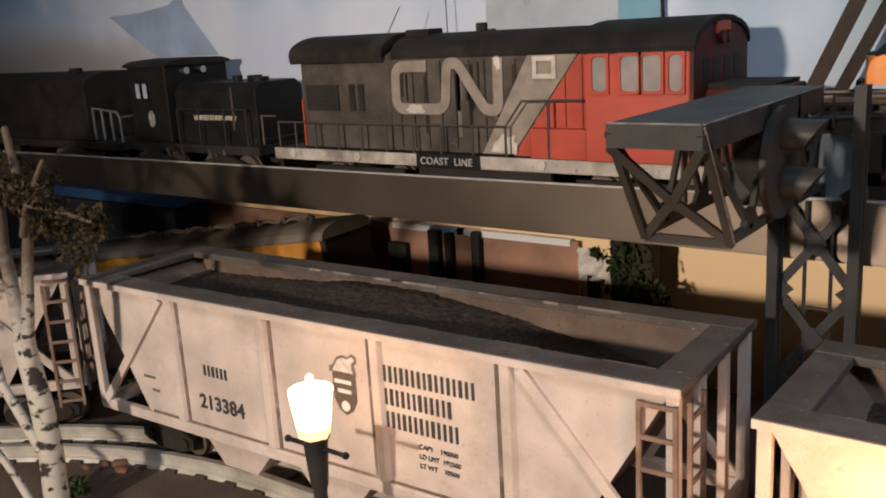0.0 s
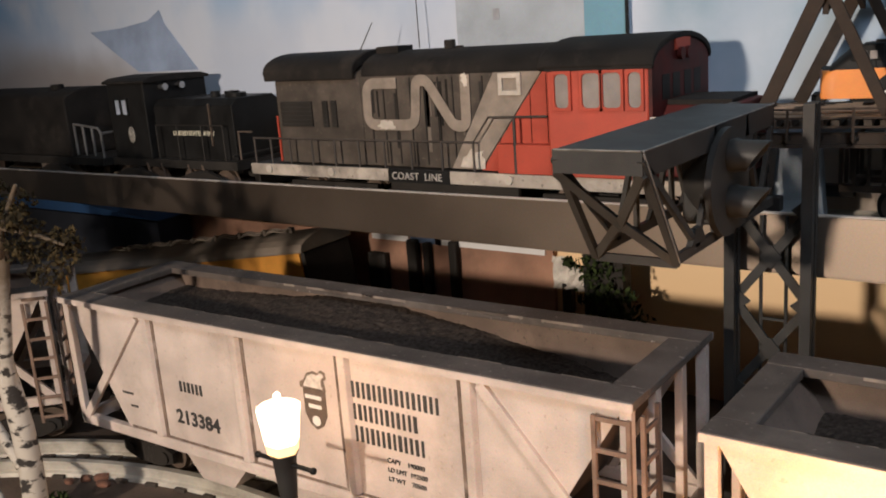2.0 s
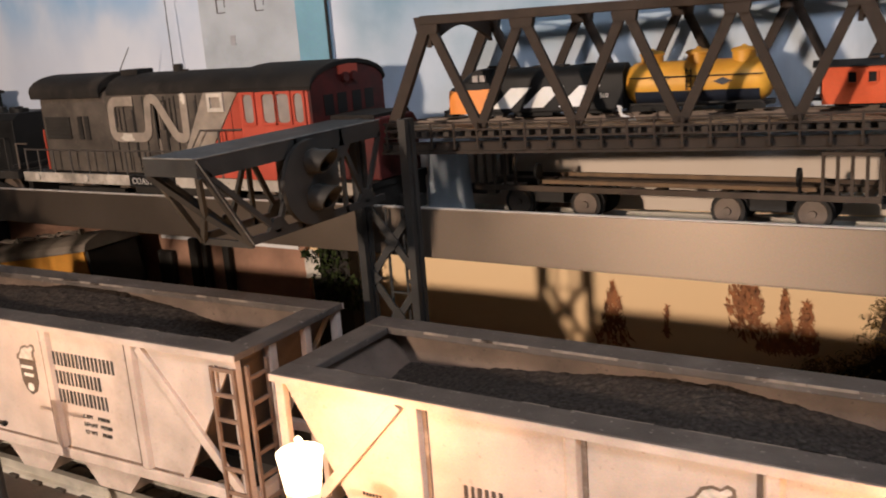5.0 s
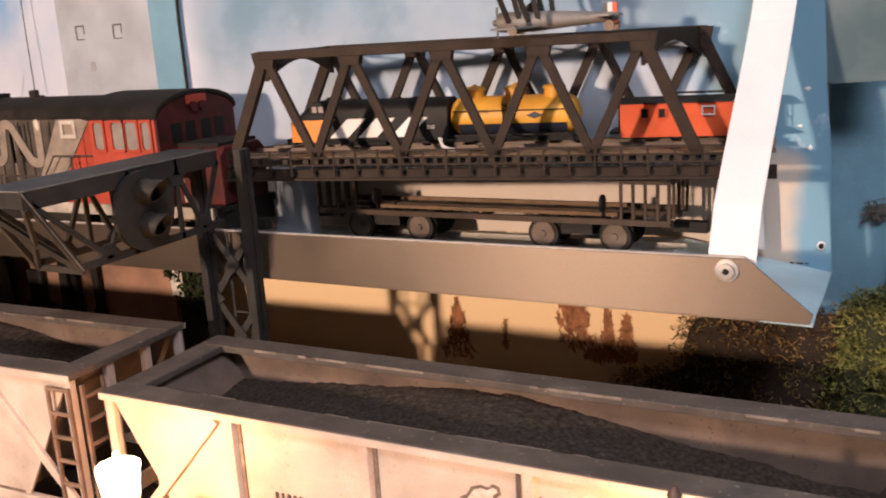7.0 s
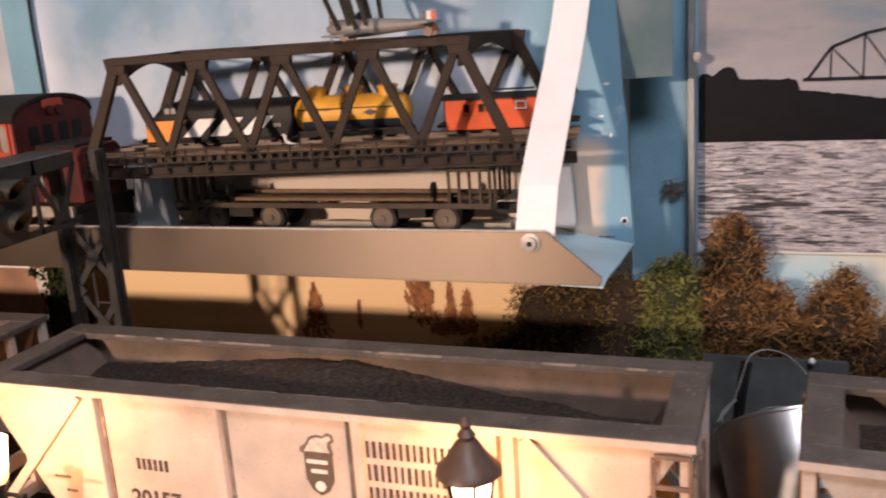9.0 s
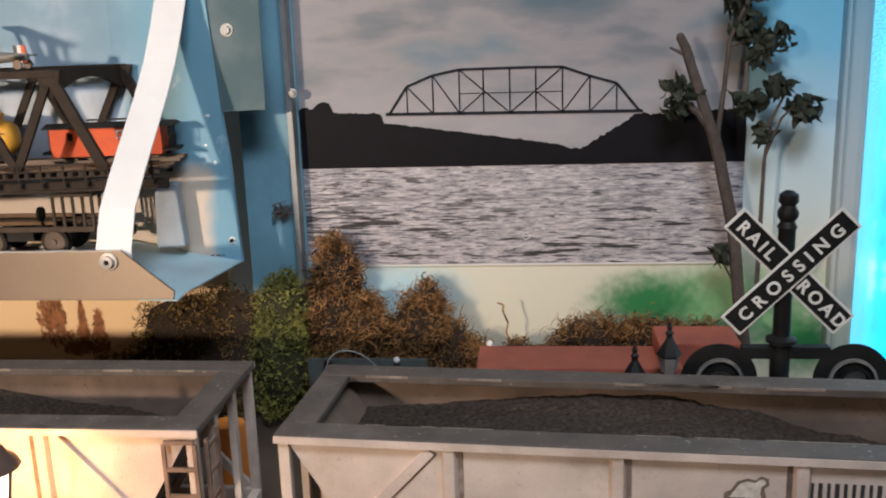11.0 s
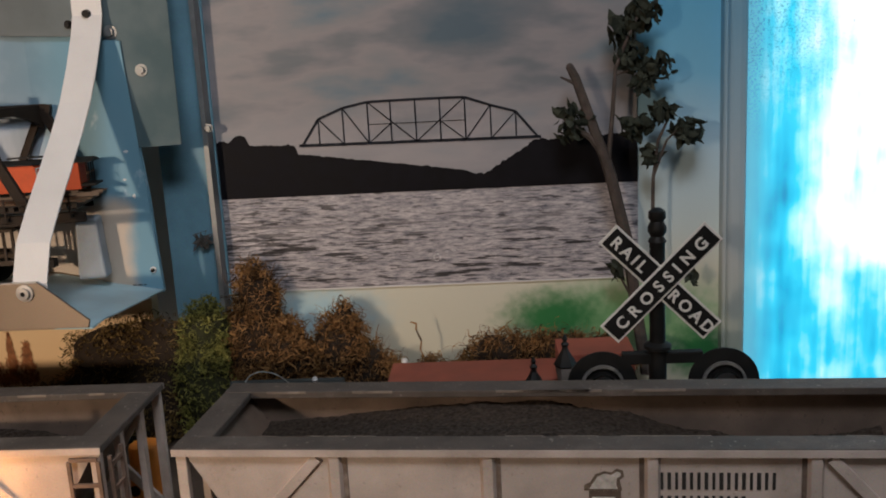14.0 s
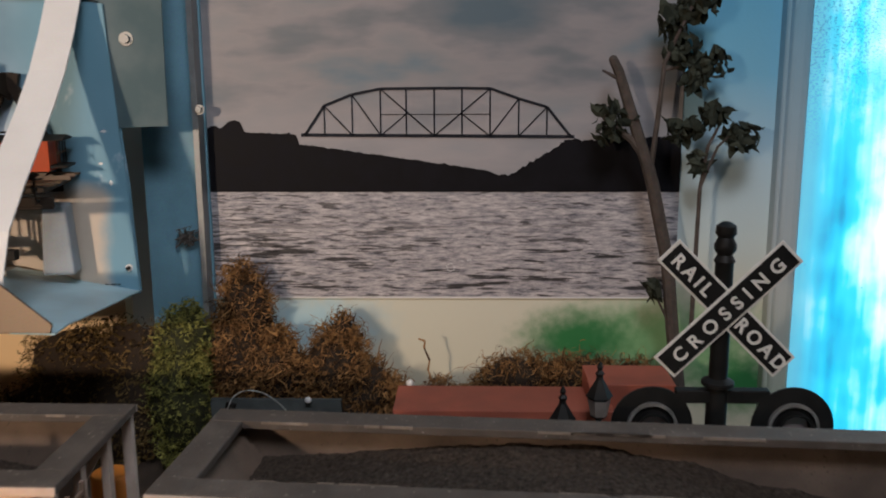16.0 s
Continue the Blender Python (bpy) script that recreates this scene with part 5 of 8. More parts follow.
    bm = B()
    bar(bm, (-0.59, yc - 0.012, 0.294), (0.06, 0.012, 0.012))
    bar(bm, (-0.600, yc - 0.01, 0.318), (0.004, 0.09, 0.002))
    part("coupler", bm, SOOT, e)
    bm = B()
    sweep(bm, [(-0.585, 0.232, 0.315), (-0.585, 0.232, 0.347), (-0.562, 0.232, 0.347)], 0.0012)
    part("end_rail", bm, WHEEL_M, e)
    # the next car
    e = thing("covered_wagon", "dark sooty covered wagon with an end platform", "wagon")
    bm = B()
    prof = [(yc - 0.05, 0.308), (yc - 0.05, 0.385)] + [(yc - 0.05 * math.cos(math.pi * k / 8), 0.385 + 0.014 * math.sin(math.pi * k / 8)) for k in range(1, 8)] + [(yc + 0.05, 0.385), (yc + 0.05, 0.308)]
    prism(bm, prof, -1.35, -0.932, "yz")
    part("body", bm, LOCO_ROOF, e, bevel=0.002, smooth=True)
    bm = B()
    bar(bm, (-1.11, yc - 0.002, 0.303), (0.50, 0.10, 0.010))
    part("underframe", bm, SOOT, e)
    bm = B()
    rod(bm, (-0.99, yc - 0.02, 0.396), (-0.99, yc - 0.02, 0.404), 0.009, seg=12)
    part("vent", bm, LOCO_ROOF, e)
    for pts in ([(-0.925, 0.243, 0.31), (-0.925, 0.243, 0.352), (-0.872, 0.243, 0.347), (-0.866, 0.243, 0.34), (-0.866, 0.243, 0.306)], [(-0.905, 0.243, 0.31), (-0.905, 0.243, 0.350)], [(-0.885, 0.243, 0.31), (-0.885, 0.243, 0.348)], [(-0.866, 0.243, 0.34), (-0.866, 0.335, 0.34), (-0.866, 0.335, 0.306)]):
        bm = B()
        sweep(bm, pts, 0.0018)
        part("platform_rail", bm, DULL_RAIL, e)
    for x in (-1.25, -0.97):
        truck(e, x, 0.045, 0.0165, 0.06, sh, yc - 0.02)


build_switcher()


# ---- signal gantry between the tracks ----
WORN = mat("pale_worn_paint", (0.16, 0.155, 0.145), 0.6, var=0.4, scale=120)


def build_signal():
    e = thing("signal_gantry", "dark grey cantilever signal gantry on a lattice tower", "signal gantry")
    x0, x1, ya, yb, zt, zb = -0.021, 0.029, -0.042, 0.168, 0.381, 0.311
    yf = 0.002  # front of the lower chord
    bm = B()
    bar(bm, ((x0 + x1) / 2, (ya + yb) / 2, zt - 0.001), (x1 - x0, yb - ya, 0.003))
    part("top_plate", bm, SIGNAL, e, bevel=0.0008)
    bm = B()
    bar(bm, ((x0 + x1) / 2, ya, zt - 0.006), (x1 - x0 + 0.002, 0.003, 0.013))
    part("front_plate", bm, SIGNAL, e)
    for x in (x0, x1):
        bm = B()
        bar(bm, (x, (ya + yb) / 2, zt - 0.007), (0.003, yb - ya, 0.014))
        part("top_chord", bm, SIGNAL, e)
        bm = B()
        bar(bm, (x, (yf + yb) / 2, zb + 0.003), (0.003, yb - yf, 0.006))
        part("lower_chord", bm, SIGNAL, e)
        bm = B()
        strut(bm, (x, ya, zt - 0.004), (x, yf, zb), 0.0045, 0.004, (1, 0, 0))
        part("front_post", bm, SIGNAL, e)
        ys = [ya + 0.006, 0.030, 0.058, 0.086, 0.114, 0.142, yb]
        for i in range(6):
            bm = B()
            up = i % 2 == 0
            strut(bm, (x, ys[i], zt - 0.010 if up else zb + 0.004), (x, ys[i + 1], zb + 0.004 if up else zt - 0.010), 0.004, 0.003, (1, 0, 0))
            part("lattice_bar", bm, SIGNAL, e)
        for y in (0.058, 0.114):
            bm = B()
            bar(bm, (x, y, (zt + zb) / 2), (0.003, 0.0035, zt - zb))
            part("web_post", bm, SIGNAL, e)
        for y, z, q in ((0.030, zb + 0.006, 1), (0.058, zt - 0.014, -1), (0.086, zb + 0.006, 1), (0.114, zt - 0.014, -1), (0.142, zb + 0.006, 1)):
            bm = B()
            prism(bm, [(y - 0.011, z), (y + 0.011, z), (y + 0.004, z + q * 0.009), (y - 0.004, z + q * 0.009)], x - 0.0018, x + 0.0018, "yz")
            part("gusset", bm, SIGNAL, e)
    # worn bright arrises
    for pts in ([(x1 + 0.0016, ya - 0.0014, zt + 0.0004), (x1 + 0.0016, yb, zt + 0.0004)], [(x0, ya - 0.0016, zt + 0.0004), (x1, ya - 0.0016, zt + 0.0004)], [(x1 + 0.002, ya - 0.0016, zt - 0.001), (x1 + 0.002, yf - 0.0016, zb + 0.001)]):
        bm = B()
        sweep(bm, pts, 0.0006, 5)
        part("worn_edge", bm, WORN, e, "pale worn paint edge")
    # leaning lattice on the front end
    def lean(u, v):
        return (x0 + (x1 - x0) * u, ya + (yf - ya) * v, zt - 0.012 - (zt - 0.012 - zb) * v)
    for a, b in (((0, 0.0), (0.55, 0.62)), ((1, 0.0), (0.45, 0.62)), ((0.5, 0.55), (0.0, 1.0)), ((0.5, 0.55), (1.0, 1.0)), ((0, 1), (1, 1))):
        bm = B()
        strut(bm, lean(*a), lean(*b), 0.005, 0.003, (0, 1, 0))
        part("front_brace", bm, SIGNAL, e)
    # tower
    tx = (-0.0005, 0.0535)
    ty = (0.170, 0.179)
    for x in tx:
        for y in ty:
            bm = B()
            bar(bm, (x, y, (TOP + zt) / 2), (0.0075, 0.0055, zt - TOP))
            part("tower_leg", bm, SIGNAL, e)
    levels = [0.036, 0.100, 0.166, 0.236, 0.306]
    cx = (tx[0] + tx[1]) / 2
    for za, zc in zip(levels, levels[1:]):
        for a, b in ((tx[0], tx[1]), (tx[1], tx[0])):
            bm = B()
            strut(bm, (a, ty[1], za), (b, ty[1], zc), 0.0068, 0.002)
            part("tower_brace", bm, SIGNAL, e)
        bm = B()
        prism(bm, [(cx - 0.008, (za + zc) / 2), (cx, (za + zc) / 2 - 0.009), (cx + 0.008, (za + zc) / 2), (cx, (za + zc) / 2 + 0.009)], ty[1] - 0.0026, ty[1] - 0.0012)
        part("gusset", bm, SIGNAL, e)
        for x, q in ((tx[0], 1), (tx[1], -1)):
            bm = B()
            prism(bm, [(x, zc - 0.011), (x + q * 0.013, zc), (x, zc + 0.011)], ty[1] - 0.0026, ty[1] - 0.0012)
            part("gusset", bm, SIGNAL, e)
        for x in tx:
            bm = B()
            strut(bm, (x, ty[0], za), (x, ty[1], zc), 0.0045, 0.002, (1, 0, 0))
            part("tower_brace", bm, SIGNAL, e)
            bm = B()
            bar(bm, (x, (ty[0] + ty[1]) / 2, zc), (0.003, ty[1] - ty[0], 0.005))
            part("tower_tie", bm, SIGNAL, e)
    for x in (0.018, 0.036):
        bm = B()
        rod(bm, (x, 0.183, TOP), (x, 0.183, 0.30), 0.0014, seg=6)
        part("ladder_stile", bm, SIGNAL, e)
    for z in (0.060, 0.118, 0.176, 0.222, 0.262):
        bm = B()
        bar(bm, (0.027, 0.183, z), (0.018, 0.0014, 0.0018))
        part("ladder_rung", bm, SIGNAL, e)
    bm = B()
    bar(bm, (0.026, 0.160, TOP + 0.003), (0.080, 0.055, 0.006))
    part("base_plate", bm, SIGNAL, e)
    # signal head: round target with two hooded lamps facing along the track
    bm = B()
    rod(bm, (0.032, 0.068, 0.346), (0.036, 0.068, 0.346), 0.033, seg=32)
    rod(bm, (0.012, 0.068, 0.346), (0.032, 0.068, 0.346), 0.014, 0.03, seg=24)
    head = part("signal_target", bm, SIGNAL, e, "round dark signal target", smooth=True)
    for z in (0.362, 0.334):
        bm = B()
        lathe(bm, [(0.0095, 0.0), (0.0105, 0.003), (0.0095, 0.006), (0.0095, 0.020), (0.008, 0.020), (0.008, 0.004)], (0.036, 0.068, z), 20, Matrix.Rotation(radians(90), 4, "Y"))
        for v in bm.verts:
            # the hood is a visor: long above, cut back below
            if v.co.x > 0.05:
                v.co.x = 0.046 + 0.014 * min(1.0, max(0.0, 0.5 + (v.co.z - z) / 0.019))
        part("lamp_hood", bm, SIGNAL, head, smooth=True)
        bm = B()
        rod(bm, (0.0385, 0.068, z), (0.0405, 0.068, z), 0.008, seg=16)
        part("lens", bm, BLACK, head)
    bm = B()
    bar(bm, (0.02, 0.068, 0.346), (0.02, 0.026, 0.05))
    part("signal_case", bm, SIGNAL, e, bevel=0.002)


build_signal()


# ---- truss bridge, set a little askew ----
BR = pose(0.042, 0.233, 0, 0, 0, 8.5)
WB = 0.112


def build_bridge():
    e = thing("truss_bridge", "dark bronze through truss bridge carrying a small train", "bridge", BR)
    zb, zt = 0.366, 0.4625
    for v in (0.0, WB):
        # the far truss stands a little further along: the crossing is skewed
        step, first = (0.0875, 0.0035) if v == 0 else (0.0932, 0.020)
        tops = [first + step * i for i in range(5)]
        bots = [first - step / 2 + step * i for i in range(6)]
        bm = B()
        bar(bm, ((tops[0] + tops[4]) / 2, v, zt - 0.002), (tops[4] - tops[0] + 0.012, 0.010, 0.008))
        part("top_chord", bm, BRIDGE, e, bevel=0.0008)
        bm = B()
        bar(bm, (0.205, v, zb - 0.0185), (0.51, 0.006, 0.010))
        part("side_girder", bm, BRIDGE, e, bevel=0.0008)
        bm = B()
        bar(bm, (0.205, v - (0.004 if v == 0 else -0.004), zb - 0.0228), (0.51, 0.004, 0.0025))
        part("girder_flange", bm, BRIDGE, e)
        for i in range(5):
            for b in (bots[i], bots[i + 1]):
                end = (i == 0 and b == bots[0]) or (i == 4 and b == bots[5])
                bm = B()
                strut(bm, (tops[i], v, zt - 0.003), (b, v, zb - 0.003), 0.0105 if end else 0.0082, 0.008 if end else 0.0058)
                part("end_post" if end else "diagonal", bm, BRIDGE, e, bevel=0.0005)
            bm = B()
            prism(bm, [(tops[i] - 0.012, zt + 0.001), (tops[i] + 0.012, zt + 0.001), (tops[i] + 0.009, zt - 0.014), (tops[i] - 0.009, zt - 0.014)], v - 0.0045, v + 0.0045)
            part("gusset", bm, BRIDGE, e)
    # portals with arched lower edge, and cross struts
    far = [0.020 + 0.0932 * i for i in range(5)]
    near = [0.0035 + 0.0875 * i for i in range(5)]
    for s, slant in ((near[0], far[0] - near[0]), (near[4], far[4] - near[4])):
        bm = B()
        arch = [(0.0, zt + 0.0015), (WB, zt + 0.0015), (WB, zt - 0.026)] + [(WB - 0.010 - (WB - 0.02) * k / 8, zt - 0.020 + 0.012 * math.sin(math.pi * k / 8)) for k in range(9)] + [(0.0, zt - 0.026)]
        prism(bm, arch, s - 0.002, s + 0.002, "yz")
        for vert in bm.verts:
            vert.co.x += slant * vert.co.y / WB
        part("portal", bm, BRIDGE, e)
    for i in (1, 2, 3):
        bm = B()
        strut(bm, (near[i], 0, zt - 0.003), (far[i], WB, zt - 0.003), 0.006, 0.007, (0, 0, 1))
        part("cross_strut", bm, BRIDGE, e)
    for i in range(4):
        for p, q in (((near[i], 0.0), (far[i + 1], WB)), ((far[i], WB), (near[i + 1], 0.0))):
            bm = B()
            strut(bm, (*p, zt - 0.004), (*q, zt - 0.004), 0.003, 0.002, (0, 0, 1))
            part("wind_brace", bm, BRIDGE, e)
    # floor: timbers, plank walks and rails
    for k in range(46):
        bm = B()
        bar(bm, (-0.043 + k * 0.0109, WB / 2, zb - 0.008), (0.0055, WB - 0.008, 0.006))
        part("sleeper", bm, TIE, e)
    for v in (0.012, 0.034, 0.100):
        bm = B()
        bar(bm, (0.205, v, zb - 0.0035), (0.508, 0.012, 0.002))
        part("plank_walk", bm, WOOD, e, "brown timber walkway plank")
    for v in (0.0685 - 0.0088, 0.0685 + 0.0088):
        bm = B()
        bar(bm, (0.205, v, zb - 0.0030), (0.51, 0.0016, 0.0045))
        part("rail", bm, WHEEL_M, e)
    # walkway handrail along the near edge
    for z in (zb - 0.002, zb + 0.0045, zb - 0.0085):
        bm = B()
        bar(bm, (0.205, -0.0085, z), (0.50, 0.0012, 0.0015))
        part("walkway_rail", bm, BRIDGE, e)
    for k in range(23):
        s = -0.042 + k * 0.0222
        bm = B()
        bar(bm, (s, -0.0085, zb - 0.007), (0.0018, 0.0018, 0.025))
        part("rail_post", bm, BRIDGE, e)
        bm = B()
        bar(bm, (s, -0.0055, zb - 0.0165), (0.004, 0.006, 0.003))
        part("post_bracket", bm, BLACK, e)
    # piers down to the shelf
    pier = mat("bluish_plaster_pier", (0.36, 0.40, 0.44), 0.85, var=0.2, scale=25, bump=0.4)
    for s, w in ((-0.022, 0.036), (0.438, 0.026)):
        bm = B()
        prism(bm, [(s - w * 0.45, 0.334), (s + w * 0.45, 0.334), (s + w * 0.62, 0.262), (s - w * 0.62, 0.262)], WB * 0.62, WB * 0.86)
        part("pier", bm, pier, e, "bluish white plaster pier", bevel=0.003)


build_bridge()


def small_truck(parent, x, y, z, r=0.005, base=0.022):
    bm = B()
    for s in (-1, 1):
        prism(bm, [(x - base / 2 - 0.006, z + 0.003), (x - base / 2 - 0.006, z + 0.007), (x - 0.004, z + 0.010), (x + 0.004, z + 0.010), (x + base / 2 + 0.006, z + 0.007), (x + base / 2 + 0.006, z + 0.003)], y + s * 0.0125 - 0.001, y + s * 0.0125 + 0.001)
    t = part("truck", bm, BLACK, parent)
    for k in (-base / 2, base / 2):
        bm = B()
        for s in (-1, 1):
            rod(bm, (x + k, y + s * 0.0075, z + r), (x + k, y + s * 0.0105, z + r), r, seg=16)
        rod(bm, (x + k, y - 0.009, z + r), (x + k, y + 0.009, z + r), 0.0012, seg=6)
        part("wheelset", bm, WHEEL_M, t)


def build_small_train():
    v, zr = 0.0685, 0.3655
    # cab diesel, nose to the left
    e = thing("small_diesel", "small black diesel with orange nose and white slanting stripes", "locomotive", BR @ Matrix.Translation((0.0285, 0, 0.0)) @ Matrix.Diagonal((0.967, 1, 1, 1)))
    h = 0.0185
    prof = [(v - h, zr + 0.006), (v - h, zr + 0.036)] + [(v - h * math.cos(math.pi * k / 10), zr + 0.036 + 0.010 * math.sin(math.pi * k / 10)) for k in range(1, 10)] + [(v + h, zr + 0.036), (v + h, zr + 0.006)]
    bm = B()
    prism(bm, prof, 0.006, 0.141, "yz")
    part("body", bm, BLACK, e, bevel=0.0008, smooth=True)
    # rounded nose from shrinking rings, black above and orange below
    for nm, mt, cut, grow, lab in (("nose", BLACK, 1.0, 1.0, "rounded black nose top"), ("nose_panel", ORANGE, 0.028, 1.03, "orange lower nose panel")):
        bm = B()
        rings = []
        for k in range(7):
            a = k / 6
            s = 0.006 - 0.040 * math.sin(a * math.pi / 2) * (1.0 if cut == 1.0 else 1.012)
            f = (math.cos(a * math.pi / 2) ** 0.5 * 0.35 + 0.65) * grow
            top = 0.046 if a < 0.25 else 0.046 - 0.016 * min(1, (a - 0.25) / 0.4)
            rings.append([bm.verts.new((s, v + (p[0] - v) * f, min(zr + cut, zr + 0.006 + (p[1] - zr - 0.006) * (top - 0.006) / 0.040))) for p in prof])
        for a, b in zip(rings, rings[1:]):
            for k in range(len(prof)):
                bm.faces.new((a[k], a[(k + 1) % len(prof)], b[(k + 1) % len(prof)], b[k]))
        bm.faces.new(rings[-1])
        bm.faces.new(rings[0][::-1])
        bmesh.ops.recalc_face_normals(bm, faces=bm.faces)
        part(nm, bm, mt, e, lab, smooth=True)
    bm = B()
    prism(bm, [(-0.012, zr + 0.034), (0.012, zr + 0.034), (0.012, zr + 0.0468), (-0.004, zr + 0.0462)], v - h - 0.0006, v + h + 0.0006)
    part("cab_shell", bm, BLACK, e, bevel=0.001)
    for s in (-0.003, 0.0045):
        bm = B()
        bar(bm, (s, v - h - 0.0008, zr + 0.0385), (0.0052, 0.0012, 0.006))
        part("cab_window", bm, GREY_GLASS, e)
    bm = B()
    prism(bm, [(0.004, zr + 0.016), (0.004, zr + 0.0285), (0.020, zr + 0.0285)], v - h - 0.0009, v - h + 0.0004)
    part("orange_panel", bm, ORANGE, e)
    bm = B()
    bar(bm, (0.062, v, zr + 0.0085), (0.148, 2 * h - 0.002, 0.006))
    part("skirt", bm, BLACK, e)
    white = mat("clean_white_stripe", (0.72, 0.70, 0.66), 0.5, var=0.1, scale=60)
    for s in (0.012, 0.044, 0.079):
        bm = B()
        prism(bm, [(s, zr + 0.010), (s + 0.020, zr + 0.010), (s + 0.041, zr + 0.0285), (s + 0.021, zr + 0.0285)], v - h - 0.0008, v - h + 0.0004)
        part("white_stripe", bm, white, e)
    lettering("unit_number", "510", 0.0055, pose(0.1185, v - h - 0.0006, zr + 0.017, 90, 0, 0), WHITE_INK, e)
    for s in (0.030, 0.055, 0.080, 0.105):
        bm = B()
        rod(bm, (s, v, zr + 0.0450), (s, v, zr + 0.0468), 0.006, seg=16)
        part("roof_fan", bm, SOOT, e)
    bm = B()
    bar(bm, (0.012, v - 0.004, zr + 0.0475), (0.014, 0.002, 0.003))
    part("horn", bm, SOOT, e)
    for s in (0.005, 0.112):
        small_truck(e, s, v, zr)
    bm = B()
    bar(bm, (0.052, v, zr + 0.005), (0.04, 0.028, 0.008))
    part("fuel_tank", bm, BLACK, e, bevel=0.001)
    bm = B()
    bar(bm, (-0.036, v, zr + 0.006), (0.010, 0.026, 0.006))
    part("pilot", bm, BLACK, e)

    # yellow tank car with three domes
    e = thing("small_tank_car", "small yellow three-dome tank car with dark lower half", "tank car", BR @ Matrix.Translation((0.0125, 0, 0)))
    r = 0.0185
    zc = zr + 0.0265
    bm = B()
    lathe(bm, [(0.004, 0.0), (r * 0.72, 0.0035), (r * 0.95, 0.009), (r, 0.014), (r, 0.113), (r * 0.95, 0.118), (r * 0.72, 0.1235), (0.004, 0.127)], (0.150, v, zc), 28, Matrix.Rotation(radians(90), 4, "Y"))
    part("tank", bm, YELLOW, e, smooth=True)
    bm = B()
    half = [(v - (r + 0.0007) * math.cos(0.33 + (math.pi - 0.66) * k / 14), zc - (r + 0.0007) * math.sin(0.33 + (math.pi - 0.66) * k / 14)) for k in range(15)]
    prism(bm, half, 0.162, 0.266, "yz")
    part("lower_shell", bm, NAVY, e, "dark blue lower tank half", smooth=True)
    for s in (0.1745, 0.2145, 0.252):
        bm = B()
        lathe(bm, [(0.0100, -0.006), (0.0098, 0.0052), (0.0112, 0.0056), (0.0112, 0.0068), (0.0092, 0.0085), (0.0030, 0.0096), (0.0014, 0.0112)], (s, v, zc + r), 18)
        part("dome", bm, YELLOW, e, smooth=True)
    bm = B()
    bar(bm, (0.2135, v, zr + 0.0075), (0.128, 0.012, 0.004))
    part("frame", bm, BLACK, e)
    bm = B()
    sweep(bm, [(0.158, v - 0.0195, zc + 0.006), (0.269, v - 0.0195, zc + 0.006)], 0.0006)
    part("handrail", bm, SOOT, e)
    bm = B()
    bar(bm, (0.2135, v - 0.0195, zr + 0.010), (0.110, 0.003, 0.0015))
    part("running_board", bm, SOOT, e)
    bm = B()
    for k in (-0.002, 0.002):
        bar(bm, (0.2085 + k, v - 0.0200, zc + 0.002), (0.0008, 0.001, 0.022))
    for k in range(5):
        bar(bm, (0.2085, v - 0.0200, zc - 0.007 + k * 0.0045), (0.005, 0.0008, 0.0008))
    part("ladder", bm, SOOT, e)
    bm = B()
    prism(bm, [(0.2285, zc + 0.001), (0.2365, zc + 0.0042), (0.2445, zc + 0.001), (0.2365, zc - 0.0022)], v - r - 0.0009, v - r + 0.002)
    part("diamond_emblem", bm, NAVY, e)
    bm = B()
    bar(bm, (0.184, v - r - 0.0002, zc + 0.0055), (0.016, 0.0012, 0.003))
    part("marking_bar", bm, mat("faded_marking", (0.40, 0.22, 0.04), 0.6), e)
    for s in (0.172, 0.254):
        small_truck(e, s, v, zr)

    # caboose
    e = thing("small_caboose", "small orange-red wooden caboose with dark roof", "caboose", BR @ Matrix.Translation((-0.013, 0, 0)) @ Matrix.Diagonal((1.065, 1, 1, 1)))
    bm = B()
    bar(bm, (0.374, v, zr + 0.0200), (0.110, 0.034, 0.031))
    part("body", bm, CAB_RED, e, bevel=0.0006)
    bm = B()
    prism(bm, [(v - 0.019, zr + 0.0355), (v, zr + 0.0395), (v + 0.019, zr + 0.0355), (v + 0.019, zr + 0.0345), (v - 0.019, zr + 0.0345)], 0.312, 0.442, "yz")
    part("roof", bm, SOOT, e)
    bm = B()
    bar(bm, (0.378, v, zr + 0.042), (0.05, 0.006, 0.0015))
    part("running_board", bm, SOOT, e)
    for s in (0.340, 0.354):
        f = part("window_frame", window_ring(s, v - 0.0172, zr + 0.026, 0.0055, 0.008, 0.0009), CAB_RED, e)
        bm = B()
        bar(bm, (s, v - 0.0172, zr + 0.026), (0.0055, 0.001, 0.008))
        part("pane", bm, BLACK, f)
    part("white_emblem", window_ring(0.391, v - 0.0166, zr + 0.0275, 0.0085, 0.006, 0.0012), WHITE_INK, e)
    for s in (0.318, 0.436):
        bm = B()
        bar(bm, (s, v, zr + 0.009), (0.016, 0.032, 0.0025))
        part("platform", bm, BLACK, e)
        for k in (-0.014, -0.005, 0.005, 0.014):
            bm = B()
            rod(bm, (s, v + k, zr + 0.009), (s, v + k, zr + 0.034), 0.0007, seg=5)
            part("platform_post", bm, BLACK, e)
        bm = B()
        rod(bm, (s, v - 0.015, zr + 0.022), (s, v + 0.015, zr + 0.022), 0.0008, seg=5)
        part("platform_rail", bm, WOOD, e)
    for s in (0.345, 0.409):
        small_truck(e, s, v, zr)
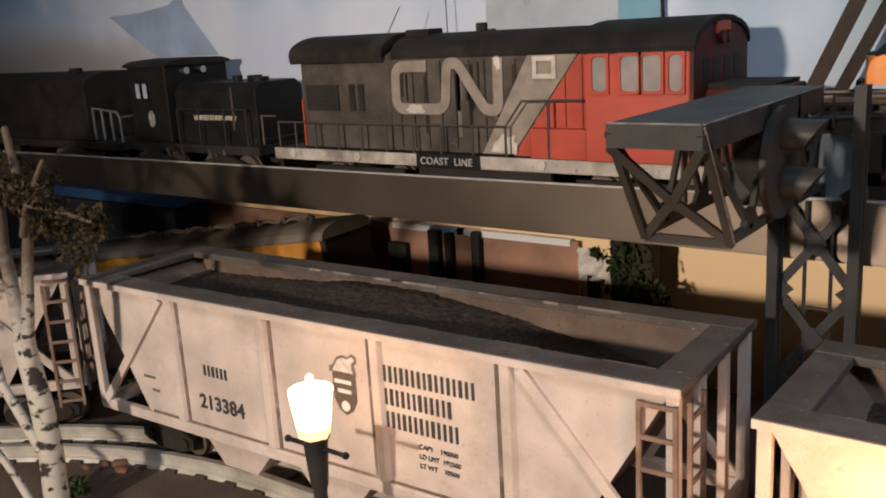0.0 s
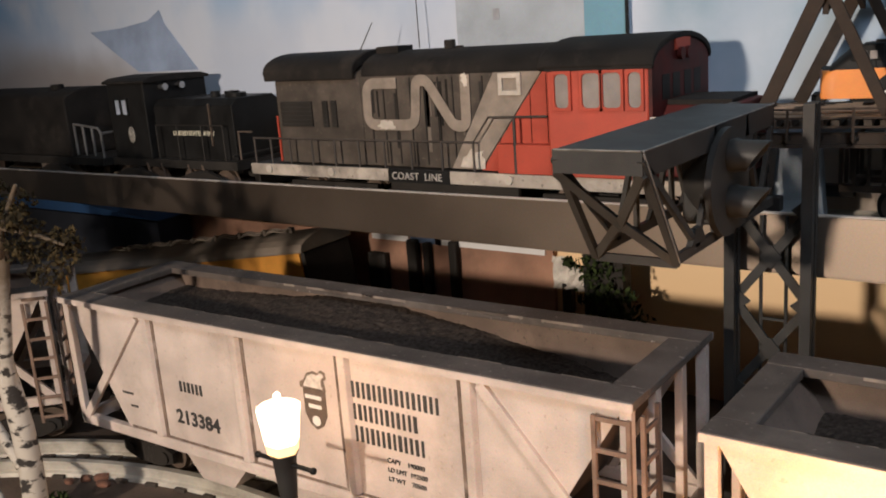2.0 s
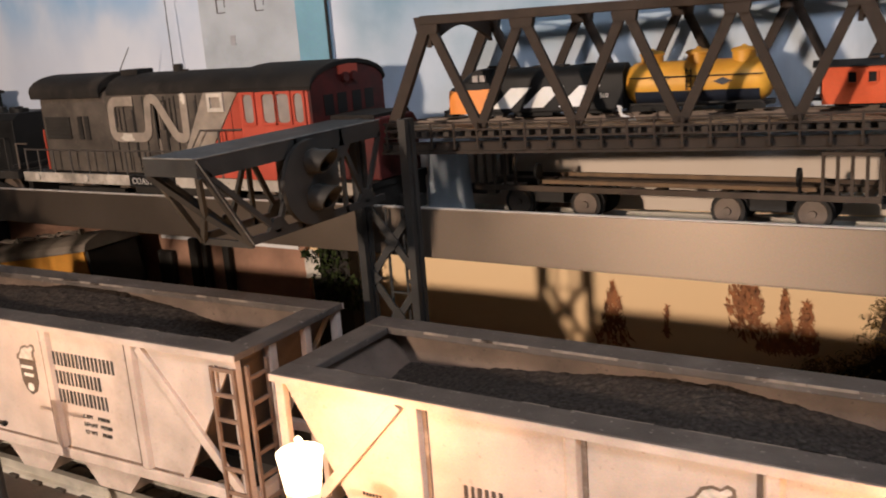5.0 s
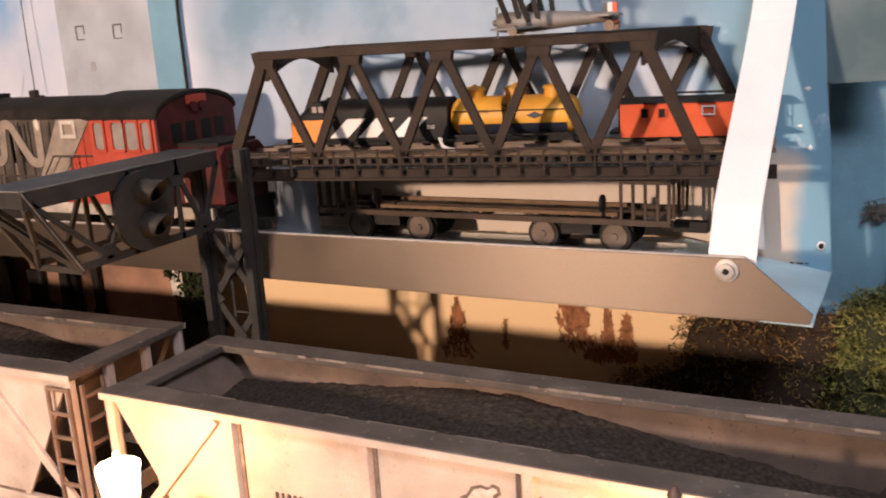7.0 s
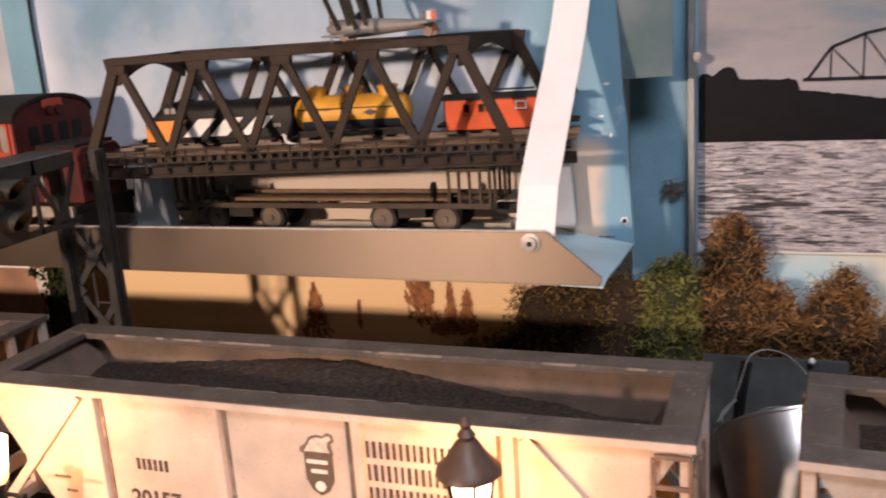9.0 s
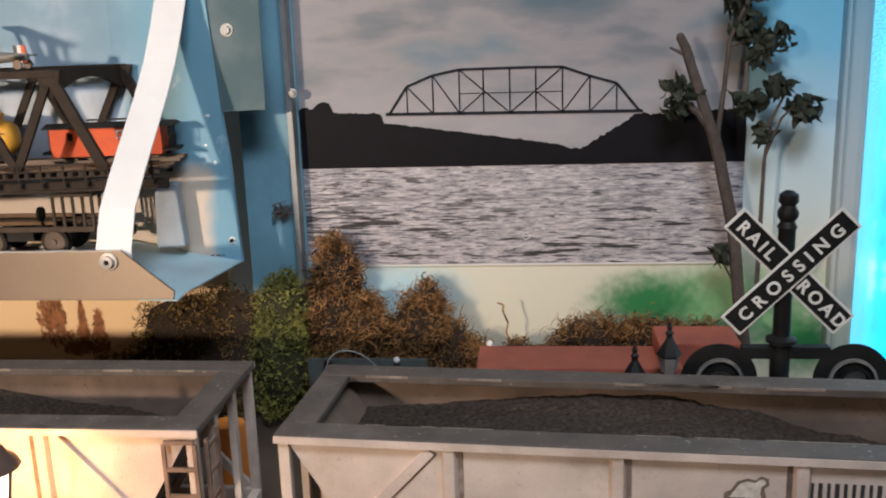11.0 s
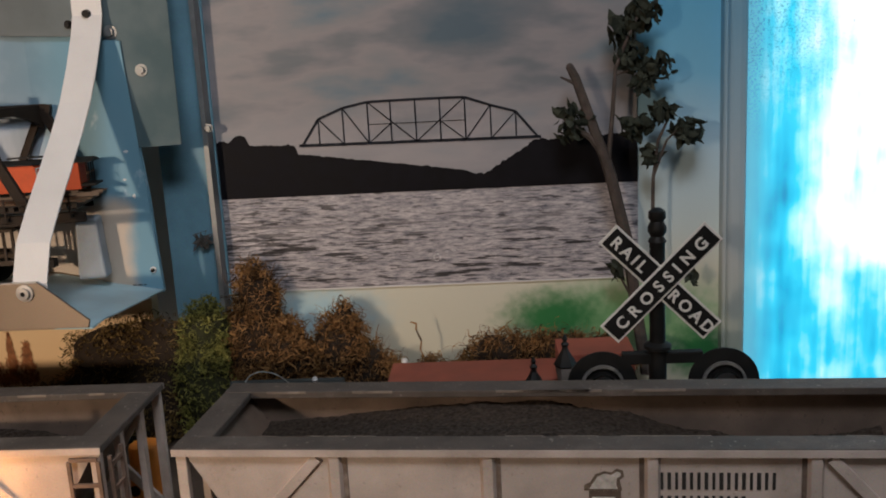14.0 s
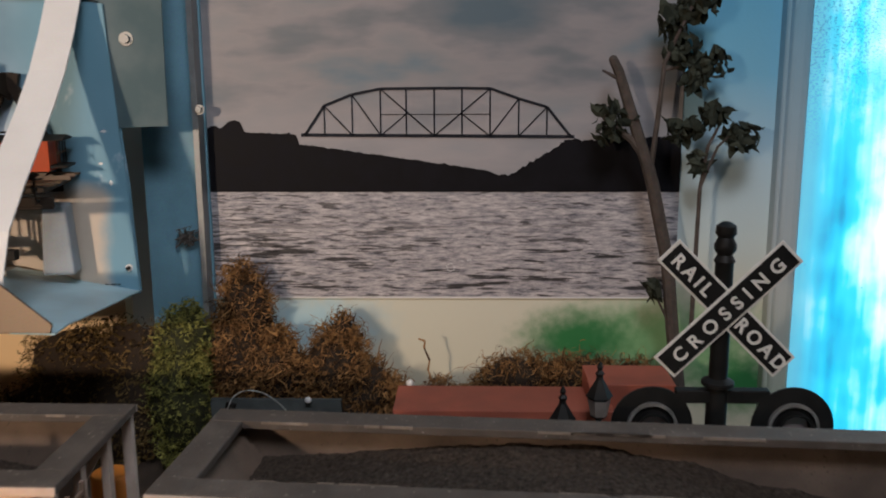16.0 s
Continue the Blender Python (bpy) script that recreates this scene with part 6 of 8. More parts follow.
    # little pale figure-like piece lying on the deck, as a plain bent shape
    e = thing("bent_figure", "tiny bent white figure-like piece lying on the bridge walk", "scrap", BR)
    bm = B()
    sweep(bm, [(0.1725, 0.006, zr + 0.011), (0.170, 0.006, zr + 0.014), (0.1725, 0.006, zr + 0.006), (0.180, 0.006, zr + 0.0025), (0.184, 0.006, zr + 0.0028)], 0.0017)
    part("scrap", bm, WHITE_INK, e)


build_small_train()


def build_plane():
    """Model aircraft standing on the bridge's top chords."""
    e = thing("model_aircraft", "grey model biplane fighter with striped tail on the bridge", "model aircraft", pose(0.266, 0.280, 0.4770, 0, 0, 3))
    bm = B()
    prof = [(0.004, -0.001), (0.0082, 0.001), (0.0088, 0.010), (0.0088, 0.034), (0.0075, 0.05), (0.0055, 0.078), (0.0035, 0.106)]
    lathe(bm, prof, (0.0, 0.0, 0.0005), 18, Matrix.Rotation(radians(90), 4, "Y"))
    part("fuselage", bm, PLANE, e, smooth=True)
    bm = B()
    ball(bm, (-0.003, 0, 0.0005), 0.0030)
    rod(bm, (-0.0015, 0, -0.013), (-0.0015, 0, 0.014), 0.0009, seg=6)
    part("propeller", bm, PLANE, e, smooth=True)
    bm = B()
    prism(bm, [(0.018, -0.070), (0.040, -0.070), (0.040, 0.070), (0.018, 0.070)], -0.0055, -0.0035, "xy")
    part("lower_wing", bm, PLANE, e, bevel=0.0008)
    bm = B()
    prism(bm, [(0.010, -0.085), (0.034, -0.085), (0.034, 0.085), (0.010, 0.085)], 0.034, 0.0365, "xy")
    part("upper_wing", bm, SOOT, e, bevel=0.001)
    for y in (-0.05, -0.010, 0.010, 0.05):
        for x in (0.014, 0.031):
            bm = B()
            strut(bm, (x + 0.008, y * 0.7, 0.0), (x, y, 0.034), 0.0042, 0.0022)
            part("wing_strut", bm, SOOT, e)
    bm = B()
    ball(bm, (0.032, 0, 0.010), 0.006, (1.3, 0.8, 1))
    part("cockpit", bm, SOOT, e, smooth=True)
    for x, mt in ((0.0945, NAVY), (0.0985, WHITE_INK), (0.1025, CAB_RED)):
        bm = B()
        bar(bm, (x, 0, 0.0035), (0.0040, 0.002, 0.017))
        part("tail_stripe", bm, mt, e)
    bm = B()
    prism(bm, [(0.088, -0.024), (0.104, -0.024), (0.104, 0.024), (0.088, 0.024)], 0.001, 0.0025, "xy")
    part("tailplane", bm, PLANE, e)
    for x in (0.016, 0.100):
        for k in (-1, 1):
            bm = B()
            rod(bm, (x, k * 0.010, -0.0065), (x, k * 0.012, -0.0065), 0.0045, seg=14)
            strut(bm, (x, k * 0.003, 0.0), (x, k * 0.011, -0.0065), 0.0015, 0.0015)
            part("undercarriage", bm, WHEEL_M, e)


build_plane()


# ---- flat wagon under the bridge ----
def build_flatcar():
    yc, sh = 0.3455, 0.266
    e = thing("flat_wagon", "empty brown skeleton wagon with stake rails at both ends", "flat wagon")
    bm = B()
    bar(bm, (0.224, yc + 0.008, 0.2975), (0.368, 0.012, 0.005))
    part("centre_sill", bm, FLAT, e, bevel=0.001)
    for k in range(7):
        bm = B()
        bar(bm, (0.050 + k * 0.058, yc, 0.2968), (0.006, 0.070, 0.004))
        part("cross_bearer", bm, FLAT, e)
    for s in (-1, 1):
        bm = B()
        bar(bm, (0.224, yc + s * 0.036, 0.297), (0.368, 0.004, 0.0055))
        part("side_sill", bm, FLAT, e, bevel=0.0006)
        bm = B()
        bar(bm, (0.232, yc + s * 0.022, 0.3012), (0.25, 0.004, 0.0035))
        part("bolster_rail", bm, WOOD, e, "paler brown timber rail")
    for x0, s in ((0.041, 1), (0.407, -1)):
        for k in range(5):
            bm = B()
            bar(bm, (x0, yc - 0.036 + k * 0.018, 0.316), (0.0028, 0.0028, 0.036))
            part("stake", bm, FLAT, e)
        for k in range(4):
            bm = B()
            bar(bm, (x0 + s * (0.010 + 0.011 * k), yc - 0.036, 0.316), (0.0026, 0.0026, 0.036))
            part("stake", bm, FLAT, e)
        bm = B()
        bar(bm, (x0 + s * 0.022, yc - 0.036, 0.3335), (0.044, 0.003, 0.003))
        bar(bm, (x0, yc, 0.3335), (0.003, 0.074, 0.003))
        part("stake_cap", bm, FLAT, e)
        bm = B()
        rod(bm, (x0 + s * 0.062, yc - 0.026, 0.312), (x0 + s * 0.0645, yc - 0.026, 0.312), 0.008, seg=20)
        rod(bm, (x0 + s * 0.063, yc - 0.026, 0.299), (x0 + s * 0.063, yc - 0.026, 0.312), 0.0014, seg=6)
        part("brake_wheel", bm, BLACK, e)
        bm = B()
        bar(bm, (x0 - s * 0.012, yc, 0.288), (0.03, 0.01, 0.01))
        part("coupler", bm, SOOT, e)
    for x in (0.117, 0.320):
        bm = B()
        bar(bm, (x, yc, 0.288), (0.03, 0.062, 0.010))
        bar(bm, (x, yc, 0.282), (0.086, 0.016, 0.008))
        t = part("truck", bm, SOOT, e)
        for k in (-0.035, 0.035):
            bm = B()
            rod(bm, (x + k, yc - 0.0225, sh + 0.0150), (x + k, yc + 0.0225, sh + 0.0150), 0.003, seg=8)
            for s in (-1, 1):
                rod(bm, (x + k, yc + s * 0.0195, sh + 0.0150), (x + k, yc + s * 0.0255, sh + 0.0150), 0.0150, seg=28)
                rod(bm, (x + k, yc + s * 0.0175, sh + 0.0150), (x + k, yc + s * 0.0195, sh + 0.0150), 0.0165, seg=28)
            part("wheelset", bm, SOOT, t, smooth=True)
            bm = B()
            lathe(bm, [(0.0122, 0.0), (0.0116, 0.0012), (0.0034, 0.0014), (0.0030, 0.0032)], (x + k, yc - 0.0253, sh + 0.0150), 20, Matrix.Rotation(radians(90), 4, "X"))
            part("hub", bm, WHEEL_M, t, "dull brown wheel face")


build_flatcar()


# ---- track under the hoppers ----
def build_track():
    """Straight track under the hoppers that bends towards the room at the left."""
    def centre(s):
        x0, rad = -0.395, 0.555
        if s >= x0:
            f = min(1.0, max(0.0, (s - 0.5) / 0.4))
            f = f * f * (3 - 2 * f)
            return Vector((s, 0.0535 * (1 - f) + (0.019 - 0.068 * (s - 0.9835)) * f, 0.003 * f)), Vector((1, -0.068 * f, 0)).normalized()
        a = (x0 - s) / rad
        return Vector((x0 - rad * math.sin(a), 0.0535 - rad * (1 - math.cos(a)), 0)), Vector((math.cos(a), math.sin(a), 0))
    ss = [-1.25 + 0.02 * i for i in range(43)] + [-0.38 + 0.08 * i for i in range(30)]
    e = thing("hopper_track", "worn nickel rails on dark sleepers, curving away at one end", "railway track")
    for off in (-0.0225, 0.0225):
        bm = B()
        prof = [(-0.0065, -0.0165), (0.0065, -0.0165), (0.0055, -0.0120), (0.0022, -0.0105), (0.0022, -0.0040), (0.0034, -0.0030), (0.0034, 0.0), (-0.0034, 0.0), (-0.0034, -0.0030), (-0.0022, -0.0040), (-0.0022, -0.0105), (-0.0055, -0.0120)]
        rings = []
        for s in ss:
            c, d = centre(s)
            nrm = Vector((-d.y, d.x, 0))
            rings.append([bm.verts.new(c + nrm * (off + p[0]) + Vector((0, 0, RAIL + (p[1] if p[1] > -0.011 else p[1] - c.z)))) for p in prof])
        for a, b in zip(rings, rings[1:]):
            for k in range(len(prof)):
                bm.faces.new((a[k], a[(k + 1) % len(prof)], b[(k + 1) % len(prof)], b[k]))
        bmesh.ops.recalc_face_normals(bm, faces=bm.faces)
        part("rail", bm, RAIL_M, e)
    me = None
    for i in range(82):
        c, d = centre(-1.22 + i * 0.0385)
        if me is None:
            bm = B()
            bar(bm, (0, 0, 0), (0.013, 0.066, 0.009))
            ob = part("sleeper", bm, TIE, e)
            me = ob.data
        else:
            ob = new("sleeper", me)
            ob.parent = e
        ob.matrix_local = Matrix.Translation((c.x, c.y, TOP - 0.0015 + c.z)) @ Matrix.Rotation(math.atan2(d.y, d.x), 4, "Z")


build_track()


def build_trackside():
    """Rusty clods, loose stones and a tuft of weed in front of the curved track."""
    rnd = random.Random(29)
    rust = mat("rust_brown_clod", (0.16, 0.075, 0.045), 0.95, var=0.5, scale=150, bump=0.8)
    grit = mat("dull_grey_brown_stone", (0.17, 0.13, 0.10), 0.9, var=0.4, scale=150, bump=0.5)

    def stone(name, label, x, y, r, material):
        bm = B()
        bmesh.ops.create_icosphere(bm, subdivisions=2, radius=r)
        for v in bm.verts:
            k = 1 + 0.45 * noise.noise(v.co * (1.1 / r) + Vector((x * 90, y * 90, 0)))
            v.co = Vector((v.co.x * k * 1.3, v.co.y * k, v.co.z * k * 0.7))
        e = thing(name, label, "stone", Matrix.Translation((x, y, TOP + r * 0.45)), "stones by the track")
        part("lump", bm, material, e, smooth=True)

    for x, y, r in ((-0.575, -0.010, 0.0065), (-0.590, -0.018, 0.0050), (-0.562, -0.016, 0.0055), (-0.601, -0.030, 0.0045)):
        stone("clod", "rust-brown crumbled clod lying beside the curved track", x, y, r, rust)
    for _ in range(22):
        x = rnd.uniform(-0.70, -0.38)
        y = -0.045 - 0.35 * (-0.38 - x) + rnd.uniform(-0.035, 0.015)
        stone("pebble", "small grey-brown pebble on the dark earth", x, y, rnd.uniform(0.0012, 0.0028), grit)
    e = thing("weed_tuft", "small dark green weed tuft growing beside the birch", "plant")
    bm = B()
    leaf_cloud(bm, rnd, (-0.560, -0.062, TOP + 0.007), (0.016, 0.012, 0.007), 90, 0.0042)
    tagged(part("leaves", bm, IVY_LEAF, e), kind="stuff")


# ---- street lamps ----
def build_lamp(x, y, top, roof, watts, group="street lamps"):
    lab = "black street lamp with pointed roof and glowing warm lantern" if roof else "dark street lamp with bare glowing lantern and ladder bar"
    e = thing("street_lamp", lab, "street lamp", pose(x, y, 0), group)
    zh = top - 0.0445  # bottom of the lantern
    bm = B()
    lathe(bm, [(0.013, TOP), (0.013, TOP + 0.004), (0.009, TOP + 0.010), (0.0055, TOP + 0.016), (0.0048, zh - 0.040), (0.0060, zh - 0.036), (0.0075, zh - 0.018), (0.0085, zh - 0.004), (0.0105, zh)], (0, 0, 0), 16)
    part("post", bm, SIGNAL if not roof else BLACK, e, smooth=True)
    bm = B()
    rod(bm, (-0.027, 0, zh - 0.008), (0.027, 0, zh - 0.008), 0.0017, seg=8)
    ball(bm, (-0.027, 0, zh - 0.008), 0.0026)
    ball(bm, (0.027, 0, zh - 0.008), 0.0026)
    part("ladder_bar", bm, BLACK, e, smooth=True)
    bm = B()
    lathe(bm, [(0.0120, zh + 0.0080), (0.0150, zh + 0.0305), (0.0150, zh + 0.032)], (0, 0, 0), 6)
    g = part("lantern_glass", bm, GLOW_LAMP, e, "glowing warm white glass")
    bm = B()
    if roof:
        lathe(bm, [(0.0215, zh + 0.0325), (0.0200, zh + 0.0365), (0.0150, zh + 0.0405), (0.0075, zh + 0.0525), (0.0050, zh + 0.0545), (0.0060, zh + 0.0575), (0.0030, zh + 0.0615), (0.0040, zh + 0.0645), (0.0012, zh + 0.0695)], (0, 0, 0), 12)
        part("roof", bm, LAMP_ROOF, e, smooth=True)
        for k in range(6):
            a = 2 * math.pi * k / 6
            bm = B()
            strut(bm, (0.0108 * math.cos(a), 0.0108 * math.sin(a), zh), (0.0163 * math.cos(a), 0.0163 * math.sin(a), zh + 0.0325), 0.0016, 0.0016)
            part("glazing_bar", bm, BLACK, e)
    else:
        lathe(bm, [(0.0155, zh + 0.0325), (0.0150, zh + 0.034), (0.0050, zh + 0.038), (0.0022, zh + 0.0395), (0.0026, zh + 0.0425), (0.0008, zh + 0.0445)], (0, 0, 0), 12)
        part("lid", bm, GLOW_LAMP, e, "translucent glowing lid").visible_shadow = False
    g.visible_shadow = False
    bm = B()
    lathe(bm, [(0.0110, zh + 0.0005), (0.0120, zh + 0.0079)], (0, 0, 0), 6)
    part("lantern_foot", bm, GLOW_FOOT, e, "duller orange foot of the lantern glass").visible_shadow = False
    lamp("lantern_light", "POINT", pose(x, y, zh + 0.016), watts, (1.0, 0.44, 0.125), 0.014)
    return e


GLOW_LAMP = glow("lantern_glow", (1.0, 0.78, 0.46), 5.0)
GLOW_FOOT = glow("lantern_foot_glow", (1.0, 0.62, 0.24), 1.5)
# roof colour is browned for the lantern's glare on it
LAMP_ROOF = mat("glare_brown_lamp_roof", (0.075, 0.042, 0.028), 0.5, var=0.3, scale=80)
build_lamp(-0.226, -0.076, 0.216, False, 0.15)
build_lamp(0.125, -0.078, 0.213, False, 0.72)
build_lamp(0.498, -0.064, 0.224, True, 0.75)


# ---- crossing sign ----
def build_sign():
    e = thing("crossing_sign", "black crossing sign with white railroad lettering on a post", "crossing sign")
    x, y = 1.083, 0.180
    cz = 0.2835
    bm = B()
    lathe(bm, [(0.0085, 0.150), (0.0085, 0.216), (0.013, 0.218), (0.013, 0.221), (0.0075, 0.224), (0.0072, 0.318), (0.0085, 0.320), (0.0060, 0.325), (0.0085, 0.329), (0.0088, 0.333), (0.0060, 0.339), (0.0082, 0.342), (0.0078, 0.348), (0.0035, 0.351)], (x, y, 0), 18)
    part("post", bm, BLACK, e, smooth=True)
    for ang, words, dy in ((45, (("RAIL", -0.0395), ("ROAD", 0.0395)), 0.0), (-45, (("CROSSING", 0.0),), -0.0025)):
        m = pose(x + 0.001, y - 0.010 + dy, cz, 0, ang, 0)
        bm = B()
        bar(bm, (0, 0, 0), (0.134, 0.0016, 0.0235))
        bmesh.ops.transform(bm, matrix=m, verts=bm.verts)
        bl = part("blade", bm, WHITE_INK, e, "white edged sign blade", bevel=0.0005)
        bm = B()
        bar(bm, (0, -0.001, 0), (0.129, 0.001, 0.0195))
        bmesh.ops.transform(bm, matrix=m, verts=bm.verts)
        part("black_field", bm, BLACK, bl)
        for word, at in words:
            lettering("sign_lettering", word, 0.0152, m @ pose(at, -0.0017, -0.0054, 90, 0, 0), WHITE_INK, bl, align="CENTER", bold=0.0004, spacing=1.72 if at == 0 else 1.42)
    # flasher arm with round targets
    bm = B()
    bar(bm, (x + 0.004, y, 0.2085), (0.075, 0.010, 0.011))
    part("flasher_arm", bm, BLACK, e, bevel=0.001)
    for s in (-1, 1):
        bm = B()
        cx = x + 0.004 + s * 0.0565
        lathe(bm, [(0.033, 0.0), (0.033, 0.002), (0.014, 0.003), (0.014, 0.012), (0.012, 0.012), (0.012, 0.003)], (cx, y - 0.003, 0.184), 32, Matrix.Rotation(radians(90), 4, "X"))
        t = part("flasher_target", bm, BLACK, e, smooth=True)
        bm = B()
        lathe(bm, [(0.0205, 0.0), (0.0205, 0.004), (0.0180, 0.004), (0.0180, 0.0)], (cx, y - 0.0050, 0.184), 32, Matrix.Rotation(radians(90), 4, "X"))
        part("lens_rim", bm, WORN, t, "pale grey rim")
        bm = B()
        rod(bm, (cx, y - 0.006, 0.184), (cx, y - 0.007, 0.184), 0.0118, seg=20)
        part("flasher_lens", bm, mat("dull_grey_lens", (0.25, 0.20, 0.20), 0.3), t)
    bm = B()
    bar(bm, (x, y, 0.094), (0.05, 0.04, 0.128))
    part("pedestal", bm, BLACK, e, bevel=0.003)


build_sign()


# ---- plants ----
def moss_mat(name, dark, light):
    m = bpy.data.materials.new(name)
    m.use_nodes = True
    n, l = m.node_tree.nodes, m.node_tree.links
    b = n["Principled BSDF"]
    b.inputs["Roughness"].default_value = 0.9
    b.inputs["Specular IOR Level"].default_value = 0.2
    g = n.new("ShaderNodeNewGeometry")
    ramp = n.new("ShaderNodeValToRGB")
    ramp.color_ramp.elements[0].color, ramp.color_ramp.elements[1].color = (*dark, 1), (*light, 1)
    l.new(g.outputs["Random Per Island"], ramp.inputs["Fac"])
    l.new(ramp.outputs["Color"], b.inputs["Base Color"])
    return m


def strands(bm, rnd, blobs, count, length, width):
    """Curly dry fibres growing out of overlapping lumps; blobs are centre, radii."""
    weight = [r[0] * r[2] for _, r in blobs]
    for _ in range(count):
        c, r = rnd.choices(blobs, weight)[0]
        d = Vector((rnd.gauss(0, 1), rnd.gauss(0, 1), rnd.gauss(0, 1))).normalized()
        p = Vector(c) + Vector((d.x * r[0], d.y * r[1], d.z * r[2])) * rnd.uniform(0.72, 1.05)
        t = (d * 0.5 + Vector((rnd.gauss(0, 0.8), rnd.gauss(0, 0.6), rnd.gauss(0, 0.8)))).normalized()
        w = width * rnd.uniform(0.5, 1.3)
        ln = length * rnd.uniform(0.5, 1.4)
        side = t.cross(Vector((rnd.gauss(0, 1), rnd.gauss(0, 1), rnd.gauss(0, 1)))).normalized() * w
        prev = None
        n = 9
        curl = Vector((rnd.gauss(0, 1.0), rnd.gauss(0, 0.8), rnd.gauss(0, 1.0)))
        for k in range(n):
            f = 1 - 0.7 * k / n
            pair = (bm.verts.new(p - side * f), bm.verts.new(p + side * f))
            if prev:
                bm.faces.new((prev[0], prev[1], pair[1], pair[0]))
            prev = pair
            p = p + t * ln / (n - 1)
            t = (t + curl.cross(t) * 0.75 + Vector((rnd.gauss(0, 0.12), rnd.gauss(0, 0.12), rnd.gauss(0, 0.12)))).normalized()


def lumps(bm, blobs, seed, amp=0.25):
    for c, r in blobs:
        vs = ball(bm, c, 1.0, r, 18, 12)
        for v in vs:
            d = v.co - Vector(c)
            v.co = Vector(c) + d * (0.86 + amp * noise.noise(v.co * 60 + Vector((seed, 0, 0))))


BROWN_MOSS = moss_mat("dry_brown_moss", (0.020, 0.009, 0.0035), (0.40, 0.215, 0.083))
GREEN_MOSS = moss_mat("green_moss", (0.035, 0.038, 0.010), (0.33, 0.32, 0.085))
# brownish moss whose colour also holds the shelf end's shade
SHADED_MOSS = moss_mat("shaded_brownish_moss", (0.04, 0.024, 0.010), (0.27, 0.18, 0.065))
# bush cores: shade between the fibres, given as a dark colour
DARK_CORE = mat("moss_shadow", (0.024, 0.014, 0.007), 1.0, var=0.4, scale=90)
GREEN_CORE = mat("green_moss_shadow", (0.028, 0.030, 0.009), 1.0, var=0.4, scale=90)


def bush(label, blobs, count, seed, mossy=BROWN_MOSS, core=DARK_CORE, length=0.022, width=0.00075):
    e = thing("moss_bush", label, "bush", None, "bushes along the wall")
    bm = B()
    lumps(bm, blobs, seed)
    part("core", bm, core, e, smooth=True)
    bm = B()
    rnd = random.Random(seed)
    tufts = list(blobs)
    for c, r in blobs:
        for _ in range(12):
            d = Vector((rnd.gauss(0, 1), rnd.gauss(0, 0.7), rnd.gauss(0.15, 1))).normalized()
            f = rnd.uniform(0.18, 0.38)
            tufts.append((tuple(c[k] + d[k] * r[k] * 1.02 for k in range(3)), tuple(v * f for v in r)))
    strands(bm, rnd, tufts, count, length, width)
    strands(bm, rnd, tufts, count // 14, length * 1.9, width * 1.25)
    tagged(part("moss_fibre", bm, mossy, e), kind="stuff")
    return e


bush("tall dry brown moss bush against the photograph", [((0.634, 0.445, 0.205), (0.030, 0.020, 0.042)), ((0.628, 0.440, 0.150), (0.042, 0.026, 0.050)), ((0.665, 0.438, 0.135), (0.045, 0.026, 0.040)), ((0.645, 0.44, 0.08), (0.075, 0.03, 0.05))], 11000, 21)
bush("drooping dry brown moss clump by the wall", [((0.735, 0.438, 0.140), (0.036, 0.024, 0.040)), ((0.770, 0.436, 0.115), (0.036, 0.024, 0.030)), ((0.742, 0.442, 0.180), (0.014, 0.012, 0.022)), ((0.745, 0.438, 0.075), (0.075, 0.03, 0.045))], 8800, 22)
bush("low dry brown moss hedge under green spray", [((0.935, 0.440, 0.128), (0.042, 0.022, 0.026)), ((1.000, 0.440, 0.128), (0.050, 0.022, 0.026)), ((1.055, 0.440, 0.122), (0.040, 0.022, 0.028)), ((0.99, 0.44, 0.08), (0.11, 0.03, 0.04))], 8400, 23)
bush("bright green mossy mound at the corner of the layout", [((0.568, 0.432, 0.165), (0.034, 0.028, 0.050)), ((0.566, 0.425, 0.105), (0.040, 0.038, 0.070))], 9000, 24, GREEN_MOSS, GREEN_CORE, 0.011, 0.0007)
bush("low brownish moss bank, darkened for the shade under the shelf end", [((0.515, 0.430, 0.150), (0.055, 0.012, 0.050)), ((0.455, 0.430, 0.138), (0.075, 0.012, 0.052)), ((0.460, 0.425, 0.085), (0.110, 0.016, 0.060))], 6500, 25, SHADED_MOSS, DARK_CORE, 0.012, 0.0009)


def wiry_plant(name, label, base, pts, seed, tips=()):
    e = thing(name, label, "plant")
    bm = B()
    for a, b in zip(pts, pts[1:]):
        rod(bm, a, b, 0.0012, 0.0009, seg=6)
    part("stem", bm, BROWN_MOSS, e)
    bm = B()
    strands(bm, random.Random(seed), [(base, (0.018, 0.008, 0.013))] + [(t, (0.008, 0.006, 0.008)) for t in tips], 420, 0.012, 0.0007)
    tagged(part("moss_fibre", bm, BROWN_MOSS, e), kind="stuff")


wiry_plant("dry_twig", "thin dry twig standing in a wisp of moss", (0.850, 0.430, 0.122), [(0.842, 0.436, 0.09), (0.843, 0.434, 0.120), (0.836, 0.434, 0.140), (0.838, 0.432, 0.152), (0.832, 0.432, 0.166), (0.833, 0.432, 0.174), (0.826, 0.430, 0.177)], 31, ((0.846, 0.432, 0.120),))
wiry_plant("dry_twig", "small dry wisp of moss by the red hut", (0.884, 0.432, 0.112), [(0.888, 0.436, 0.09), (0.890, 0.434, 0.112)], 32)


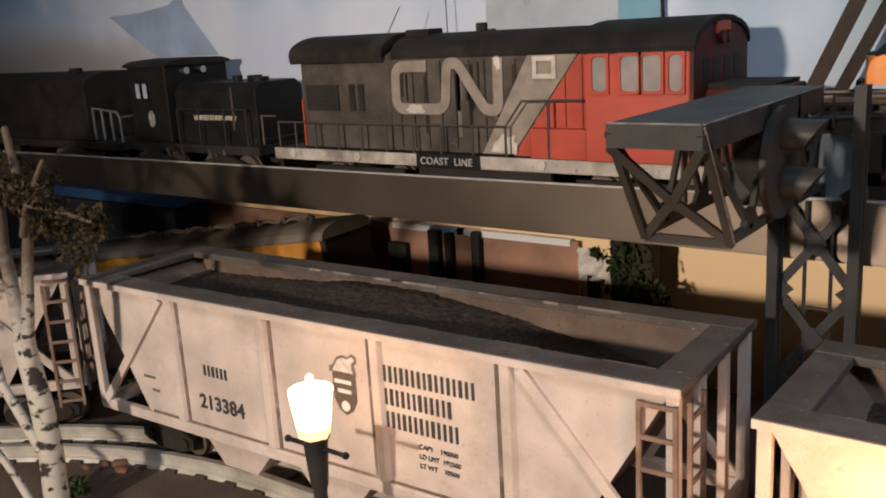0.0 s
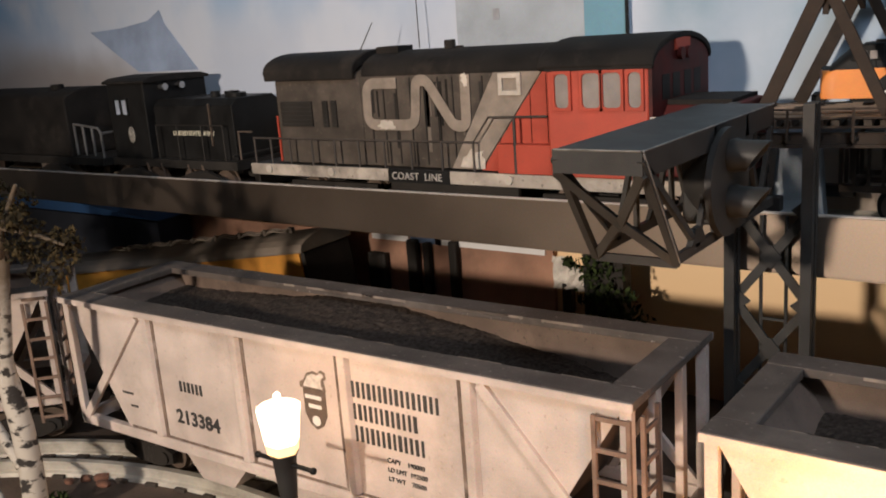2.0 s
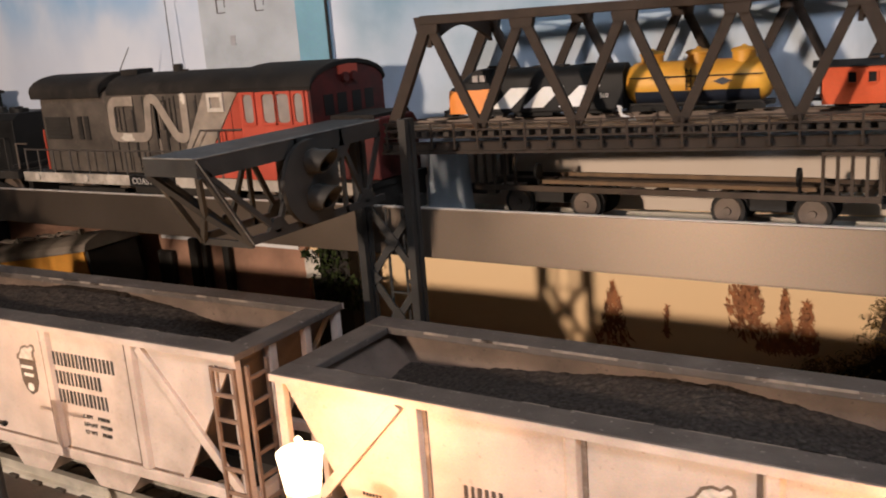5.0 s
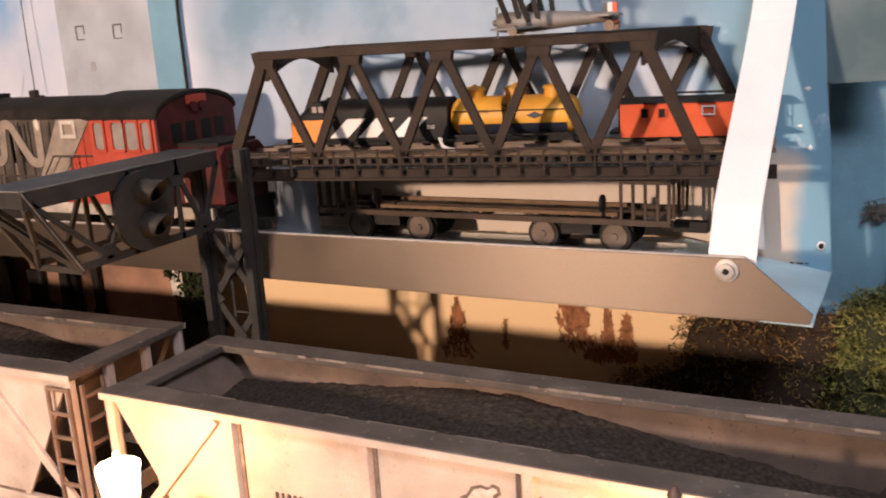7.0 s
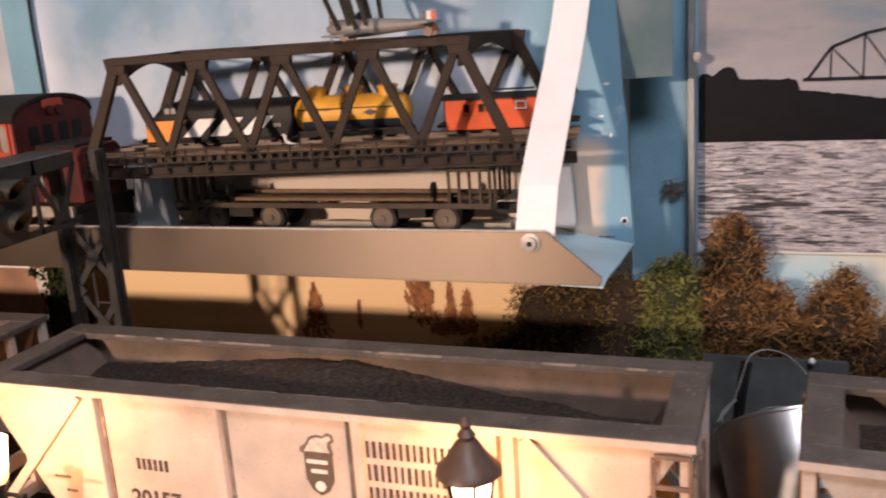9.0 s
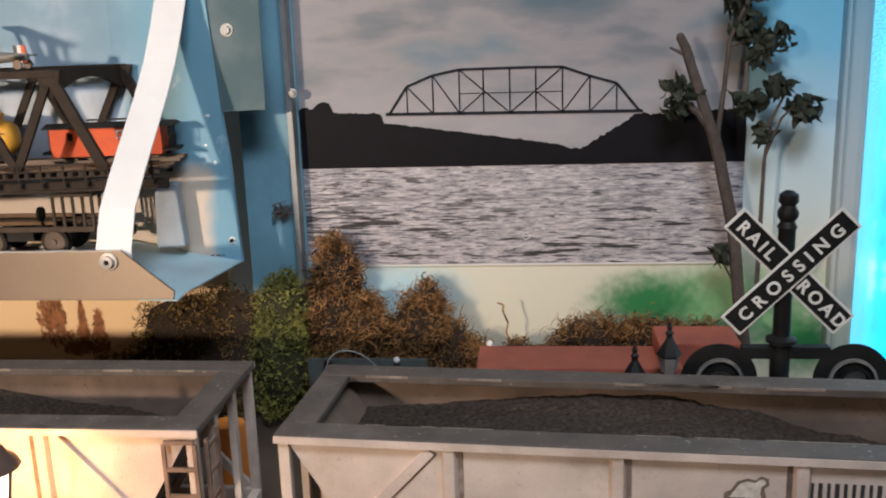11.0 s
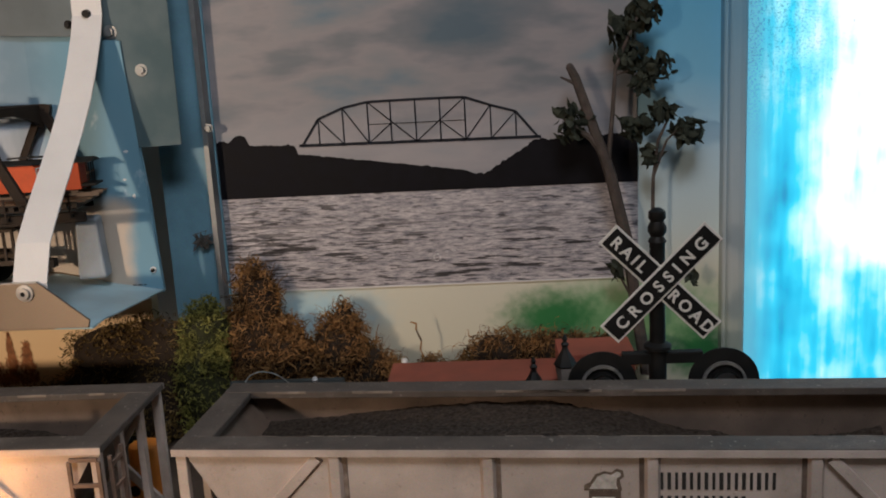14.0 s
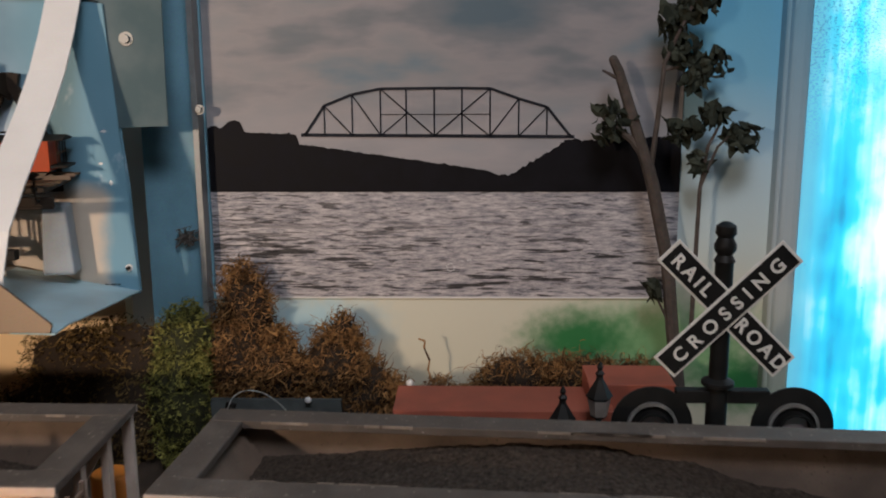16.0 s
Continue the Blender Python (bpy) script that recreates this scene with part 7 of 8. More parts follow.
def leaf_cloud(bm, rnd, c, r, count, size):
    for _ in range(count):
        d = Vector((rnd.gauss(0, 1), rnd.gauss(0, 1), rnd.gauss(0, 1))).normalized() * (rnd.random() ** 0.4)
        p = Vector(c) + Vector((d.x * r[0], d.y * r[1], d.z * r[2]))
        q = Euler((rnd.uniform(0, 6.3), rnd.uniform(0, 6.3), rnd.uniform(0, 6.3))).to_matrix()
        s = size * rnd.uniform(0.6, 1.4)
        mid = [(-s, 0, 0), (-0.2 * s, 0, 0.28 * s), (0.5 * s, 0, 0.22 * s), (1.1 * s, 0, -0.35 * s)]
        wide = (0.10, 0.52, 0.42, 0.05)
        vm = [bm.verts.new(p + q @ Vector(v)) for v in mid]
        for k in (-1, 1):
            ve = [bm.verts.new(p + q @ Vector((v[0] - 0.1 * s, k * wide[i] * s, v[2] - 0.30 * s * wide[i]))) for i, v in enumerate(mid)]
            for i in range(3):
                bm.faces.new((vm[i], vm[i + 1], ve[i + 1], ve[i]))


BARK = mat("grey_brown_bark", (0.078, 0.060, 0.050), 0.85, var=0.4, scale=90, bump=0.6, fine=400)
DARK_LEAF = moss_mat("dark_green_leaf", (0.014, 0.018, 0.013), (0.055, 0.062, 0.045))
OLIVE_LEAF = moss_mat("dull_olive_leaf", (0.012, 0.009, 0.004), (0.060, 0.042, 0.016))
IVY_LEAF = moss_mat("ivy_leaf", (0.008, 0.012, 0.004), (0.040, 0.058, 0.016))


def limb(bm, pts, r0, r1, seg=8):
    n = len(pts) - 1
    for i, (a, b) in enumerate(zip(pts, pts[1:])):
        ra, rb = r0 + (r1 - r0) * i / n, r0 + (r1 - r0) * (i + 1) / n
        rod(bm, a, b, ra, rb, seg)
        ball(bm, b, rb * 1.02, u=8, v=6)


def build_wall_tree():
    e = thing("bare_tree", "thin bare model tree with sparse dark leaf clumps", "tree")
    y = 0.432
    trunk = [(1.113, y, 0.10), (1.100, y, 0.19), (1.092, y, 0.262), (1.073, y, 0.345), (1.068, y, 0.362)]
    bm = B()
    limb(bm, trunk, 0.0074, 0.0068)
    limb(bm, [(1.068, y, 0.362), (1.048, y, 0.420), (1.034, y, 0.462), (1.028, y, 0.474)], 0.0066, 0.0046)
    limb(bm, [(1.034, y, 0.455), (1.018, y, 0.463)], 0.0024, 0.0012)
    part("trunk", bm, BARK, e, smooth=True)
    for pts, r in (([(1.070, y, 0.360), (1.076, y, 0.42), (1.080, y, 0.47), (1.092, y - 0.004, 0.50), (1.112, y, 0.54)], 0.0030),
                   ([(1.066, y, 0.37), (1.050, y, 0.392), (1.028, y, 0.408), (1.016, y, 0.420)], 0.0046),
                   ([(1.120, y, 0.16), (1.121, y, 0.26), (1.122, y, 0.34), (1.128, y, 0.385), (1.140, y, 0.41)], 0.0028),
                   ([(1.123, y, 0.345), (1.138, y, 0.385), (1.156, y, 0.402)], 0.0018),
                   ([(1.105, y, 0.16), (1.094, y, 0.20), (1.078, y, 0.232)], 0.0020),
                   ([(1.080, y, 0.463), (1.102, y, 0.468), (1.125, y, 0.462)], 0.0016)):
        bm = B()
        limb(bm, pts, r, r * 0.5, 7)
        part("limb", bm, BARK, e, smooth=True)
    rnd = random.Random(41)
    for c, r, k in (((1.086, y, 0.512), (0.014, 0.010, 0.016), 150), ((1.112, y, 0.530), (0.022, 0.012, 0.016), 180), ((1.100, y, 0.480), (0.018, 0.012, 0.016), 190), ((1.126, y, 0.468), (0.022, 0.012, 0.014), 190), ((1.108, y, 0.452), (0.014, 0.010, 0.010), 90),
                    ((1.030, y, 0.412), (0.020, 0.010, 0.018), 190), ((1.022, y, 0.398), (0.012, 0.008, 0.010), 60), ((1.098, y, 0.402), (0.016, 0.010, 0.012), 120), ((1.135, y, 0.418), (0.014, 0.010, 0.010), 100), ((1.160, y, 0.395), (0.018, 0.012, 0.016), 190), ((1.118, y, 0.366), (0.011, 0.008, 0.012), 90), ((1.112, y, 0.408), (0.010, 0.008, 0.010), 60), ((1.078, y, 0.232), (0.010, 0.008, 0.010), 60), ((1.165, y, 0.22), (0.008, 0.006, 0.010), 40)):
        bm = B()
        leaf_cloud(bm, rnd, c, tuple(v * 1.12 for v in r), int(k * 0.22), 0.0088)
        part("leaf_clump", bm, DARK_LEAF, e)


build_wall_tree()


def birch_bark():
    m = bpy.data.materials.new("birch_bark")
    m.use_nodes = True
    n, l = m.node_tree.nodes, m.node_tree.links
    b = n["Principled BSDF"]
    b.inputs["Roughness"].default_value = 0.8
    co = n.new("ShaderNodeTexCoord")
    mp = n.new("ShaderNodeMapping")
    mp.inputs["Scale"].default_value = (1, 1, 1.6)
    no = n.new("ShaderNodeTexNoise")
    no.inputs["Scale"].default_value, no.inputs["Detail"].default_value = 75.0, 5.0
    l.new(co.outputs["Object"], mp.inputs["Vector"])
    l.new(mp.outputs["Vector"], no.inputs["Vector"])
    ramp = n.new("ShaderNodeValToRGB")
    r = ramp.color_ramp
    r.elements[0].position, r.elements[0].color = 0.40, (0.025, 0.020, 0.016, 1)
    r.elements[1].position, r.elements[1].color = 0.47, (0.46, 0.41, 0.34, 1)
    l.new(no.outputs["Fac"], ramp.inputs["Fac"])
    # the upper limbs are brown, not white
    sep = n.new("ShaderNodeSeparateXYZ")
    l.new(co.outputs["Object"], sep.inputs[0])
    add = n.new("ShaderNodeMath")
    add.operation = "MULTIPLY_ADD"
    l.new(no.outputs["Fac"], add.inputs[0])
    add.inputs[1].default_value = 0.12
    l.new(sep.outputs["Z"], add.inputs[2])
    up = n.new("ShaderNodeMapRange")
    up.inputs["From Min"].default_value, up.inputs["From Max"].default_value = 0.25, 0.34
    l.new(add.outputs[0], up.inputs["Value"])
    mix = n.new("ShaderNodeMix")
    mix.data_type = "RGBA"
    l.new(up.outputs["Result"], mix.inputs["Factor"])
    l.new(ramp.outputs["Color"], mix.inputs["A"])
    mix.inputs["B"].default_value = (0.085, 0.060, 0.036, 1)
    l.new(mix.outputs["Result"], b.inputs["Base Color"])
    bp = n.new("ShaderNodeBump")
    bp.inputs["Strength"].default_value, bp.inputs["Distance"].default_value = 0.6, 0.002
    l.new(no.outputs["Fac"], bp.inputs["Height"])
    l.new(bp.outputs["Normal"], b.inputs["Normal"])
    return m


def build_birch():
    e = thing("birch_tree", "model birch with white flecked trunk and olive foliage", "tree")
    wb = birch_bark()
    y = -0.100
    bm = B()
    limb(bm, [(-0.534, y, TOP - 0.004), (-0.532, y, 0.062), (-0.529, y, 0.100), (-0.531, y, 0.135), (-0.537, y, 0.165), (-0.543, y, 0.192)], 0.0112, 0.0090, 12)
    part("trunk", bm, wb, e, smooth=True)
    for pts, r in (([(-0.536, y, 0.172), (-0.526, y - 0.004, 0.205), (-0.521, y, 0.245), (-0.514, y + 0.004, 0.290), (-0.507, y, 0.335), (-0.514, y, 0.375)], 0.0062),
                   ([(-0.543, y, 0.188), (-0.552, y + 0.004, 0.225), (-0.549, y, 0.280), (-0.538, y, 0.340), (-0.530, y, 0.400)], 0.0070),
                   ([(-0.532, y - 0.006, 0.100), (-0.548, y - 0.008, 0.122), (-0.577, y - 0.008, 0.152), (-0.590, y - 0.006, 0.205), (-0.60, y, 0.33)], 0.0054),
                   ([(-0.514, y, 0.290), (-0.490, y - 0.006, 0.318), (-0.468, y, 0.352)], 0.0034),
                   ([(-0.490, y - 0.006, 0.318), (-0.455, y + 0.004, 0.312), (-0.415, y, 0.309)], 0.0024),
                   ([(-0.545, y - 0.010, TOP), (-0.575, y - 0.012, 0.066), (-0.618, y - 0.012, 0.098), (-0.65, y - 0.012, 0.116)], 0.0042)):
        bm = B()
        limb(bm, pts, r, r * 0.5, 9)
        part("limb", bm, wb, e, smooth=True)
    rnd = random.Random(51)
    # unseen outer crown, added to shade the hopper and shelf strip behind
    for k in range(85):
        u, w = rnd.uniform(-1, 1), rnd.uniform(-1, 1)
        if u * u + w * w > 1:
            continue
        r = rnd.uniform(0.022, 0.036)
        bm = B()
        leaf_cloud(bm, rnd, (-0.790 + 0.17 * u, y + rnd.gauss(0, 0.03), 0.275 + 0.110 * w), (r * 1.3, r, r), int(r * 5000), 0.0040)
        part("leaf_clump", bm, OLIVE_LEAF, e)
    # limbs that carry the added unseen crown
    for pts, r in (([(-0.545, y, 0.300), (-0.62, y + 0.01, 0.35), (-0.70, y, 0.38), (-0.80, y, 0.40)], 0.0040), ([(-0.585, y - 0.006, 0.235), (-0.68, y, 0.31), (-0.78, y, 0.35), (-0.88, y, 0.37)], 0.0036)):
        bm = B()
        limb(bm, pts, r, r * 0.5, 8)
        part("limb", bm, wb, e, smooth=True)
    for k in range(22):
        f = rnd.random()
        c = (-0.575 + 0.150 * f + rnd.gauss(0, 0.010), y + rnd.gauss(0, 0.014), 0.348 - 0.036 * f ** 1.2 + rnd.gauss(0, 0.015))
        r = rnd.uniform(0.008, 0.016)
        bm = B()
        leaf_cloud(bm, rnd, c, (r * 1.2, r, r), int(r * 7000), 0.0026)
        part("leaf_clump", bm, OLIVE_LEAF, e)
    e = thing("grass_tuft", "small dark green tuft at the birch foot", "grass")
    bm = B()
    strands(bm, rnd, [((-0.520, -0.098, TOP + 0.006), (0.026, 0.016, 0.010))], 260, 0.014, 0.0009)
    tagged(part("blades", bm, IVY_LEAF, e), kind="stuff")


build_birch()


def build_ivy():
    e = thing("ivy_post", "dark post overgrown with green ivy under the shelf", "ivy")
    bm = B()
    bar(bm, (-0.212, 0.392, 0.142), (0.046, 0.02, 0.224))
    part("post", bm, SOOT, e)
    rnd = random.Random(61)
    bm = B()
    for c, r, k in (((-0.212, 0.378, 0.185), (0.030, 0.010, 0.024), 130), ((-0.205, 0.376, 0.155), (0.042, 0.010, 0.018), 150), ((-0.190, 0.376, 0.135), (0.040, 0.012, 0.014), 110), ((-0.246, 0.374, 0.190), (0.012, 0.006, 0.006), 40)):
        leaf_cloud(bm, rnd, c, r, k, 0.0036)
    tagged(part("leaves", bm, IVY_LEAF, e), kind="stuff")


build_ivy()
build_trackside()


# ---- things under the shelf and behind the hoppers ----
def build_under_shelf():
    # brown painted hoarding with a white top edge
    e = thing("painted_hoarding", "brown painted board with a white top strip under the shelf", "board")
    bm = B()
    bar(bm, (-0.635, 0.438, 0.108), (0.665, 0.006, 0.150))
    part("panel", bm, mat("brown_board_paint", (0.36, 0.20, 0.13), 0.8, var=0.35, scale=18, grime=(0.10, 0.06, 0.04), dirt=0.5, bump=0.2), e)
    for x, w in ((-0.546, 0.062), (-0.392, 0.160)):
        bm = B()
        bar(bm, (x, 0.4365, 0.181), (w, 0.008, 0.008))
        part("white_strip", bm, STRAP, e)
    bm = B()
    bar(bm, (-0.487, 0.4365, 0.181), (0.05, 0.008, 0.008))
    part("blue_strip", bm, mat("dull_blue_strip", (0.10, 0.15, 0.26), 0.6), e)
    # dark blocks stand in for the shadows on the board
    for x, w, h in ((-0.505, 0.016, 0.052), (-0.482, 0.010, 0.050), (-0.440, 0.012, 0.055), (-0.565, 0.030, 0.03)):
        bm = B()
        bar(bm, (x, 0.428, TOP + 0.10 + h / 2 - 0.03), (w, 0.01, h + 0.06))
        bar(bm, (x, 0.428, TOP + 0.04), (w * 1.6, 0.012, 0.08))
        part("dark_shadow_block", bm, SOOT, e, bevel=0.002)
    # blue crate-like block and dark cabinet
    e = thing("dark_cabinet", "dark block with a blue top edge below the shelf", "box")
    bm = B()
    bar(bm, (-0.655, 0.405, 0.105), (0.075, 0.05, 0.15))
    part("block", bm, SOOT, e, bevel=0.002)
    bm = B()
    bar(bm, (-0.655, 0.379, 0.176), (0.066, 0.003, 0.007))
    part("blue_edge", bm, mat("dull_blue_edge", (0.06, 0.10, 0.20), 0.6), e)
    e = thing("blue_hut", "dark blue slope-roofed hut below the shelf", "hut")
    bm = B()
    bar(bm, (-1.30, 0.40, 0.108), (0.70, 0.06, 0.156))
    part("wall", bm, mat("dark_blue_wall", (0.025, 0.03, 0.045), 0.8, var=0.3), e)
    bm = B()
    prism(bm, [(-1.66, 0.190), (-0.945, 0.190), (-1.15, 0.206), (-1.66, 0.208)], 0.366, 0.435)
    part("roof", bm, mat("blue_roof", (0.035, 0.10, 0.26), 0.7, var=0.2), e)
    # sloping coach with a grey roof
    e = thing("yellow_coach", "grey-roofed coach with orange-yellow sides standing on a ramp", "coach", Matrix.Translation((-0.585, 0.345, 0.211)) @ Matrix.Rotation(radians(4), 4, "Z") @ Matrix.Rotation(radians(-8.2), 4, "Y"))
    yel = mat("orange_yellow_coach_paint", (0.60, 0.27, 0.03), 0.6, var=0.25, scale=30, grime=(0.2, 0.1, 0.03), dirt=0.4)
    groof = mat("dusty_grey_coach_roof", (0.20, 0.165, 0.13), 0.75, var=0.25, scale=25, grime=(0.30, 0.26, 0.21), dirt=0.4)
    bm = B()
    prof = [(-0.05 * math.cos(math.pi * k / 8) + 0.0, 0.016 * math.sin(math.pi * k / 8) - 0.018) for k in range(9)]
    prism(bm, prof + [(0.05, -0.022), (-0.05, -0.022)], -0.52, 0.006, "yz")
    part("roof", bm, groof, e, bevel=0.001)
    bm = B()
    bar(bm, (-0.26, 0, -0.062), (0.516, 0.092, 0.08))
    part("side", bm, yel, e)
    bm = B()
    bar(bm, (0.0015, 0, -0.062), (0.006, 0.088, 0.08))
    part("end", bm, SOOT, e)
    for k in range(8):
        x = -0.06 - k * 0.046
        bm = B()
        pts = [(x + 0.018 * math.cos(a), -0.012 + 0.011 * math.sin(a), 0.003 + 0.002 * math.sin(3 * a)) for a in [2 * math.pi * i / 14 for i in range(15)]]
        sweep(bm, pts, 0.0016)
        sweep(bm, [(x - 0.014, -0.012, 0.002), (x + 0.014, -0.010, 0.003)], 0.0013)
        part("roof_loop", bm, groof, e)
        bm = B()
        bar(bm, (x + 0.023, -0.012, 0.002), (0.005, 0.006, 0.007))
        part("roof_peg", bm, groof, e)
    e = thing("ramp_block", "dark wooden ramp block under the coach", "ramp")
    bm = B()
    prism(bm, [(-1.10, TOP), (-0.57, TOP), (-0.57, 0.105), (-1.10, 0.031)], 0.31, 0.37)
    part("block", bm, TIE, e)
    # shiny steel tin leaning in the gap, black lead behind it
    e = thing("steel_tin", "shiny brushed steel tin leaning behind the hoppers", "tin", pose(0.713, 0.222, TOP - 0.002, -37, -15, 0))
    bm = B()
    lathe(bm, [(0.066, 0.0), (0.068, 0.002), (0.070, 0.092), (0.0710, 0.093), (0.0710, 0.095), (0.070, 0.096)], (0, 0, 0), 64)
    part("body", bm, mat("brushed_tin_steel", (0.58, 0.58, 0.58), 0.33, 1.0, var=0.12, scale=20, grime=(0.6, 0.58, 0.55), specks=0.25), e, smooth=True)
    bm = B()
    rod(bm, (0, 0, 0.0945), (0, 0, 0.0965), 0.0665, seg=48)
    part("lid", bm, SOOT, e, "dull dark lid")
    e = thing("black_lead", "thick black cable standing up in the gap", "cable")
    bm = B()
    sweep(bm, [(0.640, 0.300, TOP), (0.643, 0.300, 0.085), (0.646, 0.300, 0.118), (0.649, 0.303, 0.140), (0.651, 0.306, 0.150)], 0.0052, 8)
    part("lead", bm, BLACK, e, smooth=True)
    e = thing("teal_board", "dark teal upright board behind the loose wires", "board")
    bm = B()
    bar(bm, (0.675, 0.395, 0.075), (0.14, 0.006, 0.09))
    part("panel", bm, mat("dark_teal_board", (0.068, 0.080, 0.080), 0.8, var=0.5, scale=30, grime=(0.11, 0.12, 0.12), dirt=0.5, specks=0.5), e)
    e = thing("loose_wire", "loops of pale loose wire lying behind the hoppers", "wire")
    for nm, pts in (("loop", [(0.649, 0.300, 0.146), (0.654, 0.303, 0.157), (0.666, 0.306, 0.1625), (0.682, 0.309, 0.159), (0.6945, 0.312, 0.149), (0.704, 0.315, 0.137)]),
                    ("slack", [(0.649, 0.298, 0.146), (0.6445, 0.295, 0.130), (0.639, 0.290, 0.114), (0.6326, 0.285, 0.106), (0.626, 0.280, 0.098)]),
                    ("slack", [(0.643, 0.288, 0.118), (0.634, 0.284, 0.112), (0.629, 0.282, 0.104), (0.631, 0.280, 0.097)]),
                    ("loose_end", [(0.6227, 0.272, 0.0930), (0.6377, 0.272, 0.0975), (0.6506, 0.272, 0.1040), (0.671, 0.272, 0.1145), (0.683, 0.272, 0.1125), (0.687, 0.272, 0.117), (0.697, 0.272, 0.119)]),
                    ("loose_end", [(0.655, 0.276, 0.1075), (0.672, 0.276, 0.118), (0.700, 0.276, 0.1195)])):
        bm = B()
        p = [Vector(v) for v in pts]
        p = [p[0] * 2 - p[1]] + p + [p[-1] * 2 - p[-2]]
        line = []
        for i in range(1, len(p) - 2):
            for k in range(5):
                f = k / 5
                line.append(0.5 * (2 * p[i] + (p[i + 1] - p[i - 1]) * f + (2 * p[i - 1] - 5 * p[i] + 4 * p[i + 1] - p[i + 2]) * f * f + (3 * p[i] - p[i - 1] - 3 * p[i + 1] + p[i + 2]) * f ** 3))
        sweep(bm, line + [p[-2]], 0.0007)
        part(nm, bm, WIRE, e)
    for place, r in (((0.7110, 0.386, 0.1225), 0.0036), ((0.8165, 0.425, 0.128), 0.0044)):
        e = thing("white_bead", "tiny white bead lamp in front of the moss", "bead", None, "beads in the moss")
        bm = B()
        ball(bm, place, r)
        part("bead", bm, STRAP, e, smooth=True)
    # orange barrel behind the hopper end
    e = thing("orange_drum", "small orange drum standing behind the hoppers", "drum")
    bm = B()
    lathe(bm, [(0.018, TOP), (0.019, TOP + 0.003), (0.019, 0.095), (0.016, 0.104), (0.0165, 0.108), (0.0165, 0.132), (0.015, 0.134)], (0.578, 0.185, 0), 24)
    part("shell", bm, ORANGE, e, smooth=True)
    bm = B()
    ball(bm, (0.570, 0.1665, 0.092), 0.006, (1, 0.3, 1))
    part("dark_spot", bm, BLACK, e)
    # red hut behind the right hopper, with two lanterns before it
    e = thing("red_hut", "low rust-red hut with a raised end block", "hut")
    red = mat("rust_red_paint", (0.33, 0.085, 0.05), 0.75, var=0.2, scale=30, grime=(0.15, 0.05, 0.03), dirt=0.3)
    bm = B()
    bar(bm, (0.915, 0.345, 0.086), (0.215, 0.07, 0.112))
    part("long_block", bm, red, e, bevel=0.001)
    bm = B()
    bar(bm, (1.042, 0.36, 0.096), (0.085, 0.06, 0.132))
    part("end_block", bm, red, e, bevel=0.001)
    for x, y, z in ((0.970, 0.29, 0.157), (1.004, 0.29, 0.181)):
        e = thing("small_lantern", "small black pointed lantern on a post", "lantern", None, "lanterns by the hut")
        bm = B()
        rod(bm, (x, y, TOP), (x, y, z - 0.036), 0.003, seg=10)
        part("post", bm, BLACK, e)
        bm = B()
        lathe(bm, [(0.0075, z - 0.036), (0.0110, z - 0.016), (0.0130, z - 0.0155), (0.0035, z + 0.001), (0.0030, z + 0.004), (0.0045, z + 0.007), (0.0020, z + 0.010), (0.003, z + 0.013), (0.0008, z + 0.018)], (x, y, 0), 6)
        part("lantern_case", bm, BLACK, e)
        bm = B()
        lathe(bm, [(0.0079, z - 0.034), (0.0108, z - 0.018)], (x, y - 0.0006, 0), 6)
        part("lantern_pane", bm, GREY_GLASS, e)


def build_paper():
    e = thing("crumpled_paper", "crumpled pale grey paper scrap beside the ivy", "paper")
    bm = B()
    g = [[bm.verts.new((-0.300 + 0.0058 * i + 0.003 * noise.noise((i * 1.7, j * 1.3, 2.2)), 0.428 + 0.006 * noise.noise((i * 0.9, j * 0.8, 5.1)), 0.140 + 0.0056 * j + 0.003 * noise.noise((i * 1.1, j * 1.9, 8.4)))) for j in range(8)] for i in range(8)]
    for i in range(7):
        for j in range(7):
            if j - 5 < 2.2 - 0.55 * i:
                bm.faces.new((g[i][j], g[i + 1][j], g[i + 1][j + 1], g[i][j + 1]))
    bmesh.ops.delete(bm, geom=[v for v in bm.verts if not v.link_faces], context="VERTS")
    bmesh.ops.solidify(bm, geom=bm.faces[:], thickness=0.0012)
    part("sheet", bm, mat("grey_white_paper", (0.62, 0.58, 0.52), 0.8, var=0.25, scale=60), e)
    bm = B()
    bar(bm, (-0.283, 0.434, 0.088), (0.012, 0.010, 0.118))
    part("prop", bm, SOOT, e)


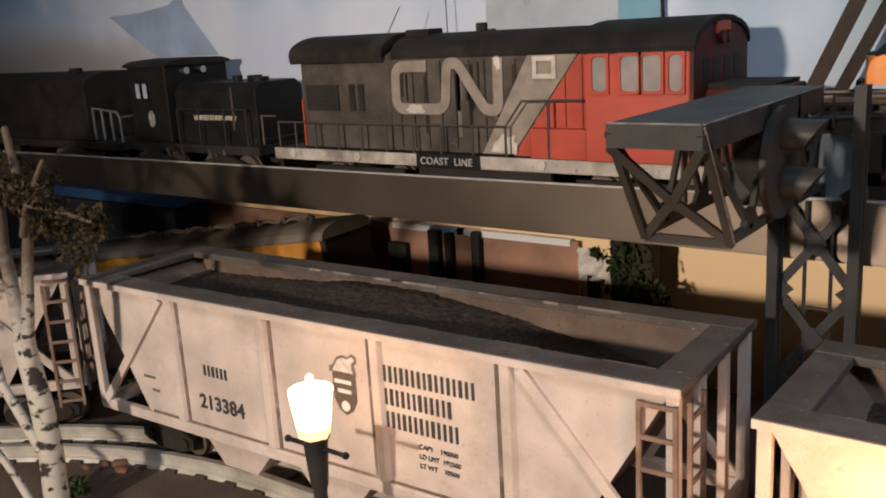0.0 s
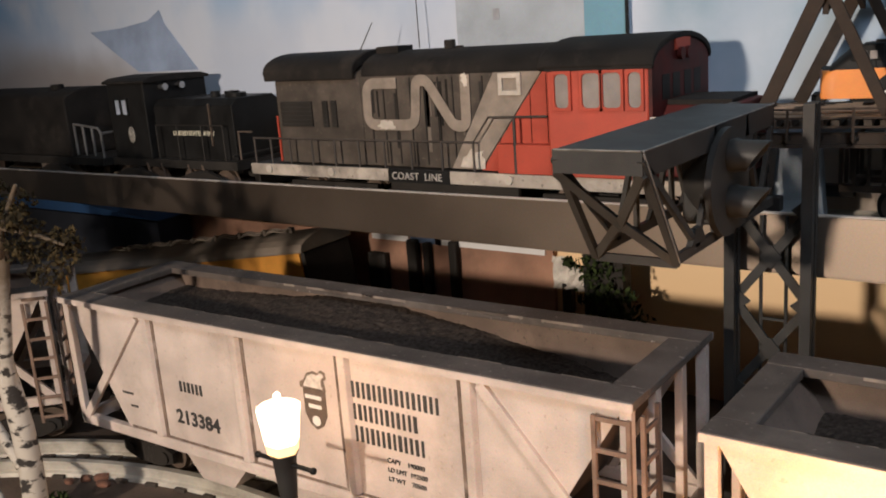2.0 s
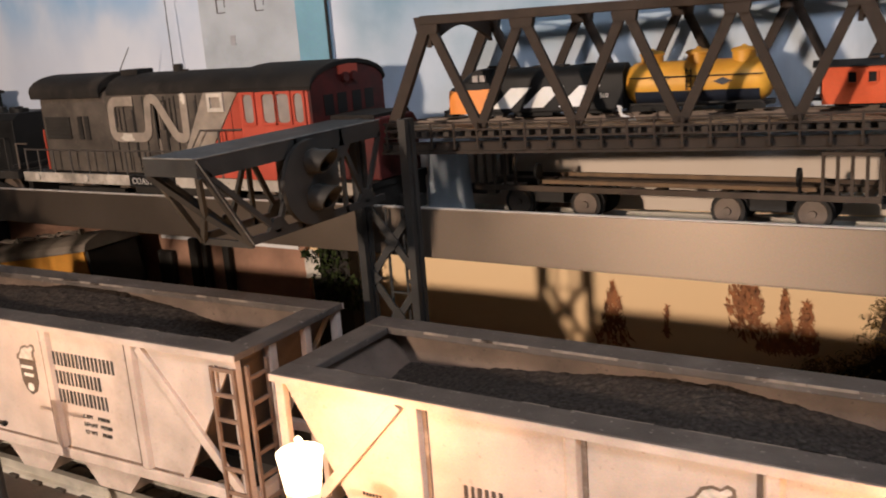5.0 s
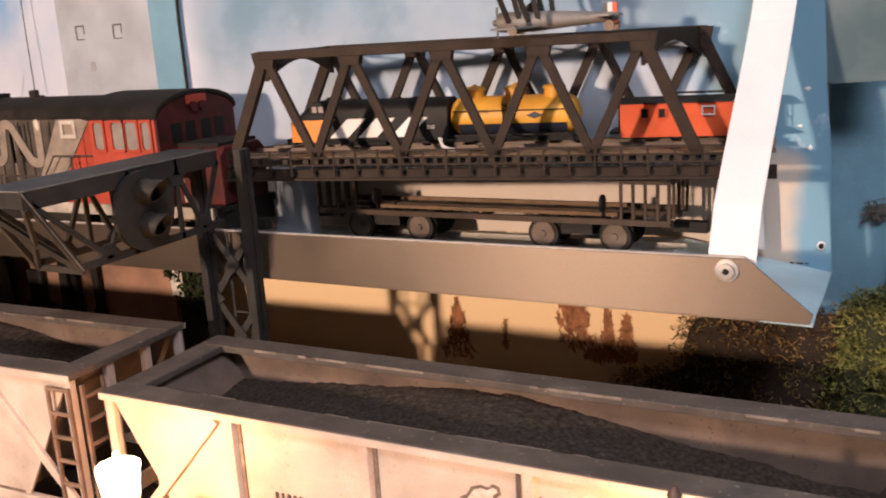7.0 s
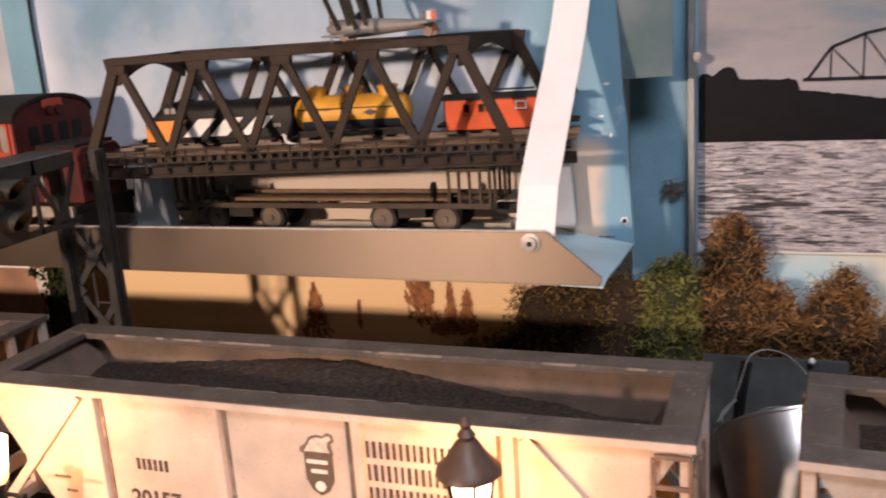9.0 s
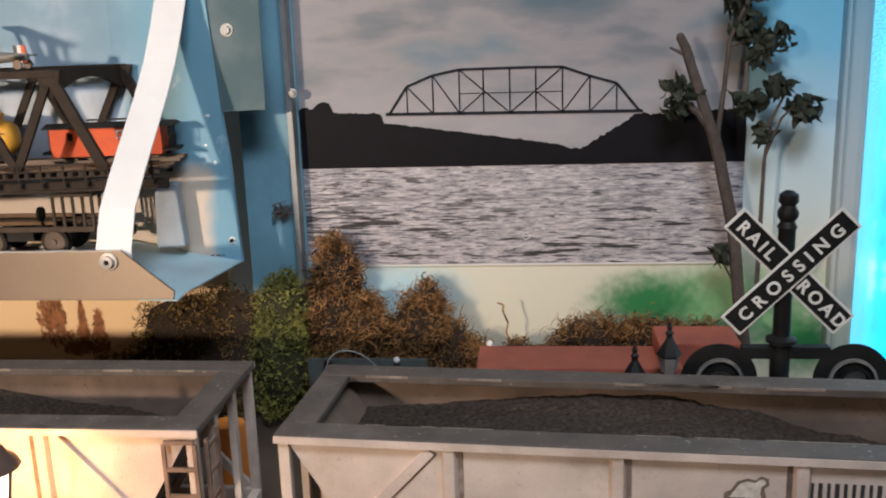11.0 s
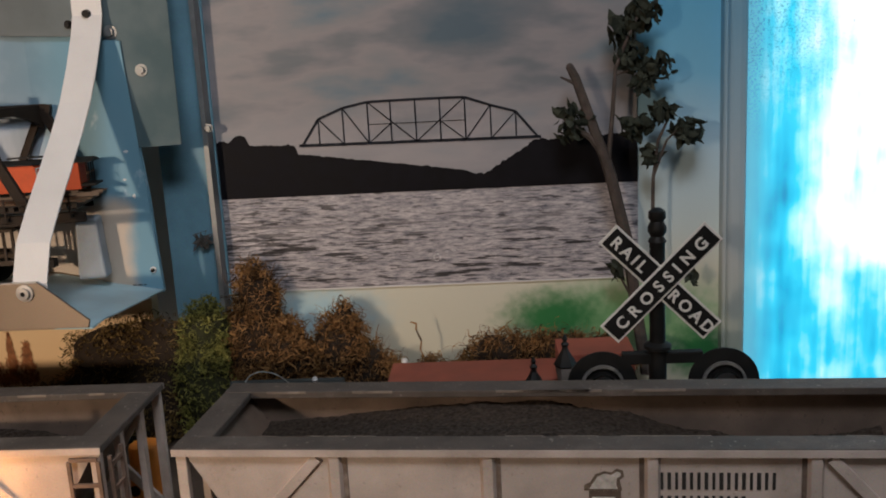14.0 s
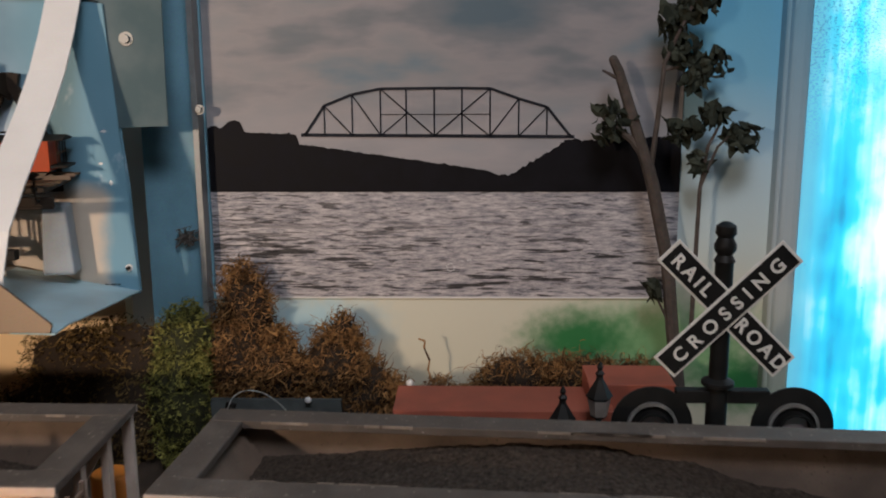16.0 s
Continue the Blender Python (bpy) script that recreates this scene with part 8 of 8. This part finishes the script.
def build_painted_shrubs():
    """Red-brown shrubs dabbed on the lower backdrop."""
    rnd = random.Random(77)
    dab = mat("red_brown_dabbed_paint", (0.34, 0.135, 0.05), 0.8, var=0.45, scale=120)
    for x0, w, foot, top, count, tall in ((0.126, 0.046, 0.095, 0.170, 260, 0.7), (0.187, 0.008, 0.105, 0.150, 40, 0.8), (0.274, 0.052, 0.118, 0.190, 260, 0.3), (0.262, 0.030, 0.130, 0.186, 90, 0.15), (0.308, 0.030, 0.116, 0.180, 170, 0.75), (0.329, 0.038, 0.112, 0.166, 190, 0.7), (0.305, 0.110, 0.108, 0.126, 160, 0.3)):
        e = thing("painted_shrub", "red-brown shrub dabbed on the beige backdrop", "painted scenery", None, "painted shrubs")
        bm = B()
        for k in range(count):
            f = rnd.random() ** (1.0 if tall > 0.5 else 0.7)
            half = w * 0.5 * (1 - f) ** tall * (0.65 + 0.7 * noise.noise((f * 7, x0 * 61, 0.4)))
            c = Vector((x0 + rnd.uniform(-1, 1) * half, 0.4440 - 0.00002 * (k % 12), foot + (top - foot - 0.004) * f))
            a = 1.57 + rnd.gauss(0, 0.55)
            ln, wd = rnd.uniform(0.003, 0.008), rnd.uniform(0.0007, 0.0016)
            d, n = Vector((math.cos(a), 0, math.sin(a))), Vector((-math.sin(a), 0, math.cos(a)))
            bm.faces.new([bm.verts.new(c + p) for p in (-d * ln - n * wd * 0.3, -n * wd, d * ln, n * wd)])
        part("dabbed_paint", bm, dab, e)


build_paper()
build_painted_shrubs()

build_under_shelf()


# ---- marks on the painted sky ----
def build_wall_details():
    """Blue painted upright, cable and little painted windows behind the diesel."""
    bm = B()
    bar(bm, (-0.189, 0.3615, 0.68), (0.045, 0.004, 0.84))
    structure(part("blue_upright", bm, BLUE_DARK), "blue painted upright strip on the backdrop", "trim")
    bm = B()
    bar(bm, (-0.2885, 0.3625, 0.68), (0.153, 0.0025, 0.84))
    structure(part("pale_panel", bm, mat("pale_wall_panel", (0.40, 0.435, 0.475), 0.6, var=0.25, scale=14, grime=(0.24, 0.26, 0.29), dirt=0.7)), "pale grey-white tin panel on the backdrop", "trim")
    e = thing("black_cable", "thin black cable running down the backdrop", "cable")
    bm = B()
    sweep(bm, [(-0.1655, 0.358, 1.05), (-0.1645, 0.358, 0.55), (-0.166, 0.358, 0.50), (-0.1655, 0.358, 0.43), (-0.167, 0.358, 0.30)], 0.0019, 8)
    part("cable", bm, BLACK, e)
    ink = mat("faint_wall_ink", (0.10, 0.09, 0.09), 0.7)
    for x, z in ((-0.328, 0.495), (-0.266, 0.494)):
        e = thing("painted_square", "small hand-drawn square outline on the backdrop", "drawing")
        bm = B()
        for c, s in (((x, z + 0.008), (0.014, 0.002)), ((x, z - 0.008), (0.013, 0.0012)), ((x - 0.0065, z), (0.002, 0.016)), ((x + 0.0065, z + 0.003), (0.0012, 0.010))):
            bar(bm, (c[0], 0.3610, c[1]), (s[0], 0.0008, s[1]))
        part("outline", bm, ink, e)
    e = thing("paint_smudge", "small grey paint smudge on the backdrop panel", "smudge")
    bm = B()
    bar(bm, (-0.314, 0.3610, 0.454), (0.008, 0.0008, 0.012))
    part("smudge", bm, mat("pale_grey_ink", (0.33, 0.33, 0.34), 0.7), e)
    # painted blue mountain to the left
    e = thing("painted_mountain", "pale blue mountain painted on the backdrop", "painted scenery")
    bm = B()
    prism(bm, [(-1.034, 0.472), (-0.96, 0.474), (-0.895, 0.481), (-0.867, 0.494), (-0.860, 0.476), (-0.80, 0.411), (-0.93, 0.411), (-0.985, 0.442)], 0.3630, 0.3655)
    part("mountain", bm, mat("pale_blue_mountain_paint", (0.30, 0.365, 0.50), 0.7, var=0.35, scale=16), e)
    # aerial wires
    for a, b in (((-0.405, 0.345, 0.425), (-0.410, 0.350, 0.60)), ((-0.452, 0.30, 0.426), (-0.440, 0.31, 0.455))):
        e = thing("aerial", "thin dark aerial wire standing on the hood", "aerial")
        bm = B()
        rod(bm, a, b, 0.0006, seg=5)
        part("wire", bm, BLACK, e)


build_wall_details()
